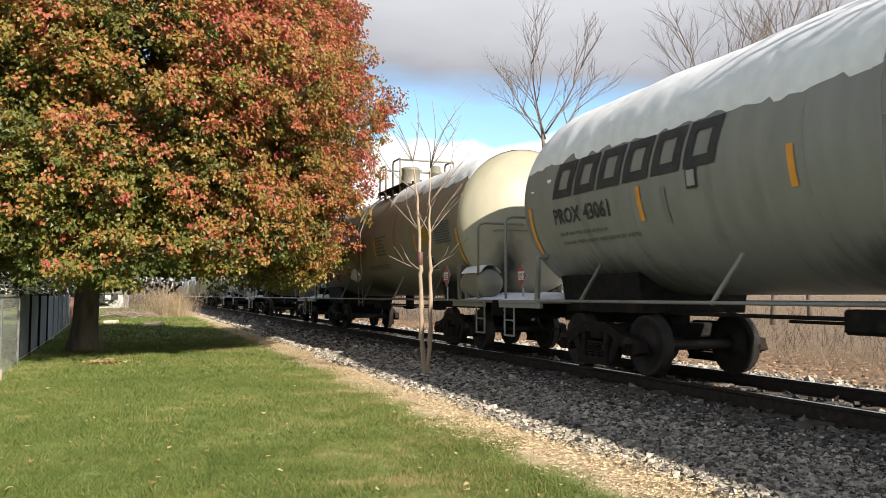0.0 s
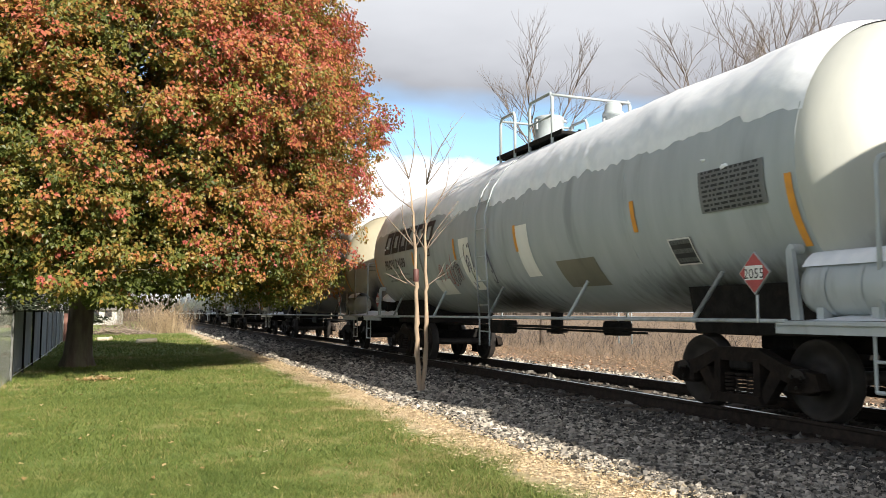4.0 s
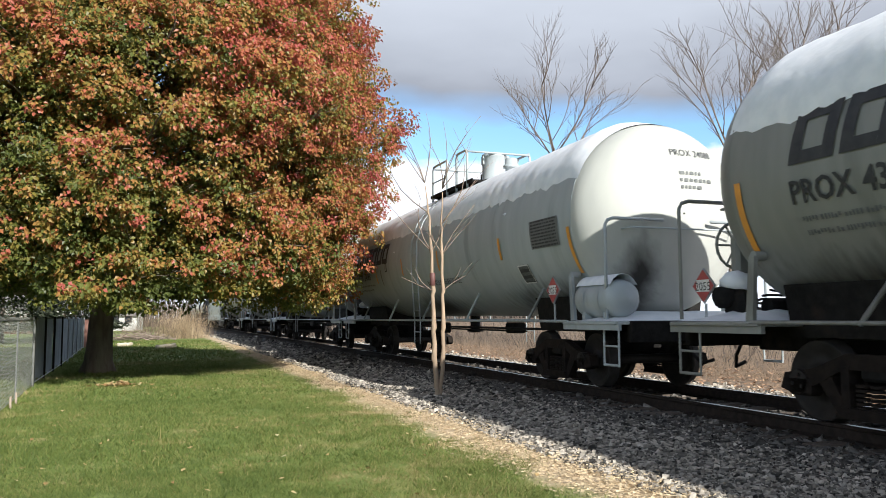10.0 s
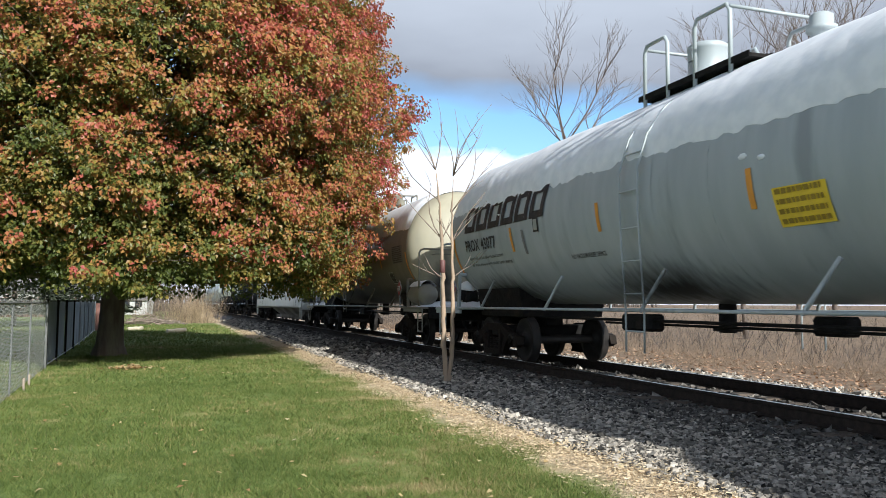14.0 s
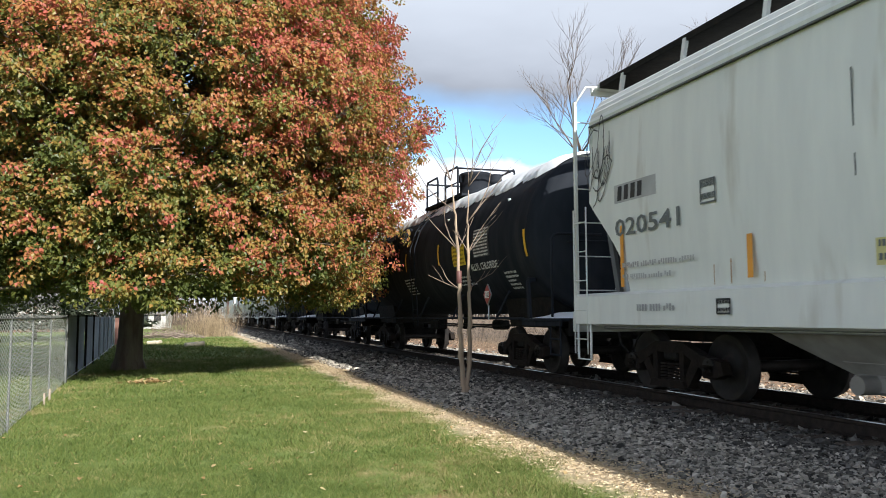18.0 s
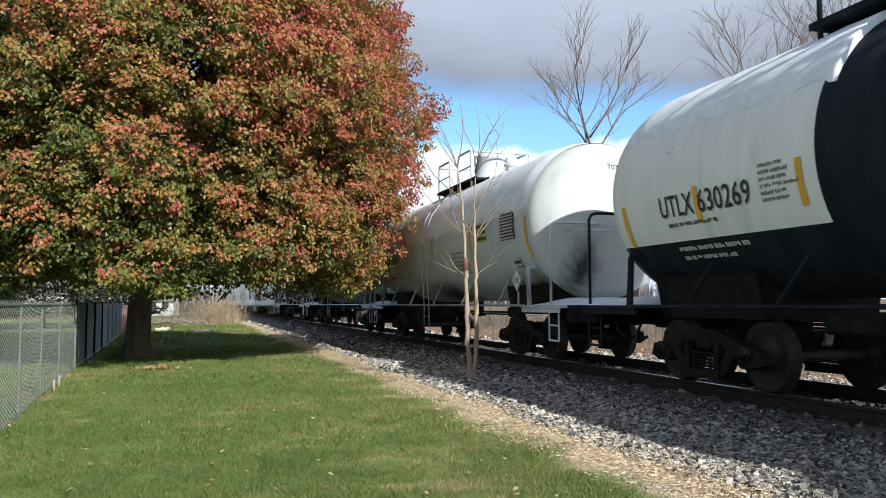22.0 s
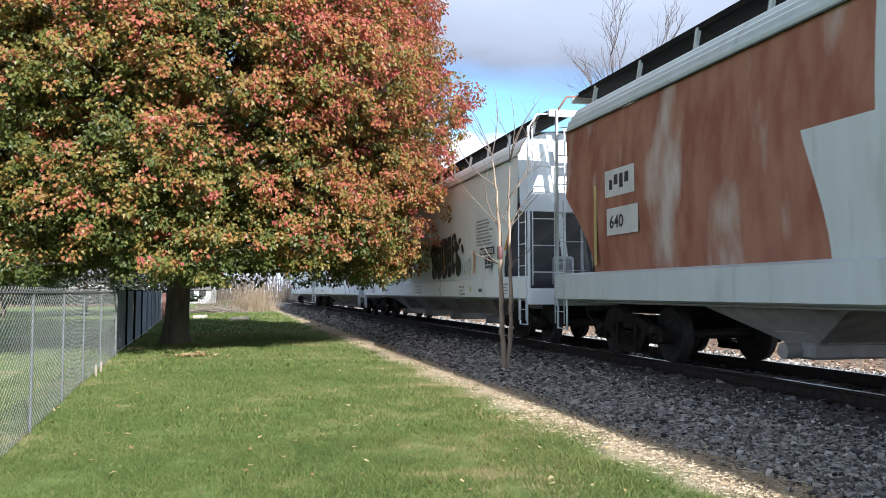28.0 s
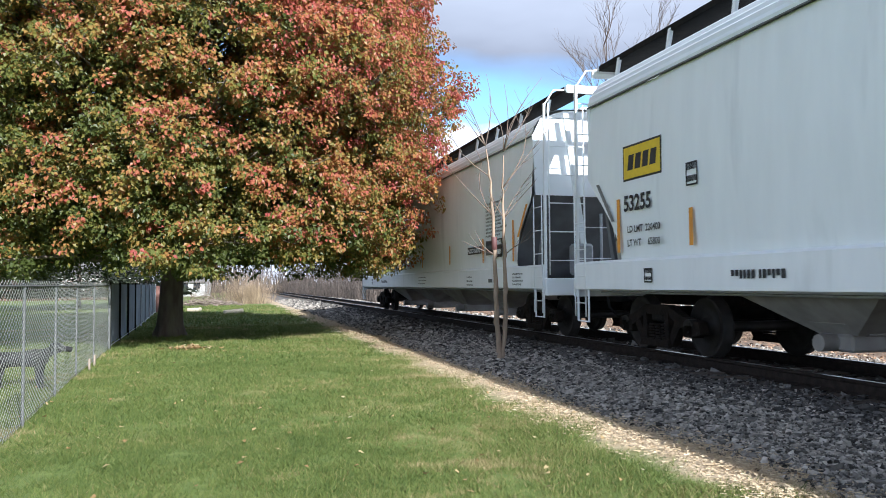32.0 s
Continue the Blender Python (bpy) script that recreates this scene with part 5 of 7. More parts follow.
def dow_marks(k, half, car):
    at = lambda u: half - u
    k.rect("mark_bar", at(0.7), 2.25, 0.85, 0.26, BLACK_INK, "dark bar of reporting letters")
    k.text("70366", at(1.75), 2.25, 0.27, BLACK_INK, "black stencilled car number", 0.006, 0.85)
    k.bars(at(0.9), 1.95, 1.7, 2, GREY_INK, 101, 0.15, 0.06)
    y = paint("yellow_reflector", (0.8, 0.45, 0.03))
    for u, z, h in ((0.1, 2.0, 0.7), (2.8, 2.1, 0.5), (6.2, 2.2, 0.55), (9.1, 2.2, 0.6), (12.2, 1.9, 0.8)):
        k.strip(at(u), z, h, y)
    k.plate(at(9.5), 2.35, 0.75, 0.4, paint("faded_yellow_panel", (0.6, 0.55, 0.25)), BLACK_INK, 3, 102, "pale yellow notice with dark lines")
    k.bars(at(7.8), 2.2, 0.85, 5, GREY_INK, 103, 0.1, 0.055)
    k.bars(at(8.1), 1.75, 0.9, 1, GREY_INK, 104)
    k.plate(at(11.0), 2.3, 0.75, 0.55, BLACK_INK, WHITE_INK, 9, 105, "dark printed data panel")
    k.plate(at(11.3), 1.75, 0.35, 0.25, BLACK_INK, WHITE_INK, 2, 106, "small black panel with white border", WHITE_INK)
    placard(car, -1.5, at(11.9), 1.5, "3082", WHITE_SIGN)


def acid_marks(k, half, car):
    at = lambda u: half - u
    k.text("GATX", at(0.74), 2.0, 0.24, BLACK_INK, "black stencilled letter", 0.007, 0.85)
    k.text("210747", at(1.54), 2.0, 0.25, BLACK_INK, "black stencilled car number", 0.007, 0.85)
    k.bars(at(0.95), 1.75, 1.6, 2, GREY_INK, 111, 0.15, 0.06)
    y = paint("yellow_reflector", (0.8, 0.45, 0.03))
    for u, z in ((0.1, 1.9), (2.95, 2.05), (4.8, 2.0), (6.95, 1.95), (9.2, 2.0), (11.72, 1.75)):
        k.strip(at(u), z, 0.5, y)
    k.plate(at(3.4), 2.05, 0.2, 0.26, PAINTS["white"], BLACK_INK, 2, 112, "small framed panel", BLACK_INK)
    k.bars(at(3.8), 2.1, 0.75, 4, GREY_INK, 113, 0.09, 0.045)
    k.bars(at(7.5), 2.1, 1.1, 7, GREY_INK, 114, 0.08, 0.045)
    k.text("HYDROCHLORIC ACID", at(9.3), 2.25, 0.13, BLACK_INK, "black stencilled words", 0.005, 0.9)
    k.plate(at(8.9), 1.88, 0.8, 0.24, YELLOW, BLACK_INK, 3, 115, "yellow notice with dark lines")
    placard(car, -1.5, at(10.9), 1.5, "1789", WHITE_SIGN)
    rust = paint("rust_runs", (0.3, 0.18, 0.09), (0.42, 0.27, 0.15), 5, 0.8)
    rng = random.Random(9)
    for _ in range(9):
        k.rect("rust_run", at(rng.uniform(0.1, 0.7)), 1.35 + rng.uniform(0, 0.1), rng.uniform(0.03, 0.09), rng.uniform(0.25, 0.5), rust, "brown rust run", 0.006)


HOP_WHITE = cream("white_hopper_paint", (0.72, 0.73, 0.7), (0.66, 0.67, 0.65), (0.5, 0.48, 0.43))
HOP_GREY = cream("pale_blue_grey_hopper_paint", (0.86, 0.9, 0.92), (0.82, 0.86, 0.88), (0.73, 0.77, 0.79))
HOP_SILL = cream("white_sill_paint", (0.88, 0.91, 0.92), (0.84, 0.87, 0.88), (0.74, 0.77, 0.77))
HOP_GREEN = cream("grey_green_hopper_paint", (0.55, 0.59, 0.57), (0.5, 0.54, 0.52), (0.38, 0.39, 0.36))
HOP_RUST = paint("rusted_hopper_paint", (0.24, 0.085, 0.05), (0.34, 0.16, 0.1), 2.2, 0.8, 0, 0.2, 25, stretch=(1, 1.6, 0.6), stain=(0.5, 0.42, 0.36), stain_scale=0.9, stain_at=0.56)


def stroke_letters(k, y, z, forms, layers, size):
    """Fat sprayed letter shapes: each form is a list of strokes (x0, y0, x1, y1), laid once for each layer of (part, paint, half width, lift, label)."""
    for name, mat, r, lift, label in layers:
        for j, form in enumerate(forms):
            for a, b, c, d in form:
                w = Vector((c - a, d - b)).normalized()
                n = Vector((-w.y, w.x)) * r
                e = w * r * 0.9
                pts = [(a - e.x - n.x, b - e.y - n.y), (c + e.x - n.x, d + e.y - n.y), (c + e.x + n.x, d + e.y + n.y), (a - e.x + n.x, b - e.y + n.y)]
                k.lay(name, [(u * size, v * size * 0.8) for u, v in pts], [(0, 1, 2, 3)], y, z, mat, label, lift)
                lift += 0.00025


def rounded(pts, n=5):
    """A closed smooth curve through a few corner points."""
    out = []
    for i in range(len(pts)):
        p = [Vector(pts[(i + j) % len(pts)]) for j in (-1, 0, 1, 2)]
        for t in np.linspace(0, 1, n + 1)[:-1]:
            q = 0.5 * (2 * p[1] + (p[2] - p[0]) * t + (2 * p[0] - 5 * p[1] + 4 * p[2] - p[3]) * t * t + (3 * p[1] - p[0] - 3 * p[2] + p[3]) * t ** 3)
            out.append((q.x, q.y))
    return out


def throw_up(k, y, z, ink, line):
    """Fat black sprayed letter shapes, each with a pale edge and thin pale strokes inside."""
    forms = [[(0.02, 0.72), (0.14, 0.84), (0.5, 1.02), (0.8, 1.04), (0.86, 0.6), (0.84, 0.14), (0.68, 0.0), (0.42, 0.0), (0.26, 0.14), (0.29, 0.42), (0.14, 0.58)],
             [(0.86, 1.05), (1.02, 0.98), (1.32, 1.06), (1.4, 0.55), (1.34, 0.1), (1.1, -0.02), (0.9, 0.06), (0.85, 0.5)],
             [(1.4, 1.06), (1.62, 1.08), (1.92, 1.06), (1.97, 0.6), (1.92, 0.12), (1.68, -0.01), (1.44, 0.08), (1.38, 0.5)],
             [(1.98, 1.06), (2.15, 1.1), (2.38, 1.08), (2.44, 0.6), (2.44, 0.16), (2.24, 0.02), (2.02, 0.1), (1.95, 0.5)],
             [(2.46, 1.04), (2.62, 1.15), (2.84, 1.12), (2.94, 0.92), (3.12, 0.86), (3.14, 0.74), (2.98, 0.64), (3.26, 0.46), (3.32, 0.2), (3.12, 0.04), (2.88, 0.08), (2.8, 0.3), (2.66, 0.1), (2.48, 0.14), (2.44, 0.6)]]
    for j, form in enumerate(forms):
        o = rounded(form)
        cx, cz = sum(p for p, _ in o) / len(o), sum(q for _, q in o) / len(o)
        k.lay("sprayed_outline", [(cx + (p - cx) * 1.07, cz + (q - cz) * 1.05) for p, q in o], [tuple(range(len(o)))], y, z, line, "", 0.0065 + j * 0.001)
        k.lay("sprayed_letter", o, [tuple(range(len(o)))], y, z, ink, "fat black sprayed graffiti letter shape", 0.007 + j * 0.001)
    for path in (((0.2, 0.56), (0.32, 0.74), (0.5, 0.76), (0.62, 0.58), (0.4, 0.34), (0.58, 0.24), (0.66, 0.04)), ((0.86, 0.58), (1.0, 0.7), (1.16, 0.64), (1.2, 0.46)), ((1.08, 0.62), (1.1, 0.26)),
                 ((1.2, 1.0), (1.2, 0.8)), ((1.56, 1.02), (1.58, 0.6), (1.78, 0.66)), ((1.6, 0.14), (1.66, 0.34), (1.8, 0.3)), ((2.14, 0.8), (2.3, 0.84)), ((2.1, 0.3), (2.24, 0.42), (2.34, 0.34)), ((2.58, 0.86), (2.64, 1.0), (2.76, 0.98), (2.74, 0.86), (2.6, 0.84))):
        pts = []
        for i, p in enumerate(path):
            d = Vector(path[min(i + 1, len(path) - 1)]) - Vector(path[max(i - 1, 0)])
            n = Vector((-d.y, d.x)).normalized() * 0.017
            pts += [(p[0] - n.x, p[1] - n.y), (p[0] + n.x, p[1] + n.y)]
        k.lay("sprayed_stroke", pts, [(2 * i, 2 * i + 2, 2 * i + 3, 2 * i + 1) for i in range(len(path) - 1)], y, z, line, "", 0.0125)
    o = blob((2.72, 0.52), 0.12, 0.17)
    k.lay("sprayed_gap", o, [tuple(range(len(o)))], y, z, line, "", 0.0122)
    for u, w, a, b, lean in ((3.2, 0.94, 0.13, 0.08, 0.3), (3.45, 0.72, 0.1, 0.13, -0.5), (-0.34, 0.46, 0.06, 0.09, 0.6), (-0.26, 0.38, 0.03, 0.06, 0.3)):
        o = blob((u, w), a, b, lean, 12)
        k.lay("sprayed_drop", o, [tuple(range(len(o)))], y, z, ink, "", 0.012)


def granule_marks(number, seed, graffiti=False):
    def marks(k, half, car):
        at = lambda u: half - u
        L = half * 2
        for u, z, h in ((1.63, 1.5, 0.8), (3.56, 1.52, 0.48), (L - 9.5, 1.52, 0.45), (L - 6.5, 1.55, 0.48), (L - 3.7, 1.52, 0.55), (L - 1.72, 1.5, 0.85)):
            k.strip(at(u), z, h)
        for u, way in ((0.95, 1), (L - 0.95, -1)):
            pts = [(0, 0), (0.1, 0), (0.1 - way * 0.5, 0.62), (-way * 0.5, 0.62)]
            k.lay("reflector_strip", pts, [(0, 1, 2, 3)], at(u + (0.5 if way > 0 else -0.5)), 1.98, paint("worn_grey_strip", (0.2, 0.2, 0.2)) if way > 0 else ORANGE, "slanting reflective strip")
        k.rect("mark_panel", at(1.84), 2.54, 1.08, 0.52, BLACK_INK, "", 0.008)
        k.rect("mark_panel", at(1.87), 2.57, 1.02, 0.46, YELLOW, "yellow panel with a dark painted mark", 0.012)
        for j in range(4):
            k.rect("mark_block", at(1.98 + j * 0.21), 2.69, 0.16, 0.22, BLACK_INK, "", 0.016, 0.2)
        if number:
            k.text(number, at(1.85), 2.1, 0.23, BLACK_INK, "black stencilled car number", 0.008, 1.0)
        else:
            k.rect("mark_bar", at(1.85), 2.1, 0.9, 0.2, BLACK_INK, "dark bar of the car number")
        k.text("LD LMT  220400", at(1.95), 1.78, 0.1, BLACK_INK, "small stencilled words", 0.003, 0.95)
        k.text("LT WT     65800", at(1.95), 1.58, 0.1, BLACK_INK, "small stencilled words", 0.003, 0.95)
        k.plate(at(3.52), 2.28, 0.26, 0.3, HOP_GREY, BLACK_INK, 2, seed, "small framed panel", BLACK_INK)
        w = Skin(car, -1.602)
        w.plate(at(2.45), 1.05, 0.22, 0.2, HOP_SILL, BLACK_INK, 2, seed + 3, "small framed panel", BLACK_INK)
        w.bars(at(4.44), 1.09, 1.2, 1, BLACK_INK, seed + 2, 0.1, 0.1, "dark bars of a maker's mark")
        w.bars(at(L - 4.89), 1.18, 0.45, 3, GREY_INK, seed + 4, 0.09, 0.04)
        w.bars(at(L - 9.9), 1.22, 0.9, 3, GREY_INK, seed + 5, 0.09, 0.03)
        w.rect("small_panel", at(L - 3.25), 1.07, 0.28, 0.08, GREY_INK, "", 0.012)
        w.bars(at(L - 1.7), 1.22, 0.5, 4, GREY_INK, seed + 8, 0.07, 0.035)
        k.bars(at(L - 3.43), 2.72 if graffiti else 2.8, 1.2, 8 if graffiti else 10, GREY_INK, seed + 6, 0.08, 0.045)
        u = L - 3.2 if graffiti else L - 4.85
        z = 1.93 if graffiti else 1.74
        k.rect("word_panel", at(u), z, 1.07, 0.17, BLACK_INK, "dark framed bar", 0.01)
        k.text("PLASTIC GRANULES", at(u + 0.04), z + 0.035, 0.1, HOP_SILL, "pale words on a dark bar", 0.004, span=0.98)
        if graffiti:
            k.plate(at(L - 2.8), 1.59, 0.49, 0.32, BLACK_INK, GREY_INK, 3, seed + 7, "small black panel with pale lines", HOP_GREY)
            k.rect("panel_line", at(L - 2.78), 1.68, 0.45, 0.02, HOP_GREY, "", 0.022)
            k.rect("panel_line", at(L - 2.56), 1.7, 0.02, 0.2, HOP_GREY, "", 0.022)
        else:
            k.plate(at(L - 3.45), 1.68, 0.55, 0.32, GREY_INK, BLACK_INK, 2, seed + 7, "small grey panel")
            k.plate(at(L - 2.85), 1.62, 0.5, 0.4, BLACK_INK, HOP_GREY, 2, seed + 9, "small black panel")
        if graffiti:
            ink = paint("black_spray_paint", (0.014, 0.014, 0.016), None, 8, 0.5)
            line = paint("pale_spray_outline", (0.62, 0.66, 0.68))
            throw_up(k, at(12.1), 1.45, ink, line)
            scrawl_lines(k, at(15.75), 1.55, GREY_INK, 66, 0.7, 0.35, 0.006, 7)
            w.lay("round_decal", blob((0, 0), 0.07, 0.07), [tuple(range(18))], at(16.31), 1.14, paint("lime_decal", (0.55, 0.62, 0.12)), "small lime round sticker")
            w.lay("diamond_mark", [(-0.12, 0), (0, -0.17), (0.12, 0), (0, 0.17), (-0.1, 0), (0, -0.14), (0.1, 0), (0, 0.14)], [(0, 1, 5, 4), (1, 2, 6, 5), (2, 3, 7, 6), (3, 0, 4, 7)], at(13.39), 1.13, GREY_INK, "thin diamond-shaped stencil mark")
            blue, teal = paint("blue_spray_paint", (0.13, 0.2, 0.5), (0.17, 0.25, 0.58), 5, 0.6), paint("teal_spray_paint", (0.25, 0.62, 0.62), None, 4, 0.6)
            halo, fill = paint("yellow_green_mist", (0.68, 0.74, 0.42), (0.72, 0.78, 0.6), 4, 0.7), paint("pinkish_white_fill", (0.86, 0.84, 0.88), (0.82, 0.8, 0.85), 3, 0.6, stain=(0.75, 0.42, 0.5), stain_scale=2.2, stain_at=0.64)
            forms = [[(0.1, 0, 0.3, 1), (0.3, 1, 0.72, 1.08), (0.22, 0.55, 0.58, 0.58)],
                     [(0.75, 0.05, 1.02, 1.1), (1.02, 1.1, 1.28, 0.08), (0.86, 0.42, 1.2, 0.42)],
                     [(1.38, 1.1, 1.9, 1.16), (1.9, 1.16, 1.45, 0.1), (1.45, 0.1, 1.95, 0.06)],
                     [(2.12, 0.05, 2.15, 1.2), (2.15, 1.2, 2.6, 1.24), (2.15, 0.62, 2.5, 0.64), (2.12, 0.05, 2.6, 0.06)],
                     [(2.82, 0.05, 2.85, 1.28), (2.85, 1.28, 3.3, 1.1), (3.3, 1.1, 2.9, 0.66), (2.9, 0.66, 3.4, 0.0)]]
            stroke_letters(k, at(3.72), 1.4, forms, (("sprayed_halo", halo, 0.2, 0.008, "yellow-green sprayed edge"), ("sprayed_outline", blue, 0.165, 0.0125, "blue graffiti outline"), ("sprayed_shade", teal, 0.135, 0.017, ""), ("sprayed_fill", fill, 0.115, 0.0215, "pinkish white graffiti letter shape")), 1.04)
            for u, z, a in ((-0.3, 0.1, 0.2), (-0.2, 0.5, 0.12)):
                o = blob((u, z), a, 0.2, 0.2, 12)
                k.lay("sprayed_cloud", o, [tuple(range(len(o)))], at(3.95), 1.5, teal, "", 0.009)
    return marks


def old_hopper_marks(k, half, car):
    at = lambda u: half - u
    L = half * 2
    for u, z, h in ((1.5, 1.46, 0.85), (4.12, 1.47, 0.47), (6.6, 1.5, 0.42), (L - 9.37, 1.5, 0.42), (L - 6.74, 1.5, 0.42), (L - 4.00, 1.52, 0.5), (L - 1.50, 1.48, 0.9)):
        k.strip(at(u), z, h)
    pale = paint("faded_grey_patch", (0.42, 0.42, 0.42))
    k.rect("mark_patch", at(1.36), 2.63, 1.05, 0.26, pale, "grey patch behind the reporting letters", 0.008)
    for j in range(4):
        k.rect("mark_block", at(1.45 + j * 0.17), 2.66, 0.11, 0.2, BLACK_INK, "", 0.014, 0.1)
    k.text("020541", at(1.37), 2.17, 0.24, GREY_INK, "faded stencilled car number", 0.005, span=1.55)
    k.plate(at(3.34), 2.36, 0.29, 0.29, HOP_WHITE, GREY_INK, 2, 142, "small framed panel", GREY_INK)
    k.bars(at(1.55), 1.72, 1.4, 2, pale, 143, 0.16, 0.07)
    k.plate(at(5.8), 1.5, 0.6, 0.24, paint("faded_yellow_panel", (0.6, 0.55, 0.25)), GREY_INK, 2, 144, "faded notice board")
    scrawl_lines(k, at(0.66), 2.85, BLACK_INK, 151, 0.5, 0.85, 0.009, 12)
    scrawl_lines(k, at(6.85), 1.75, BLACK_INK, 145, 0.4, 0.45, 0.016, 5)
    scrawl_lines(k, at(13.2), 1.75, GREY_INK, 146, 0.5, 0.4, 0.014, 6)
    k.bars(at(L - 3.53), 3.12, 1.5, 3, pale, 147, 0.12, 0.06)
    k.text("PLASTIC GRANULES", at(L - 3.41), 2.62, 0.13, GREY_INK, "faded stencilled words", 0.003, 0.9)
    k.rect("data_panel", at(L - 2.91), 1.62, 0.52, 0.34, pale, "small grey data panel", 0.01)
    for u, z, w, h in ((0.02, 0.02, 0.22, 0.13), (0.27, 0.02, 0.22, 0.13), (0.27, 0.18, 0.22, 0.13)):
        k.rect("data_field", at(L - 2.91 + u), 1.62 + z, w, h, GREY_INK, "", 0.014)
    w = Skin(car, -1.602)
    w.bars(at(1.92), 1.13, 1.1, 1, pale, 149, 0.1, 0.09)
    w.plate(at(3.6), 1.08, 0.25, 0.18, HOP_WHITE, BLACK_INK, 2, 150, "small framed panel", BLACK_INK)
    w.plate(at(L - 1.75), 1.0, 0.24, 0.3, GREY_INK, WHITE_INK, 2, 152, "small dark panel", WHITE_INK)
    rust = paint("rust_runs", (0.3, 0.18, 0.09), (0.42, 0.27, 0.15), 5, 0.8)
    rng = random.Random(9)
    for _ in range(16):
        k.rect("rust_run", at(rng.uniform(2, L - 2)), 1.42, rng.uniform(0.01, 0.03), rng.uniform(0.08, 0.3), rust, "thin brown rust run", 0.004)
    for u in (5.6, 9.0, 11.4):
        k.rect("dark_run", at(u), rng.uniform(2.2, 2.8), 0.02, 1.0, GREY_INK, "thin dark run of grime", 0.004)


def rust_hopper_marks(k, half, car):
    at = lambda u: half - u
    k.strip(at(1.75), 1.5, 1.3, paint("faded_reflector", (0.5, 0.42, 0.15)))
    for u, z, w in ((2.15, 2.55, 0.95), (2.2, 1.95, 1.0)):
        k.rect("white_patch", at(u), z, w, 0.42, paint("patch_white", (0.62, 0.6, 0.56)), "white painted number patch")
    k.bars(at(2.3), 2.66, 0.6, 1, BLACK_INK, 160, 0.2, 0.22)
    k.text("640", at(2.3), 2.06, 0.2, BLACK_INK, "black stencilled number", 0.006, 1.1)
    k.bars(at(half * 2 - 3.0), 2.2, 0.9, 3, GREY_INK, 161, 0.12, 0.06)
    k.plate(at(half * 2 - 2.1), 1.55, 0.2, 0.24, BLACK_INK, WHITE_INK, 2, 162, "small black panel", WHITE_INK)


def patches(k, at):
    for u, z, w, h in ((5.9, 1.55, 0.5, 1.1), (8.4, 1.7, 0.45, 0.9), (9.5, 1.5, 1.1, 0.5), (4.0, 1.5, 0.9, 0.4)):
        k.rect("touched_up_patch", at(u), z, w, h, PAINTS["beige"] if w > 1 else PAINTS["white"], "patch of newer paint", 0.006)
    scrawl_lines(k, at(5.0), 1.8, paint("blue_black_spray", (0.05, 0.05, 0.09)), 33, 2.3, 0.6, 0.012, 11)
    scrawl_lines(k, at(4.2), 1.7, paint("red_spray", (0.35, 0.07, 0.06)), 34, 1.6, 0.5, 0.01, 7)


def repainted(k, at):
    fresh = cream("newer_white_tank_paint", (0.6, 0.63, 0.64), (0.55, 0.58, 0.59))
    k.rect("touched_up_patch", at(12.3), 1.95, 2.1, 1.05, fresh, "squarish patch of newer white paint", 0.006)
    k.rect("touched_up_patch", at(11.62), 1.75, 0.16, 0.42, fresh, "squarish patch of newer white paint", 0.006)


def snow_ball(k, at):
    c = Vector(tank_point(at(5.6), 124, TANK_R + 0.02))
    v, f = [], []
    for i in range(9):
        for j in range(14):
            d = Vector((math.sin(i * math.pi / 8) * math.cos(j * 0.4488), math.sin(i * math.pi / 8) * math.sin(j * 0.4488), math.cos(i * math.pi / 8)))
            v.append(c + Vector((d.x * 0.16, d.y * 0.3, d.z * 0.2)) * (1 + 0.5 * noise.noise(d * 1.8)))
            if i < 8:
                f.append((i * 14 + j, i * 14 + (j + 1) % 14, (i + 1) * 14 + (j + 1) % 14, (i + 1) * 14 + j))
    part("snow_clump", Shape().add(v, f, True), SNOW, k.car, "lump of snow stuck to the tank")


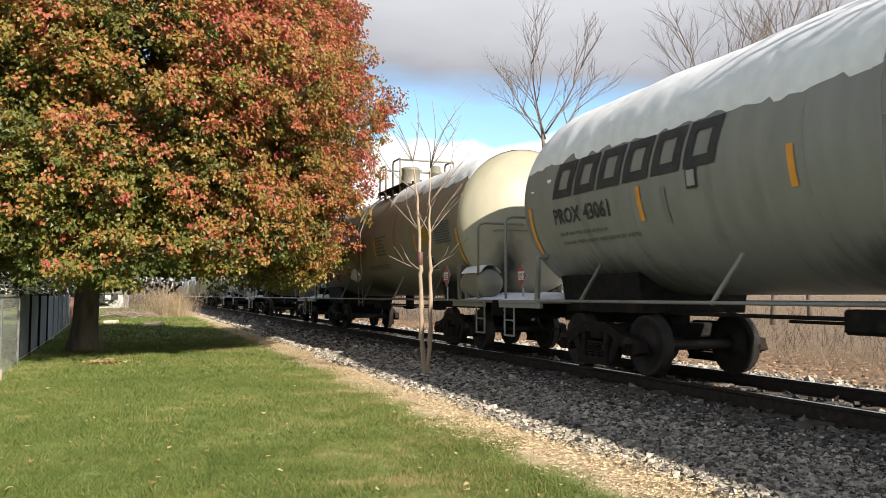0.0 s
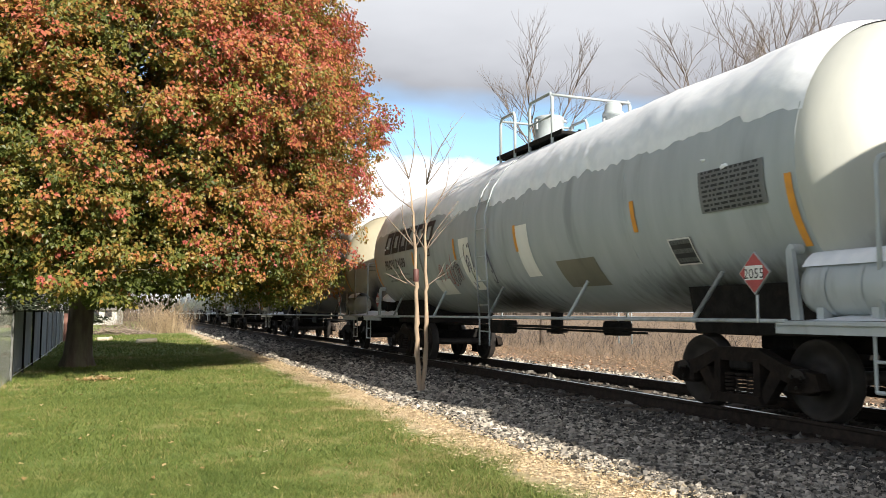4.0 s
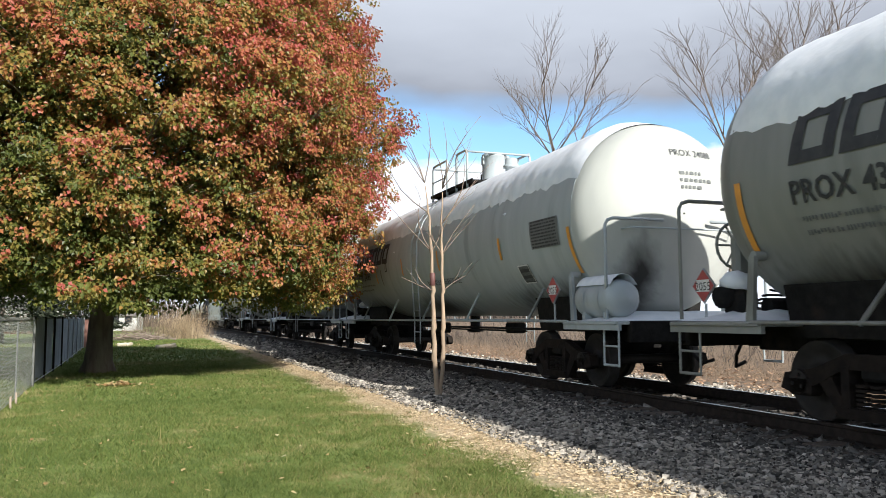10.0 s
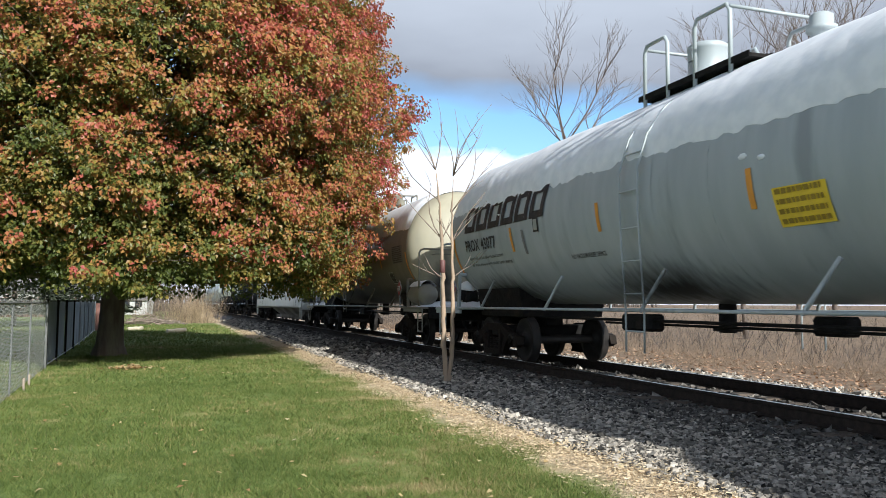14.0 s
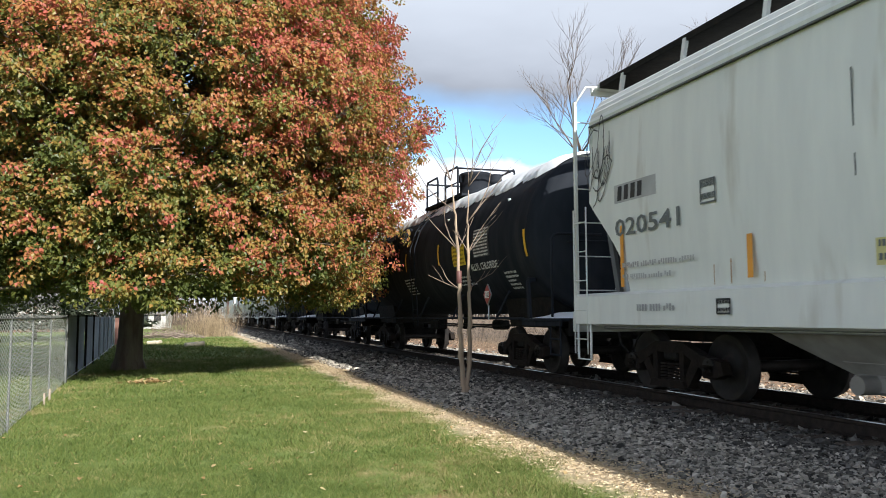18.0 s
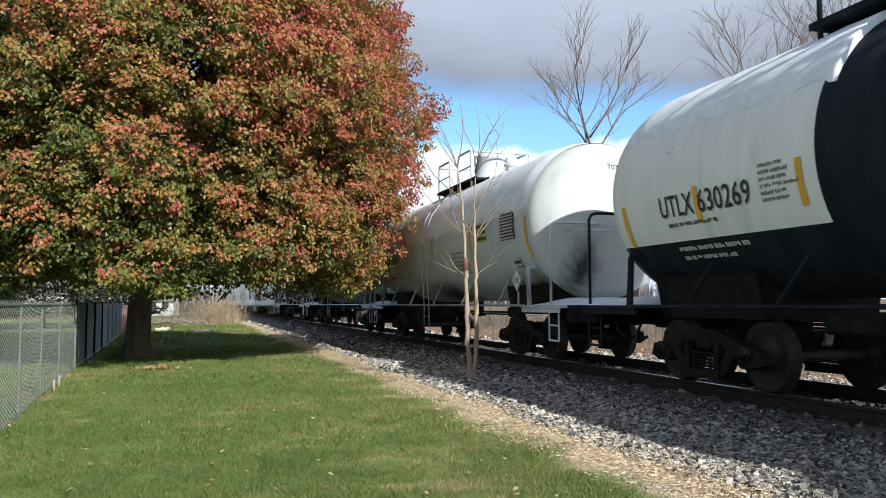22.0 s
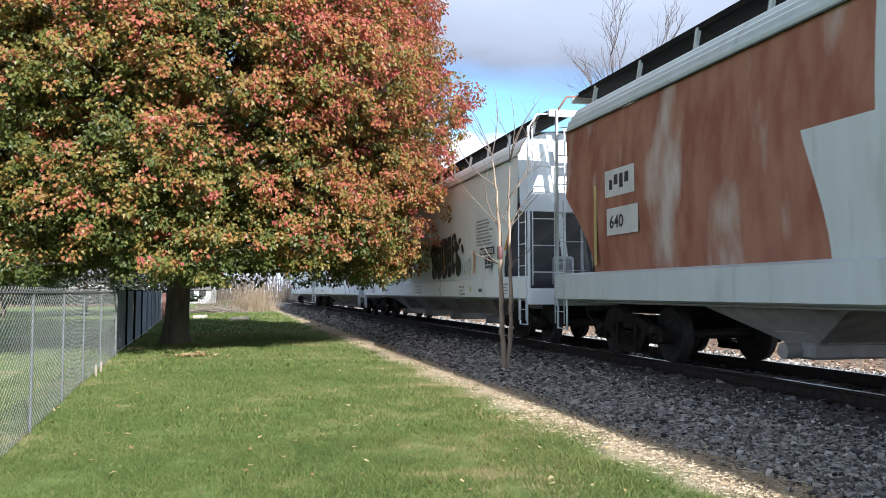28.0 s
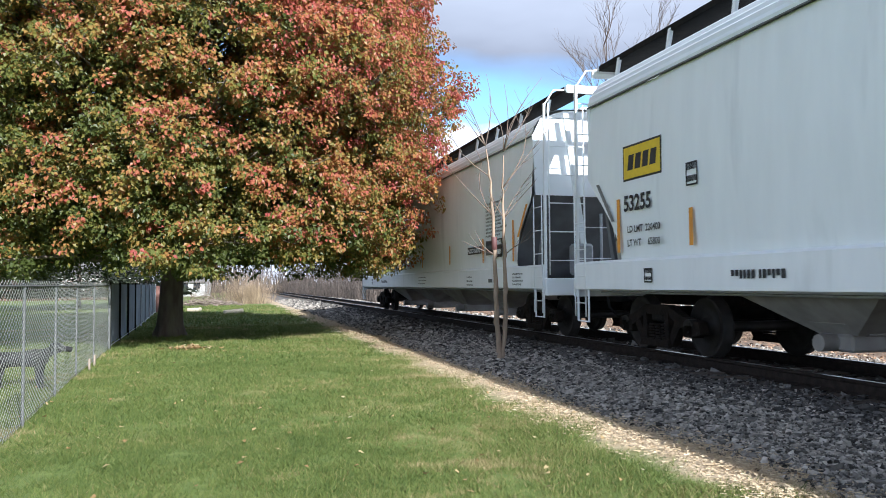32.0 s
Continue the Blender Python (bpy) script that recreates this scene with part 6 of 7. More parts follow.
def build_train():
    L = 14.5
    tank = "tank car with snow along its top"
    tank_car(dict(rear=11.75, length=L, paint="dusty", loops=(0.86, 0.25, -0.4, -1.1), bonnet_y=0.4, bonnet=0.28, seed=1, deep=71, ragged=6, cover=1.1, low=0.6, label="pale grey " + tank, head="PROX 43061", marks=standard_marks("43061", 200, small=False, nu=0.86)))
    tank_car(dict(rear=29.33, length=L, paint="beige", loops=(0.8, 0.2, -0.5, -1.2), bonnet_y=0.3, bonnet=0.28, seed=2, deep=54, ragged=9, cover=0.8, flip=True, label="beige " + tank, head="PROX 43072", marks=standard_marks("43072", 210, "worn", extra=snow_ball, nu=0.76, sign_at=12.26), clear=((-1.7, 7.4),)))
    tank_car(dict(rear=46.75, length=L, paint="beige", loops=(1.35, 0.6, 0.0, -0.63), bonnet_y=-0.68, bonnet=0.28, seed=3, deep=42, ragged=10, cover=0.6, flip=True, label="beige " + tank, marks=standard_marks("", 220, "yellow", vacuum=False)))
    tank_car(dict(rear=64.47, length=L, paint="cool", loops=(0.88, 0.25, -0.35, -1.2), bonnet_y=0.35, bonnet=0.28, seed=4, ladder_y=0.1, deep=71, ragged=8, low=0.9, flip=True, label="patched blue-grey " + tank + " and graffiti", head="PROX 24109", marks=standard_marks("24109", 230, small=False, vacuum=False, extra=patches, nu=0.92)))
    tank_car(dict(rear=82.2, length=L, paint="beige", loops=(1.45, 0.42, -0.28, -0.92), bonnet_y=-0.77, bonnet=0.28, seed=5, deep=67, ragged=11, flip=True, label="beige " + tank, head="PROX 24074", marks=standard_marks("24074", 240, "yellow")))
    tank_car(dict(rear=99.85, length=14.8, paint="beige", loops=(1.2, 0.12, -0.53, -1.17), bonnet_y=-0.88, bonnet=0.28, seed=6, deep=71, ragged=12, label="beige " + tank, head="PROX 24103", marks=standard_marks("24103", 250, "yellow", nu=0.95)))
    tank_car(dict(rear=117.15, length=L, paint="dusty", loops=(1.65, 0.76, 0.15, -0.32), bonnet_y=-0.33, bonnet=0.28, seed=7, ladder_y=0.1, deep=73, ragged=5, flip=True, label="pale grey " + tank, head="PROX 43092", marks=standard_marks("43092", 260, small=False, vacuum=False, nu=0.84, mids=(5.3, 7.85), late=10.55, back=0.5)))
    tank_car(dict(rear=135.2, length=L, paint="cool", loops=(1.15, 0.1, -0.53, -1.22), bonnet_y=-0.95, bonnet=0.28, seed=8, deep=68, ragged=6, low=0.95, flip=True, label="blue-grey " + tank, head="PROX 24088", marks=standard_marks("24088", 270, small=False, nu=0.85)))
    tank_car(dict(rear=152.92, length=14.8, paint="cool", loops=(1.15, 0.55, -0.07, -0.78), bonnet_y=0.77, bonnet=0.28, seed=9, deep=72, ragged=4, low=0.95, front="", label="pale grey " + tank, head="PROX 43089", marks=standard_marks("43089", 280, small=False, nu=0.85)))
    tank_car(dict(rear=170.44, length=L, paint="cool", loops=(0.86, 0.3, -0.31, -1.02), bonnet_y=0.44, bonnet=0.28, seed=10, ladder_y=0.1, deep=74, ragged=6, low=0.95, front="", label="blue-grey " + tank, head="PROX 43077", marks=standard_marks("43077", 290, "yellow", small=False, nu=0.76, mids=(6.15, 9.35), vacuum_at=(5.1, 1.05), sign_at=9.7)))
    tank_car(dict(rear=188.5, length=L, paint="beige", loops=(1.2, 0.5, -0.1, -0.8), bonnet_y=-0.7, bonnet=0.28, seed=11, deep=72, ragged=6, label="beige " + tank, marks=standard_marks("", 300, vacuum=False)))
    hopper_car(dict(rear=209.38, length=19.09, mat=HOP_WHITE, sill=HOP_WHITE, bins=4, label="weathered white covered hopper car with graffiti scrawls", marks=old_hopper_marks))
    tank_car(dict(rear=225.46, length=14.14, paint="black", gear="black", rails="black", dome="black", seed=12, deep=42, ragged=12, cover=1.2, top_y=-0.05, bonnet_y=-0.35, front="", label="glossy black tank car with yellow strips and snow", head="OCAX 230114", marks=black_marks))
    tank_car(dict(rear=239.82, length=12.15, paint="white", lower="black", band="black", gear="black", rails="black", dome="black", seed=13, deep=60, ragged=6, cover=0.5, clear=((-2.32, 1.08),), front="", band_half=1.7, band_y=-0.62, ladder_y=-0.6, label="white tank car with a black band and black underside", head="TCIX 6058", marks=caustic_marks("6058", ("SODIUM", "HYDROXIDE", "SOLUTION"), 90, "1824")))
    tank_car(dict(rear=252.35, length=9.65, paint="white", lower="black", band="black", gear="black", rails="black", dome="black", seed=14, deep=62, ragged=6, cover=0.6, clear=((-1.55, 0.75),), front="", band_y=-0.3, band_half=1.25, ladder_y=-0.3, label="white tank car with a wide black band and black underside", head="UTLX 630269", marks=caustic_marks("630269", ("SODIUM", "HYDROXIDE", "SOLUTION"), 95, "1824")))
    tank_car(dict(rear=267.96, length=12.32, paint="frost", seed=15, deep=84, ragged=12, cover=0.5, low=1.0, flip=True, bright=True, front="", ladder_y=0.5, label="dull white tank car with frost and yellow strips", head="70366", marks=dow_marks))
    tank_car(dict(rear=285.3, length=14.76, paint="cool", bonnet_y=-0.4, bonnet=0.3, seed=16, deep=50, ragged=6, cover=0.5, low=0.95, bright=True, front="", flip=True, label="blue-grey tank car with a thin cap of snow", head="PROX 40384", marks=standard_marks("40384", 310, small=False, extra=repainted, nu=0.5, strips=(3.3, 3.42))))
    tank_car(dict(rear=300.5, length=11.92, paint="frost", band="maroon", band_half=1.34, band_y=0.05, ladder_y=0.02, loops=(1.0, 0.5, -0.2, -1.15), bonnet=0.5, rails="maroon", dome="maroon", seed=17, deep=80, ragged=7, cover=0.5, clear=((-1.4, 1.8),), flip=True, bright=True, front="", label="white tank car with a wide maroon band", head="GATX 210747", marks=acid_marks))
    hopper_car(dict(rear=321.8, length=19.3, mat=HOP_RUST, front_mat=HOP_GREEN, split=2.5, sill=HOP_GREEN, bins=3, rusty=True, label="grey-green covered hopper car with one rusted brown end", marks=rust_hopper_marks))
    hopper_car(dict(rear=343.25, length=20.2, mat=HOP_GREY, sill=HOP_SILL, label="pale grey covered hopper car with fat black graffiti", marks=granule_marks("53288", 320, graffiti=True)))
    hopper_car(dict(rear=364.7, length=20.35, mat=HOP_GREY, sill=HOP_SILL, label="pale grey covered hopper car with a yellow panel", marks=granule_marks("53255", 330)))
    hopper_car(dict(rear=386.2, length=20.3, mat=HOP_GREY, sill=HOP_SILL, label="pale grey covered hopper car at the train's end", marks=granule_marks("", 340)))


# ---- the garden side ----


def patch_noise(x, y, size, seed):
    """Smooth random field over the plan, about -1 to 1, with patches of that size in metres."""
    grid = np.random.default_rng(seed).uniform(-1, 1, (257, 257))
    u, w = np.mod(x / size, 256), np.mod(y / size, 256)
    i, j = u.astype(int), w.astype(int)
    a, b = u - i, w - j
    a, b = a * a * (3 - 2 * a), b * b * (3 - 2 * b)
    return (grid[i, j] * (1 - a) + grid[i + 1, j] * a) * (1 - b) + (grid[i, j + 1] * (1 - a) + grid[i + 1, j + 1] * a) * b


def build_grass():
    rng = np.random.default_rng(11)
    v, f, tone = [], [], []
    for count, y0, y1, h, w in ((280000, 3.4, 8.5, 0.025, 0.0042), (150000, 8.5, 16, 0.03, 0.0065), (70000, 16, 30, 0.04, 0.011), (20000, 30, 58, 0.05, 0.03)):
        y = rng.uniform(y0, y1, count)
        x = rng.uniform(-3.6 - (y - 3) * 0.05, 3.3, count)
        keep = x < 2.82 + 0.22 * np.sin(y * 1.7) + 0.15 * np.sin(y * 4.3) + rng.normal(0, 0.15, count)
        x, y = x[keep], y[keep]
        k = len(x)
        a, l = rng.uniform(0, 6.28, k), rng.normal(0, 0.8, (2, k))
        tuft = 0.8 * patch_noise(x, y, 0.09, 71) + 0.7 * patch_noise(x, y, 0.3, 72)
        hh = h * rng.lognormal(0, 0.4, k) * (1 + 0.42 * tuft)
        dx, dy = np.cos(a) * w, np.sin(a) * w
        z = ground_height(x, y) - 0.004
        p = np.stack([np.stack([x - dx, y - dy, z], -1), np.stack([x + dx, y + dy, z], -1), np.stack([x + l[0] * hh, y + l[1] * hh, z + hh], -1)], 1)
        v.append(p)
        dry = 0.8 * patch_noise(x, y, 1.5, 73) + 0.6 * patch_noise(x * 0.6, y, 0.5, 74) + 0.45 * patch_noise(x, y, 0.13, 75)
        tone.append(0.3 + 0.17 * rng.normal(0, 1, k) + 0.5 * np.clip(dry - 0.45, 0, 1) + 0.14 * np.clip((x - 0.8) / 2.2, 0, 1) + 0.13 * dry)
    v = np.concatenate(v)
    f = np.arange(len(v) * 3).reshape(-1, 3)
    m = leaf_paint("grass_blades", ((0.0, (0.07, 0.112, 0.022)), (0.3, (0.125, 0.17, 0.034)), (0.5, (0.185, 0.215, 0.055)), (0.7, (0.3, 0.25, 0.11)), (1.0, (0.46, 0.36, 0.2))), 0.7, 0.3, ripe=True)
    me = cloud_mesh("grass", v.reshape(-1, 3), f, m)
    me.attributes.new("ripe", "FLOAT", "POINT").data.foreach_set("value", np.repeat(np.clip(np.concatenate(tone), 0, 1), 3).astype(np.float32))
    tagged(new("grass", me), "short mown green grass with dry patches", "grass", kind="stuff")
    # the strip of dead straw along the ballast
    k = 42000
    y = 3.2 + 42 * rng.random(k) ** 1.8
    x = 3.2 + rng.normal(0, 0.22, k) + 0.1 * np.sin(y * 1.3)
    a, l = rng.uniform(0, 6.28, k), rng.uniform(0.015, 0.05, k)
    w = 0.0009 + 0.0003 * (y - 3)
    z = ground_height(x, y) + rng.uniform(0.002, 0.03, k)
    dx, dy = np.cos(a) * l, np.sin(a) * l
    p = np.stack([np.stack([x, y, z], -1), np.stack([x + dx, y + dy, z + rng.uniform(-0.01, 0.02, k)], -1), np.stack([x + dx - dy / l * w * 2, y + dy + dx / l * w * 2, z + 0.004], -1), np.stack([x - dy / l * w * 2, y + dx / l * w * 2, z + 0.004], -1)], 1)
    m = paint("dead_straw", (0.5, 0.39, 0.25), (0.62, 0.51, 0.35), 6, 0.9, island=0.25, trans=0.15)
    tagged(new("straw", cloud_mesh("straw", p.reshape(-1, 3), np.arange(4 * k).reshape(-1, 4), m)), "dead tan straw lying along the lawn's edge", "straw", kind="stuff")
    # fallen leaves
    k = 300
    y = 3.5 + 26 * rng.random(k) ** 1.3
    x = rng.uniform(-3.4, 3.4, k)
    a, s = rng.uniform(0, 6.28, k), rng.uniform(0.014, 0.034, k)
    c = np.stack([x, y, ground_height(x, y) + 0.04], -1)
    q = []
    for j in range(4):
        q.append(c + np.stack([np.cos(a + j * 1.57) * s, np.sin(a + j * 1.57) * s, rng.uniform(-0.012, 0.02, k)], -1))
    m = leaf_paint("fallen_leaf", ((0, (0.26, 0.14, 0.06)), (0.5, (0.4, 0.27, 0.12)), (0.8, (0.46, 0.38, 0.2)), (1, (0.5, 0.46, 0.34))), 0.7, 0.2, 3, 0.2)
    tagged(new("fallen_leaves", cloud_mesh("fallen_leaves", np.stack(q, 1).reshape(-1, 3), np.arange(4 * k).reshape(-1, 4), m)), "scattered brown and yellow fallen leaves on the lawn", "leaves", kind="stuff")
    # a small heap of brown leaves before the big tree
    k = 130
    r, a = np.abs(rng.normal(0, 0.2, k)), rng.uniform(0, 6.28, k)
    c = np.stack([-1.3 + r * np.cos(a) * 1.5, 19.4 + r * np.sin(a), 0.03 + 0.1 * np.exp(-r * 7) * rng.random(k)], -1)
    q = [c + np.stack([np.cos(a * 5 + j * 1.57) * 0.05, np.sin(a * 5 + j * 1.57) * 0.05, rng.uniform(-0.02, 0.04, k)], -1) for j in range(4)]
    tagged(new("leaf_heap", cloud_mesh("leaf_heap", np.stack(q, 1).reshape(-1, 3), np.arange(4 * k).reshape(-1, 4), m)), "small heap of brown leaves on the lawn", "leaves", kind="stuff")


def limb(s, a, b, r0, r1, rng, bend=0.08, parts=5, n=8):
    """A bent tapering branch; returns its points."""
    a, b = Vector(a), Vector(b)
    side = Vector((rng.uniform(-1, 1), rng.uniform(-1, 1), rng.uniform(-0.6, 0.6))) * (b - a).length * bend
    pts = [a.lerp(b, k / parts) + side * math.sin(math.pi * k / parts) for k in range(parts + 1)]
    s.loft(pts, [r0 + (r1 - r0) * k / parts for k in range(parts + 1)], n)
    return pts


MAPLE = Vector((-2.1, 24.5, 0))


def crown_radius(z):
    return float(np.interp(z, [1.6, 2.2, 3.2, 5, 7, 8.3, 9.2, 11, 12.2, 13.4, 14.4], [6.6, 7.2, 7.6, 8.0, 8.05, 7.6, 7.45, 7.1, 6.2, 4.2, 0.8]))


def build_maple():
    rng = random.Random(21)
    tree = tagged(new("maple_tree"), "broad maple tree in red, orange and green autumn leaf", "tree")
    tree.location = MAPLE
    bark = paint("dark_furrowed_bark", (0.12, 0.098, 0.078), (0.19, 0.16, 0.125), 6, 0.95, 0, 1.0, 14, stretch=(1, 1, 0.25), stain=(0.2, 0.19, 0.13), stain_scale=1.4, stain_at=0.56)
    s = Shape()
    rings = [(0.0, 0.45), (0.12, 0.41), (0.35, 0.375), (0.9, 0.335), (1.6, 0.32), (2.3, 0.33), (3.0, 0.3), (5, 0.24), (8, 0.15), (11, 0.07)]
    n = 18
    v = []
    for z, r in rings:
        for k in range(n):
            a = 2 * math.pi * k / n
            q = r * (1 + 0.07 * math.sin(a * 3 + z) + (0.16 * math.sin(a * 5) if z < 0.3 else 0.03 * math.sin(a * 7)))
            v.append((q * math.cos(a) + 0.03 * z, q * math.sin(a), z - 0.03))
    s.add(v, [(i * n + k, i * n + (k + 1) % n, (i + 1) * n + (k + 1) % n, (i + 1) * n + k) for i in range(len(rings) - 1) for k in range(n)], True)
    part("trunk", s, bark, tree)
    # boughs: layered masses of leaf, each fed by a branch, with gaps between them
    g = np.random.default_rng(23)
    boughs = []
    tries = 0
    while len(boughs) < 1100 and tries < 80000:
        tries += 1
        z = g.uniform(2.25, 13.6)
        a = g.uniform(0, 2 * math.pi)
        u = 1 - 0.52 * g.random() ** 1.7
        lump = noise.noise(Vector((math.cos(a) * 1.9, math.sin(a) * 1.9, z * 0.4)))
        r = crown_radius(z) * u * (1 + 0.12 * lump) - 0.55
        p = Vector((r * math.cos(a), r * math.sin(a), z))
        if p.y > 2.2 and g.random() < 0.55:
            continue
        if p.y > 3.8 - 0.5 * max(0.0, z - 3):
            continue
        near = 0.6 if len(boughs) < 620 else 0.42
        if any((p.x - q.x) ** 2 + (p.y - q.y) ** 2 + 2.6 * (p.z - q.z) ** 2 < (near * w * 1.35) ** 2 for q, w, _ in boughs):
            continue
        boughs.append((p, g.uniform(0.52, 0.92), u))
    for k in range(4):
        boughs.append((Vector((7.75 + 0.2 * k, -1.9 + 0.1 * k, 6.4 + 0.36 * k)), 0.42, 1.1))
    boughs.append((Vector((-3.0, -6.0, 2.0)), 0.6, 1.0))
    s = Shape()
    for k, (p, w, u) in enumerate(boughs):
        a = math.atan2(p.y, p.x)
        z0 = max(2.2, min(10.5, p.z - (0.35 + 0.25 * rng.random()) * math.hypot(p.x, p.y)))
        start = Vector((0.03 * z0, 0, z0))
        if k % 3 == 0:
            pts = limb(s, start, p, 0.1 - 0.006 * z0, 0.025, rng, 0.09, 6, 7)
        else:
            pts = limb(s, start.lerp(p, 0.4) + Vector((rng.uniform(-0.4, 0.4), rng.uniform(-0.4, 0.4), 0.2)), p, 0.04, 0.016, rng, 0.1, 4, 5)
        for _ in range(4):
            b = rng.uniform(0, 6.28)
            limb(s, p.lerp(pts[-2], rng.random()), p + Vector((math.cos(b), math.sin(b), rng.uniform(-0.25, 0.35))) * w * 0.9, 0.014, 0.005, rng, 0.12, 3, 4)
    part("limbwork", s, bark, tree)
    sprays, tone, wide = [], [], []
    for p, w, u in boughs:
        out = Vector((p.x, p.y, 0.0)).normalized()
        own = g.normal(0, 0.105)
        for _ in range(int((34 * w * w + 7) * (0.4 if p.y > 1.5 or p.z > 11.8 else 1.0))):
            d = Vector(g.normal(0, 1, 3)).normalized()
            e = g.random() ** 0.45
            q = p + Vector((d.x * w * 1.35, d.y * w * 1.35, d.z * w * 0.98)) * e
            q.z -= 0.1 * (q - p).xy.length_squared / w
            sprays.append(tuple(q))
            face = d.dot(out) * 0.55 + d.z * 0.65
            tone.append(0.295 + own + 0.32 * face * e + 0.3 * (u - 0.75) + 0.022 * p.x + 0.022 * (p.z - 5.5) + g.normal(0, 0.13))
            wide.append(g.uniform(0.14, 0.3))
    for k in range(300):
        z, a = g.uniform(1.9, 11.5), g.uniform(-math.pi, 0.2)
        r = crown_radius(z) + g.uniform(-0.2, 0.45) * (0.4 + abs(math.sin(a * 9 + z * 2)))
        sprays.append((r * math.cos(a), min(4.0, r * math.sin(a)), z + g.uniform(0, 0.4)))
        tone.append(0.62 + g.normal(0, 0.15))
        wide.append(0.2)
    cen, tone, wide = np.array(sprays), np.array(tone), np.array(wide)
    per = 30
    k = len(cen) * per
    off = g.normal(0, 1, (len(cen), per, 3))
    off /= np.linalg.norm(off, axis=-1, keepdims=True)
    off *= (g.random((len(cen), per, 1)) ** 0.45) * np.array([1.0, 1.0, 0.75]) * wide[:, None, None]
    c = (cen[:, None] + off).reshape(-1, 3)
    c[:, 2] = np.maximum(c[:, 2], 1.6 + 0.25 * g.random(k))
    out = np.repeat(cen - [0, 0, 5.0], per, 0) * [1, 1, 0.6]
    out /= np.linalg.norm(out, axis=-1, keepdims=True)
    nor = out * 0.8 + np.array([0, 0, 0.6]) + g.normal(0, 0.6, (k, 3))
    nor /= np.linalg.norm(nor, axis=-1, keepdims=True)
    way = np.array([0, 0, -0.7]) + off.reshape(-1, 3) / np.repeat(wide, per)[:, None] * 0.8 + g.normal(0, 0.45, (k, 3))
    way -= nor * (way * nor).sum(-1, keepdims=True)
    way /= np.linalg.norm(way, axis=-1, keepdims=True)
    side = np.cross(way, nor)
    l = g.uniform(0.06, 0.094, (k, 1))
    w = l * g.uniform(0.42, 0.58, (k, 1))
    verts = np.stack([c, c + way * l * 0.5 + side * w + nor * l * 0.18, c + way * l * 1.25 - nor * l * 0.15, c + way * l * 0.5 - side * w + nor * l * 0.18], 1)
    leaf = leaf_paint("autumn_maple_leaf", ((0.0, (0.075, 0.098, 0.022)), (0.24, (0.145, 0.165, 0.036)), (0.42, (0.265, 0.22, 0.048)), (0.55, (0.38, 0.22, 0.062)), (0.69, (0.44, 0.165, 0.072)), (0.84, (0.45, 0.13, 0.088)), (1.0, (0.42, 0.1, 0.085))), 0.45, 0.45, ripe=True)
    me = cloud_mesh("crown", verts.reshape(-1, 3), np.arange(4 * k).reshape(-1, 4), leaf)
    ripe = np.clip(np.repeat(tone, per) + g.normal(0, 0.12, k), 0, 1)
    me.attributes.new("ripe", "FLOAT", "POINT").data.foreach_set("value", np.repeat(ripe, 4).astype(np.float32))
    part("crown", me, None, tree, "dense autumn crown, green within and red at its tips")


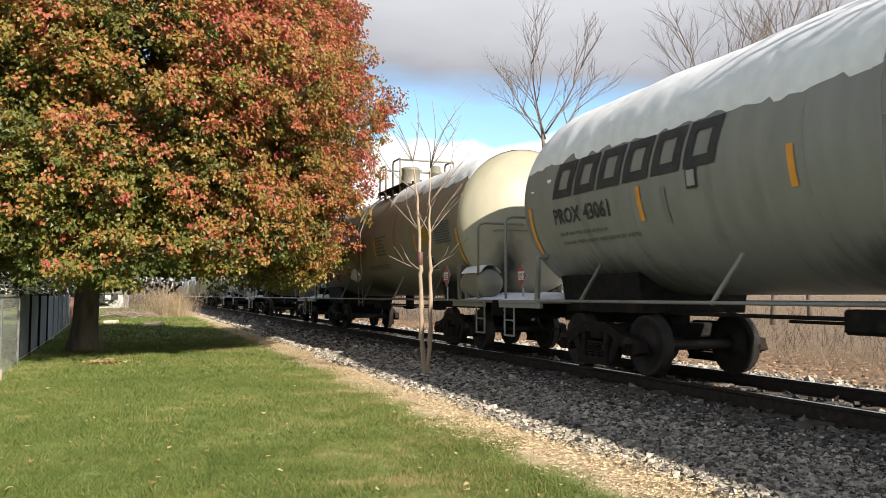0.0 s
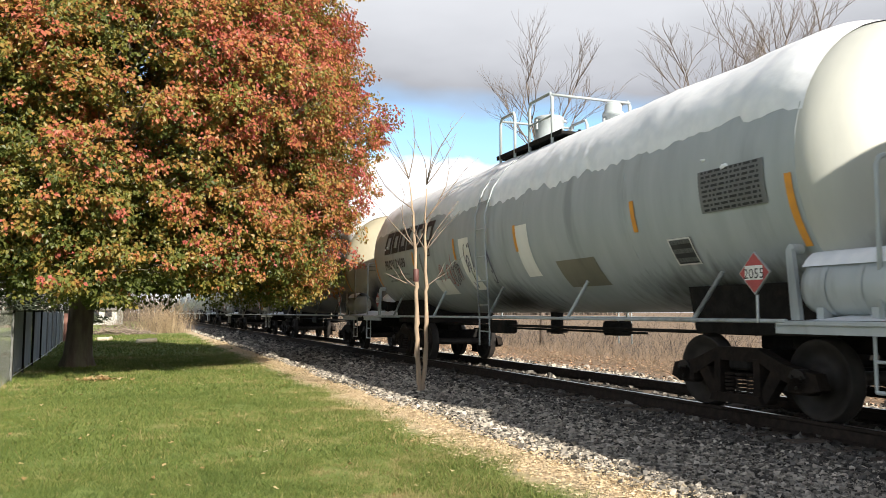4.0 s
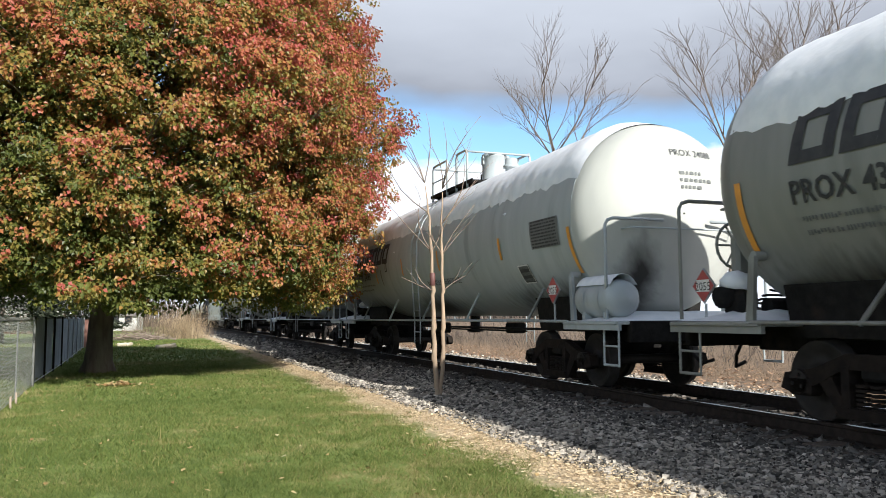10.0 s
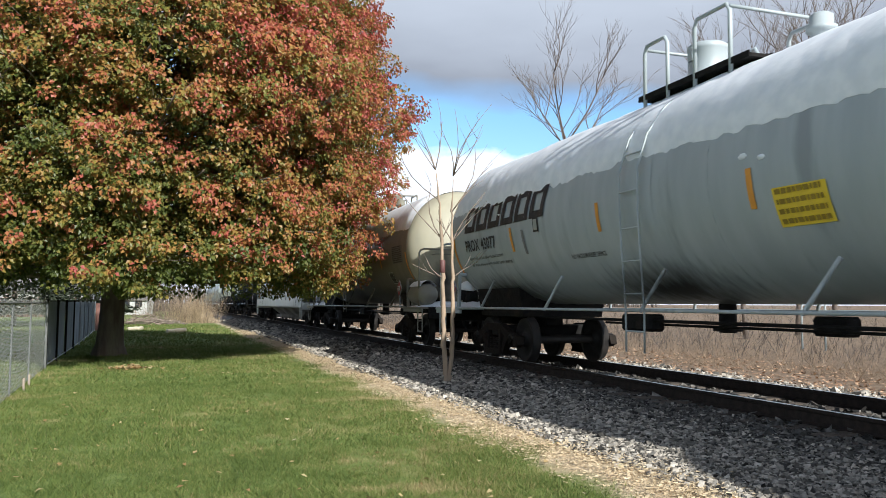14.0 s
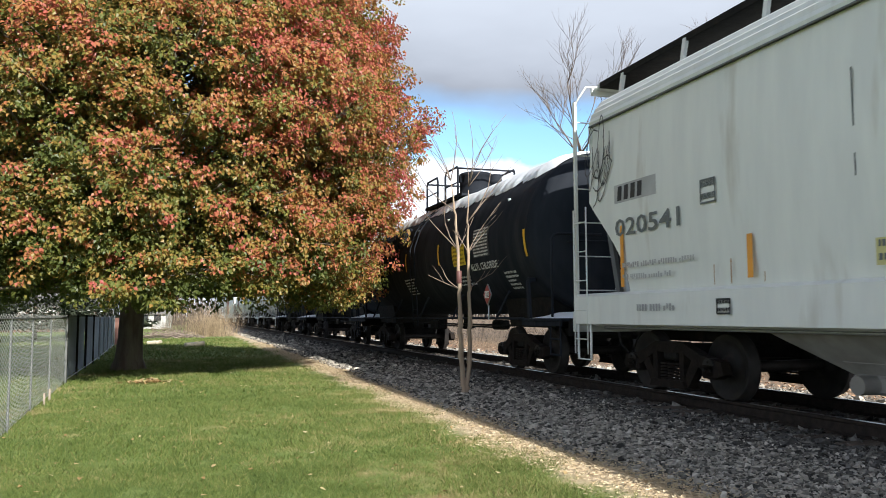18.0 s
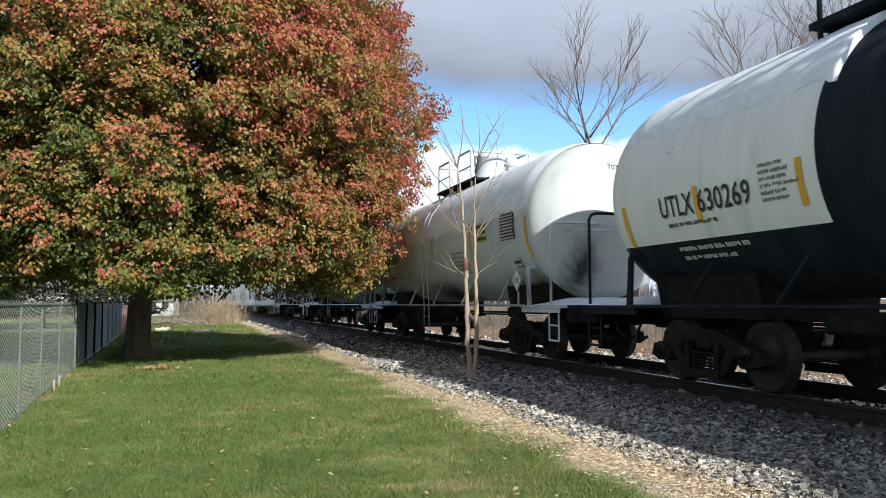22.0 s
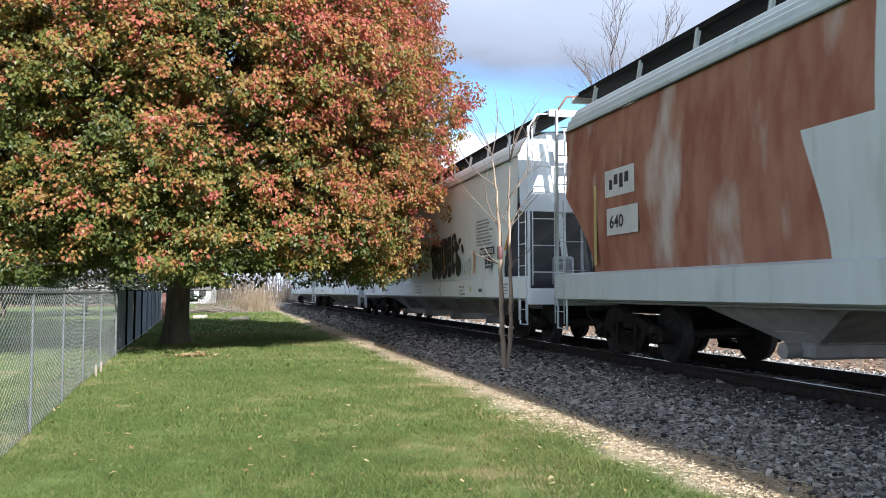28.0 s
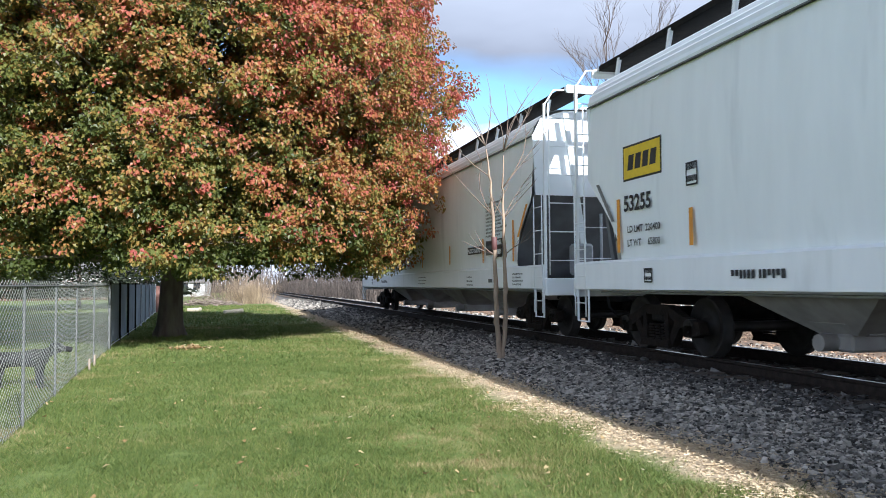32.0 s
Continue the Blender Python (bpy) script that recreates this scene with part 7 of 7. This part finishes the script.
def build_sapling():
    rng = random.Random(5)
    tree = tagged(new("sapling"), "bare two-stemmed young tree at the ballast's foot", "tree")
    tree.location = (4.15, 13.58, 0.06)
    bark = paint("tan_sapling_bark", (0.36, 0.27, 0.19), (0.24, 0.18, 0.13), 7, 0.85, 0, 0.4, 40, stretch=(1, 1, 0.4), stain=(0.16, 0.11, 0.08), stain_scale=3.5)
    twig = paint("grey_brown_twig", (0.22, 0.17, 0.13), (0.16, 0.12, 0.1), 9, 0.85)
    a = [(-0.03, 0, 0.2), (-0.08, 0, 0.7), (-0.09, 0, 1.25), (-0.1, 0, 1.9), (-0.12, 0.02, 2.6), (-0.17, 0.03, 3.3), (-0.24, 0.05, 3.85)]
    b = [(0.03, 0, 0.2), (0.07, -0.02, 0.6), (0.08, -0.02, 1.25), (0.085, 0, 1.9), (0.07, 0, 2.55), (0.06, 0, 3.1), (0.08, 0, 3.75)]
    for pts, r in ((a, 0.046), (b, 0.041)):
        pts = [(pts[0][0] * 0.7, 0, -0.06)] + pts
        way, rad = [], []
        for k in range(len(pts) - 1):
            p, q = Vector(pts[k]), Vector(pts[k + 1])
            for u in (0.0, 0.45, 0.9):
                way.append(p.lerp(q, u) + Vector((0.012 * math.sin(5 * k + 9 * u), 0, 0)))
                f = (k + u) / 7
                rad.append(r * (1 - f * f * 0.85) * (1.22 if u == 0 and k > 1 else 1.0) * (1.5 if k == 0 and u < 0.1 else 1.0))
        part("stem", Shape().loft(way, rad, 10), bark, tree)
    t = Shape()
    def fork(p, n, reach, lean):
        for k in range(n):
            x = lean + rng.uniform(-0.55, 0.55)
            e = Vector(p) + Vector((x, rng.uniform(-0.4, 0.4), 1.0)).normalized() * reach * rng.uniform(0.6, 1.2)
            pts = limb(t, p, e, 0.011, 0.003, rng, 0.1, 4, 5)
            for q in pts[1:4]:
                if rng.random() < 0.35:
                    limb(t, q, q + Vector((rng.uniform(-0.4, 0.4), rng.uniform(-0.3, 0.3), rng.uniform(0.2, 0.5))), 0.005, 0.002, rng, 0.1, 2, 4)
    fork(a[-1], 4, 1.3, -0.05)
    fork(b[-1], 5, 1.25, 0.05)
    for p, dx, dz in ((a[3], -0.55, 0.25), (a[3], -0.3, 0.35), (a[4], -0.65, 0.75), (a[4], 0.3, 0.6), (b[3], 0.5, 0.3), (b[4], 0.65, 0.95), (b[4], 0.55, 0.6), (b[5], 0.85, 1.0), (a[5], -0.7, 0.9), (b[4], -0.3, 0.4), (a[4], -0.2, 0.95), (b[5], 0.5, 1.3)):
        e = Vector(p) + Vector((dx, rng.uniform(-0.3, 0.3), dz))
        pts = limb(t, p, e, 0.012, 0.004, rng, 0.12, 4, 5)
        for q in pts[1:]:
            if rng.random() < 0.6:
                limb(t, q, q + Vector((dx * 0.4, rng.uniform(-0.2, 0.2), 0.3)), 0.006, 0.002, rng, 0.1, 2, 4)
    part("crown", t, twig, tree)
    part("trunk_band", Shape().turned([(0.045, 0), (0.05, 0.005), (0.05, 0.22), (0.045, 0.225)], (-0.11, 0.0, 2.0), (0, 0, 1), 12), paint("dark_red_band", (0.12, 0.05, 0.045)), tree, "dark red band tied round a stem")


def fence_x(y):
    return float(np.interp(y, [0, 8.4, 14, 19.8, 30, 50], [-2.2, -2.53, -2.86, -3.1, -3.42, -4.29]))


def build_fence():
    fence = tagged(new("chain_link_fence"), "galvanised chain-link fence between lawn and neighbouring garden", "fence")
    tall = 1.5
    ends = (2.2, 19.8)
    for y in (2.2, 4.6, 7.0, 9.4, 11.8, 14.2, 16.7, 19.8):
        r = 0.028 if y in (19.8, 2.2) else 0.016
        s = Shape().tube((fence_x(y), y, -0.05), (fence_x(y), y, tall - 0.02), r, 10)
        part("post", s, FENCE_STEEL, fence)
    ys = np.linspace(ends[0], ends[1], 9)
    part("top_rail", Shape().pipe([(fence_x(y), y, tall - 0.03) for y in ys], 0.012, 8), FENCE_STEEL, fence)
    part("tension_wire", Shape().pipe([(fence_x(y), y, 0.06) for y in ys], 0.004, 4), FENCE_STEEL, fence)
    # woven wire: straight diagonals of both leans, bent with the line of the posts
    v, f = [], []
    r = 0.0018
    pitch = 0.14
    count = int((ends[1] - ends[0] + 2 * tall) / pitch)
    for lean in (1, -1):
        for k in range(count):
            y0 = ends[0] + k * pitch if lean < 0 else ends[0] - 2 * tall + k * pitch
            pts = []
            for z in np.linspace(0.03, tall + 0.03, 7):
                y = y0 + 2 * lean * z
                pts.append((y, z))
            for (ya, za), (yb, zb) in zip(pts[:-1], pts[1:]):
                if not (ends[0] <= ya <= ends[1] and ends[0] <= yb <= ends[1]):
                    continue
                xa, xb = fence_x(ya), fence_x(yb)
                i = len(v)
                rr = r
                for x, y, z in ((xa, ya, za), (xb, yb, zb)):
                    v += [(x - rr, y, z - rr), (x + rr, y, z - rr), (x, y, z + rr)]
                f += [(i, i + 1, i + 4, i + 3), (i + 1, i + 2, i + 5, i + 4), (i + 2, i, i + 3, i + 5)]
    ob = part("wire_mesh", cloud_mesh("wire_mesh", v, f, FENCE_WIRE), None, fence, "woven diamond wire mesh")
    ob["kind"] = "stuff"
    # stakes at the foot
    wood = paint("raw_stake_wood", (0.34, 0.28, 0.22), (0.25, 0.2, 0.16), 8, 0.9, 0, 0.3, 30, stretch=(3, 3, 0.5))
    for y in (15.2, 16.0):
        tagged(part("wooden_stake", Shape().box((fence_x(y) + 0.09, y, 0.09), (0.035, 0.035, 0.24), bevel=0.006), wood), "short raw wooden stake at the fence's foot", "stake", "stakes by the fence")
    # the screened run behind
    run = tagged(new("screened_fence"), "wire fence hung with dark blue-grey privacy screen", "fence")
    cloth = paint("dark_screen_cloth", (0.18, 0.2, 0.225), (0.24, 0.265, 0.29), 2.5, 0.85, 0, 0.3, 60, stretch=(1, 1, 0.4), each=0.3, trans=0.35)
    stops = [19.9, 22.4, 25.0, 27.8, 30.8, 34, 37.5, 41, 44.5]
    for k, y in enumerate(stops):
        part("post", Shape().tube((fence_x(y), y, -0.05), (fence_x(y), y, tall + 0.05), 0.03, 8), STEEL_DARK if k < 4 else GALV, run)
    for y0, y1 in zip(stops[:-1], stops[1:]):
        n = 14
        v = []
        for i in range(n + 1):
            y = y0 + (y1 - y0) * i / n
            x = fence_x(y) - 0.03 + 0.018 * math.sin(i * 1.9 + y0)
            v += [(x, y, 0.1 + 0.03 * math.sin(i + y0)), (x, y, tall)]
        part("screen_panel", Shape().add(v, [(2 * i, 2 * i + 2, 2 * i + 3, 2 * i + 1) for i in range(n)], True), cloth, run)
        part("bottom_bar", Shape().tube((fence_x(y0), y0, 0.09), (fence_x(y1), y1, 0.09), 0.012, 6), GALV, run)
    end = paint("red_brown_board", (0.2, 0.1, 0.075), (0.15, 0.075, 0.06), 5, 0.9)
    tagged(part("wooden_post", Shape().box((fence_x(46) + 0.1, 46, 0.72), (0.3, 0.3, 1.45), bevel=0.03), end), "red-brown wooden post at the fence's end", "post")


def build_dog():
    dog = tagged(new("dog"), "black dog standing on the grass behind the wire fence", "dog")
    fur = paint("black_fur", (0.012, 0.012, 0.013), (0.03, 0.029, 0.028), 20, 0.7, 0, 0.5, 90)
    s = Shape()
    s.turned([(0.0, -0.42), (0.09, -0.4), (0.14, -0.3), (0.125, -0.12), (0.13, 0.05), (0.16, 0.22), (0.15, 0.33), (0.1, 0.42), (0.0, 0.46)], (0, 0, 0.5), (1, 0, 0.04), 16)
    s.tube((0.34, 0, 0.54), (0.54, 0, 0.66), 0.1, 12, 0.075)
    part("body", s, fur, dog)
    h = Shape().turned([(0.0, -0.11), (0.075, -0.08), (0.095, 0.0), (0.08, 0.08), (0.05, 0.13), (0.045, 0.24), (0.03, 0.26), (0, 0.265)], (0.55, 0, 0.77), (1, 0, -0.16), 14)
    head = part("head", h, fur, dog)
    head.matrix_basis = Matrix.Translation((0, 0, -0.08))
    for y in (-0.06, 0.06):
        part("ear", Shape().add([(0.5, y - 0.03, 0.82), (0.58, y - 0.03, 0.83), (0.56, y * 2.1, 0.73), (0.5, y * 1.3, 0.8), (0.58, y * 1.3, 0.81)], [(0, 1, 2), (0, 2, 3), (1, 4, 2), (3, 2, 4), (0, 3, 4, 1)]), fur, head)
    for x, y, k in ((0.3, -0.08, 1), (0.34, 0.08, 1), (-0.34, -0.08, -1), (-0.3, 0.08, -1)):
        l = Shape().tube((x, y, 0.48), (x - 0.02 * k, y, 0.27), 0.065 if k > 0 else 0.085, 10, 0.04).tube((x - 0.02 * k, y, 0.27), (x + (0.0 if k > 0 else -0.03), y, 0.05), 0.036, 8, 0.028).box((x + 0.03 + (0 if k > 0 else -0.03), y, 0.025), (0.11, 0.07, 0.05), bevel=0.02)
        part("leg", l, fur, dog)
    part("tail", Shape().pipe([(-0.4, 0, 0.55), (-0.52, 0, 0.5), (-0.62, 0, 0.44), (-0.7, 0, 0.45)], 0.022, 8), fur, dog)
    for ob in dog.children_recursive:
        ob.data.transform(Matrix.Scale(0.85, 4))
    return dog


# ---- beyond the lawn and the track ----


def twig_mesh(name, x, y, h, rng, width, mat, lean=0.15, forks=0):
    """Slender stems, each a long sliver with side twigs."""
    P, F = [], []
    def put(base, tip, d):
        k = len(base)
        i = sum(len(q) for q in P)
        P.append(np.stack([base - d, base + d, tip], 1).reshape(-1, 3))
        F.append(i + np.arange(3 * k).reshape(-1, 3))
    k = len(x)
    z = ground_height(x, y)
    a = rng.uniform(0, 3.14, k)
    d = np.stack([np.cos(a), np.sin(a), 0 * a], -1) * width
    base = np.stack([x, y, z - 0.02], -1)
    tip = base + np.stack([rng.normal(0, lean, k) * h, rng.normal(0, lean, k) * h, h], -1)
    put(base, tip, d)
    for _ in range(forks):
        u = rng.uniform(0.2, 0.85, (k, 1))
        b = base + (tip - base) * u
        t = b + np.stack([rng.normal(0, 0.28, k) * h, rng.normal(0, 0.28, k) * h, rng.uniform(0.08, 0.38, k) * h], -1)
        put(b, t, d * 0.55)
    return cloud_mesh(name, np.concatenate(P), np.concatenate(F), mat)


def bare_tree(x, y, h, seed, fork=0.55, spread=0.5, limbs=4):
    rng = random.Random(seed)
    tree = tagged(new("bare_tree"), "leafless tree with thin upswept branches", "tree", "bare trees beyond the track")
    tree.location = (x, y, float(ground_height(x, y)))
    bark = paint("grey_bare_bark", (0.062, 0.053, 0.047), (0.045, 0.038, 0.034), 5, 0.9, 0, 0.5, 20, stretch=(1, 1, 0.3))
    s, t = Shape(), Shape()
    top = h * fork
    limb(s, (0, 0, -0.1), (rng.uniform(-0.3, 0.3), 0, top), h * 0.0075, h * 0.0045, rng, 0.03, 6, 10)
    def grow(p, way, length, r, depth):
        e = p + way * length
        pts = limb(t, p, e, r, r * 0.5, rng, 0.09, 4, 6 if depth < 2 else 4)
        if depth >= 4:
            return
        for k, q in enumerate(pts[1:]):
            for _ in range(2 if k == 3 else 1):
                w = (way + Vector((rng.uniform(-1, 1), rng.uniform(-1, 1), rng.uniform(-0.1, 0.6))) * 0.7).normalized()
                grow(q, w, length * rng.uniform(0.4, 0.68), max(0.004, r * 0.5), depth + 1)
    for k in range(limbs):
        a = k * 6.28 / limbs + rng.uniform(-0.4, 0.4)
        grow(Vector((0, 0, top * (0.86 + 0.14 * k / limbs))), Vector((spread * math.cos(a), spread * math.sin(a), 1)).normalized(), h * rng.uniform(0.16, 0.25), h * 0.0031, 1)
    part("trunk", s, bark, tree)
    part("crown", t, bark, tree)


def evergreen(x, y, h, r, seed):
    g = np.random.default_rng(seed)
    tree = tagged(new("evergreen_tree"), "dark dense evergreen tree behind the fence", "tree", "dark evergreens")
    tree.location = (x, y, 0)
    part("trunk", Shape().tube((0, 0, -0.05), (0, 0, h * 0.9), 0.16, 8, 0.03), paint("grey_bare_bark", (0.15, 0.12, 0.1)), tree)
    k = 12000
    z = 0.8 + (h - 0.8) * g.random(k) ** 1.4
    rr = r * (1 - (z - 2) / h * 0.8) * (0.35 + 0.65 * g.random(k) ** 0.6) * (1 + 0.2 * np.sin(z * 7))
    a = g.uniform(0, 6.28, k)
    c = np.stack([rr * np.cos(a), rr * np.sin(a), z], -1)
    w = np.stack([np.cos(a), np.sin(a), g.uniform(-0.6, 0.1, k)], -1) * g.uniform(0.15, 0.38, (k, 1))
    d = np.stack([-np.sin(a), np.cos(a), g.normal(0, 0.4, k)], -1) * 0.075
    v = np.stack([c - d, c + d, c + w], 1).reshape(-1, 3)
    part("crown", cloud_mesh("crown", v, np.arange(3 * k).reshape(-1, 3), paint("dark_needles", (0.018, 0.028, 0.014), (0.035, 0.042, 0.02), 4, 0.8, island=0.4)), None, tree)


def build_far():
    rng = np.random.default_rng(31)
    reed = paint("tan_reeds", (0.36, 0.27, 0.17), (0.5, 0.39, 0.26), 2, 0.9, island=0.35, trans=0.25)
    k = 1500
    x, y = rng.normal(1.25, 0.75, k), rng.normal(65, 1.6, k)
    tagged(new("dry_reeds", twig_mesh("dry_reeds", x, y, rng.uniform(0.5, 2.2, k) * (0.55 + 0.45 * np.sin(x * 2.1 + 1) ** 2 + 0.25 * rng.random(k)) + 1.2 * rng.random(k) ** 3 * np.exp(-((x - 1) / 1.5) ** 2), rng, 0.009, reed, 0.42, 3)), "tall clump of dry tan reeds at the lawn's end", "reeds", kind="stuff")
    k = 480
    shrub = paint("brown_bare_twigs", (0.13, 0.095, 0.068), (0.2, 0.15, 0.11), 2, 0.9, island=0.35)
    x, y = rng.normal(-0.8, 2.2, k), rng.normal(66, 2.5, k)
    tagged(new("bare_shrubs", twig_mesh("bare_shrubs", x, y, rng.uniform(0.7, 3.0, k), rng, 0.012, shrub, 0.35, 5)), "tangle of bare brown shrubs behind the brush pile", "shrubs", kind="stuff")
    # dead weeds along the far side of the track
    weed = paint("dead_weeds", (0.2, 0.145, 0.1), (0.34, 0.25, 0.17), 1.5, 0.9, island=0.45, trans=0.2)
    k = 16000
    y = 3 + 70 * rng.random(k) ** 1.5
    x = 12.3 + np.abs(rng.normal(0, 1.8, k)) + 0.5 * np.sin(y)
    tagged(new("dead_weeds", twig_mesh("dead_weeds", x, y, rng.uniform(0.04, 0.16, k) + 0.7 * rng.random(k) ** 9, rng, 0.006, weed, 0.95, 2)), "dead brown weeds and grass beyond the ballast", "weeds", kind="stuff")
    litter = paint("leaf_litter", (0.3, 0.16, 0.09), (0.45, 0.31, 0.2), 2, 0.9, island=0.5)
    k = 9000
    y = 3 + 60 * rng.random(k) ** 1.5
    x = rng.uniform(10.2, 14.5, k)
    a, s = rng.uniform(0, 6.28, k), rng.uniform(0.025, 0.06, k)
    c = np.stack([x, y, ground_height(x, y) + rng.uniform(0.0, 0.05, k)], -1)
    q = np.stack([c + np.stack([np.cos(a + j * 2.1) * s, np.sin(a + j * 2.1) * s, rng.uniform(-0.02, 0.03, k)], -1) for j in range(3)], 1)
    tagged(new("leaf_litter", cloud_mesh("leaf_litter", q.reshape(-1, 3), np.arange(3 * k).reshape(-1, 3), litter)), "brown leaf litter on the waste ground", "leaves", kind="stuff")
    thick = paint("brown_thicket", (0.06, 0.05, 0.042), (0.11, 0.088, 0.074), 1, 0.9, island=0.5)
    k = 6000
    y = 4 + 150 * rng.random(k) ** 1.2
    x = 14.5 + np.abs(rng.normal(0, 3.5, k)) - 0.01 * y
    tagged(new("thicket", twig_mesh("thicket", x, y, 0.4 + 1.7 * rng.random(k) ** 2, rng, 0.007, thick, 0.45, 5)), "bare brown thicket along the far side of the track", "shrubs", kind="stuff")
    k = 3000
    y = rng.uniform(60, 190, k)
    x = 10.2 + np.abs(rng.normal(0, 2.5, k))
    tagged(new("track_scrub", twig_mesh("track_scrub", x, y, rng.uniform(0.8, 3.4, k), rng, 0.03, thick, 0.2, 3)), "scrub beside the track in the distance", "shrubs", kind="stuff")
    k = 5200
    x = rng.uniform(-130, 110, k)
    y = 150 + 0.12 * np.abs(x) + rng.uniform(0, 25, k)
    tagged(new("far_woods", twig_mesh("far_woods", x, y, rng.uniform(3, 8.5, k), rng, 0.09, thick, 0.12, 5)), "bare brown woods on the horizon", "woods", kind="stuff")
    k = 2600
    x, y = rng.uniform(-70, -9, k), rng.uniform(88, 94, k)
    red = paint("red_brown_twigs", (0.14, 0.085, 0.06), (0.2, 0.13, 0.09), 1, 0.9, island=0.4)
    tagged(new("far_hedge", twig_mesh("far_hedge", x, y, rng.uniform(1.4, 2.6, k), rng, 0.06, red, 0.15, 3)), "red-brown bare hedge across the neighbouring field", "hedge", kind="stuff")
    # brush pile of cut branches
    pile = Shape()
    r = random.Random(8)
    for _ in range(170):
        c = Vector((-2.1 + r.gauss(0, 1.25), 59 + r.gauss(0, 0.5), 0))
        c.z = abs(r.gauss(0, 0.3)) * max(0.2, 1 - abs(c.x + 2.1) / 3) + 0.08
        w = Vector((r.uniform(-1, 1), r.uniform(-0.5, 0.5), r.uniform(-0.15, 0.3))) * r.uniform(0.5, 1.4)
        pile.tube(c - w / 2, c + w / 2, r.uniform(0.012, 0.045), 5, 0.01)
    tagged(part("brush_pile", pile, paint("weathered_branches", (0.26, 0.21, 0.17), (0.17, 0.13, 0.11), 4, 0.9, island=0.4)), "low heap of cut grey branches at the lawn's end", "brush pile", kind="stuff")
    pale = paint("pale_cut_wood", (0.66, 0.58, 0.45), (0.52, 0.44, 0.33), 5, 0.85)
    for x, y, l, a in ((-2.3, 46.3, 0.5, 10), (-2.0, 46.6, 0.6, 60), (-0.25, 42.6, 0.75, 25), (0.0, 42.9, 0.9, 40)):
        s = Shape().turned([(0.0, -l / 2), (0.09, -l / 2), (0.115, -l / 2 + 0.04), (0.1, 0), (0.12, l / 2 - 0.03), (0.085, l / 2), (0.0, l / 2)], (0, 0, 0), (1, 0, 0.06), 10)
        tagged(part("log", s, pale, at=pose(x, y, 0.1, 0, 0, a)), "short pale cut log lying on the grass", "log", "cut logs")
    # a far white house and shed
    for x, y, w, d, h, turn in ((-16.5, 108, 13, 7, 2.7, 6), (-5.2, 112, 5, 6, 1.9, -6)):
        ho = tagged(new("house"), "distant white house with a grey pitched roof", "house", "distant houses")
        ho.matrix_basis = pose(x, y, 0, 0, 0, turn)
        sid = paint("white_siding", (0.5, 0.5, 0.49), (0.45, 0.45, 0.44), 3, 0.7)
        part("wall", Shape().box((0, 0, h / 2), (w, d, h)).slab([(-d / 2, h), (d / 2, h), (0, h + 2)], -w / 2, w / 2, axis=0), sid, ho)
        part("roof", Shape().slab([(-d / 2 - 0.4, h - 0.1), (0, h + 2.15), (d / 2 + 0.4, h - 0.1), (d / 2 + 0.4, h + 0.05), (0, h + 2.32), (-d / 2 - 0.4, h + 0.05)], -w / 2 - 0.3, w / 2 + 0.3, axis=0), paint("grey_shingles", (0.12, 0.115, 0.11), (0.18, 0.17, 0.165), 6, 0.9), ho)
        for q in (-0.3, 0.0, 0.3):
            win = part("window", Shape().box((q * w, -d / 2 - 0.03, 1.5), (1.0, 0.08, 1.2)), sid, ho)
            part("pane", Shape().box((q * w, -d / 2 - 0.08, 1.5), (0.84, 0.03, 1.04)), paint("dark_window_glass", (0.03, 0.035, 0.04), None, 3, 0.1), win)
    for x, y, h, r, sd in ((-5.9, 60, 7.5, 2.7, 41), (-9.6, 56, 8.5, 3.4, 42), (-13.6, 53, 8, 3.4, 43), (-17.8, 50, 8.5, 3.6, 44), (-22.5, 49, 8.5, 3.8, 45)):
        evergreen(x, y, h, r, sd)
    bare_tree(16.8, 33, 14.9, 51, 0.62, 0.62, 5)
    bare_tree(20.9, 26, 14.0, 52, 0.6, 0.42)
    bare_tree(23.4, 26, 15.0, 53, 0.62, 0.42)
    bare_tree(26.4, 27, 16.4, 54, 0.63, 0.42)
    bare_tree(24, 60, 12, 55, 0.45, 0.5)


build_ground()
build_track()
build_train()
build_fence()
build_sapling()
build_maple()
build_far()
DOG = build_dog()
build_grass()
build_ballast()


def motions():
    """The train rolls by at an even pace, its wheels turn while they are near, and a dog trots up behind the fence."""
    for car, mid, wheels in CARS:
        walk(car, [(t, pose(TRACK_X, mid - SPEED * t, RAIL_Z)) for t in (0, 8, 16, 24, 32)])
        for wheel, at, k in wheels:
            t0, t1 = max(0.0, (mid + at - 34) / SPEED), min(32.0, (mid + at - 2) / SPEED)
            turn = lambda t: pose(0, k, 0.42, 0, 0, 0) @ Matrix.Rotation(SPEED * t / 0.42, 4, "X")
            first, last = frame(t0), frame(t1)
            if last <= first:
                continue
            rows = [((n - 1) / FPS, turn((n - first) / FPS)) for n in range(first, last + 1)]
            if rows[0][0] > 0.02:
                rows.insert(0, (0, rows[0][1]))
            if rows[-1][0] < 31.98:
                rows.append((32, rows[-1][1]))
            walk(wheel, rows)
    walk(DOG, [(t, pose(x, y, 0, 0, 0, a)) for t, x, y, a in ((0, -9.5, 6.0, 40), (26.3, -9.5, 6.0, 40), (27.4, -6.6, 9.2, 45), (28.2, -4.2, 12.4, 20), (28.6, -3.7, 12.9, -30), (29.2, -3.45, 12.95, -8), (29.8, -3.4, 12.9, 3), (32, -3.4, 12.9, 3))])


motions()
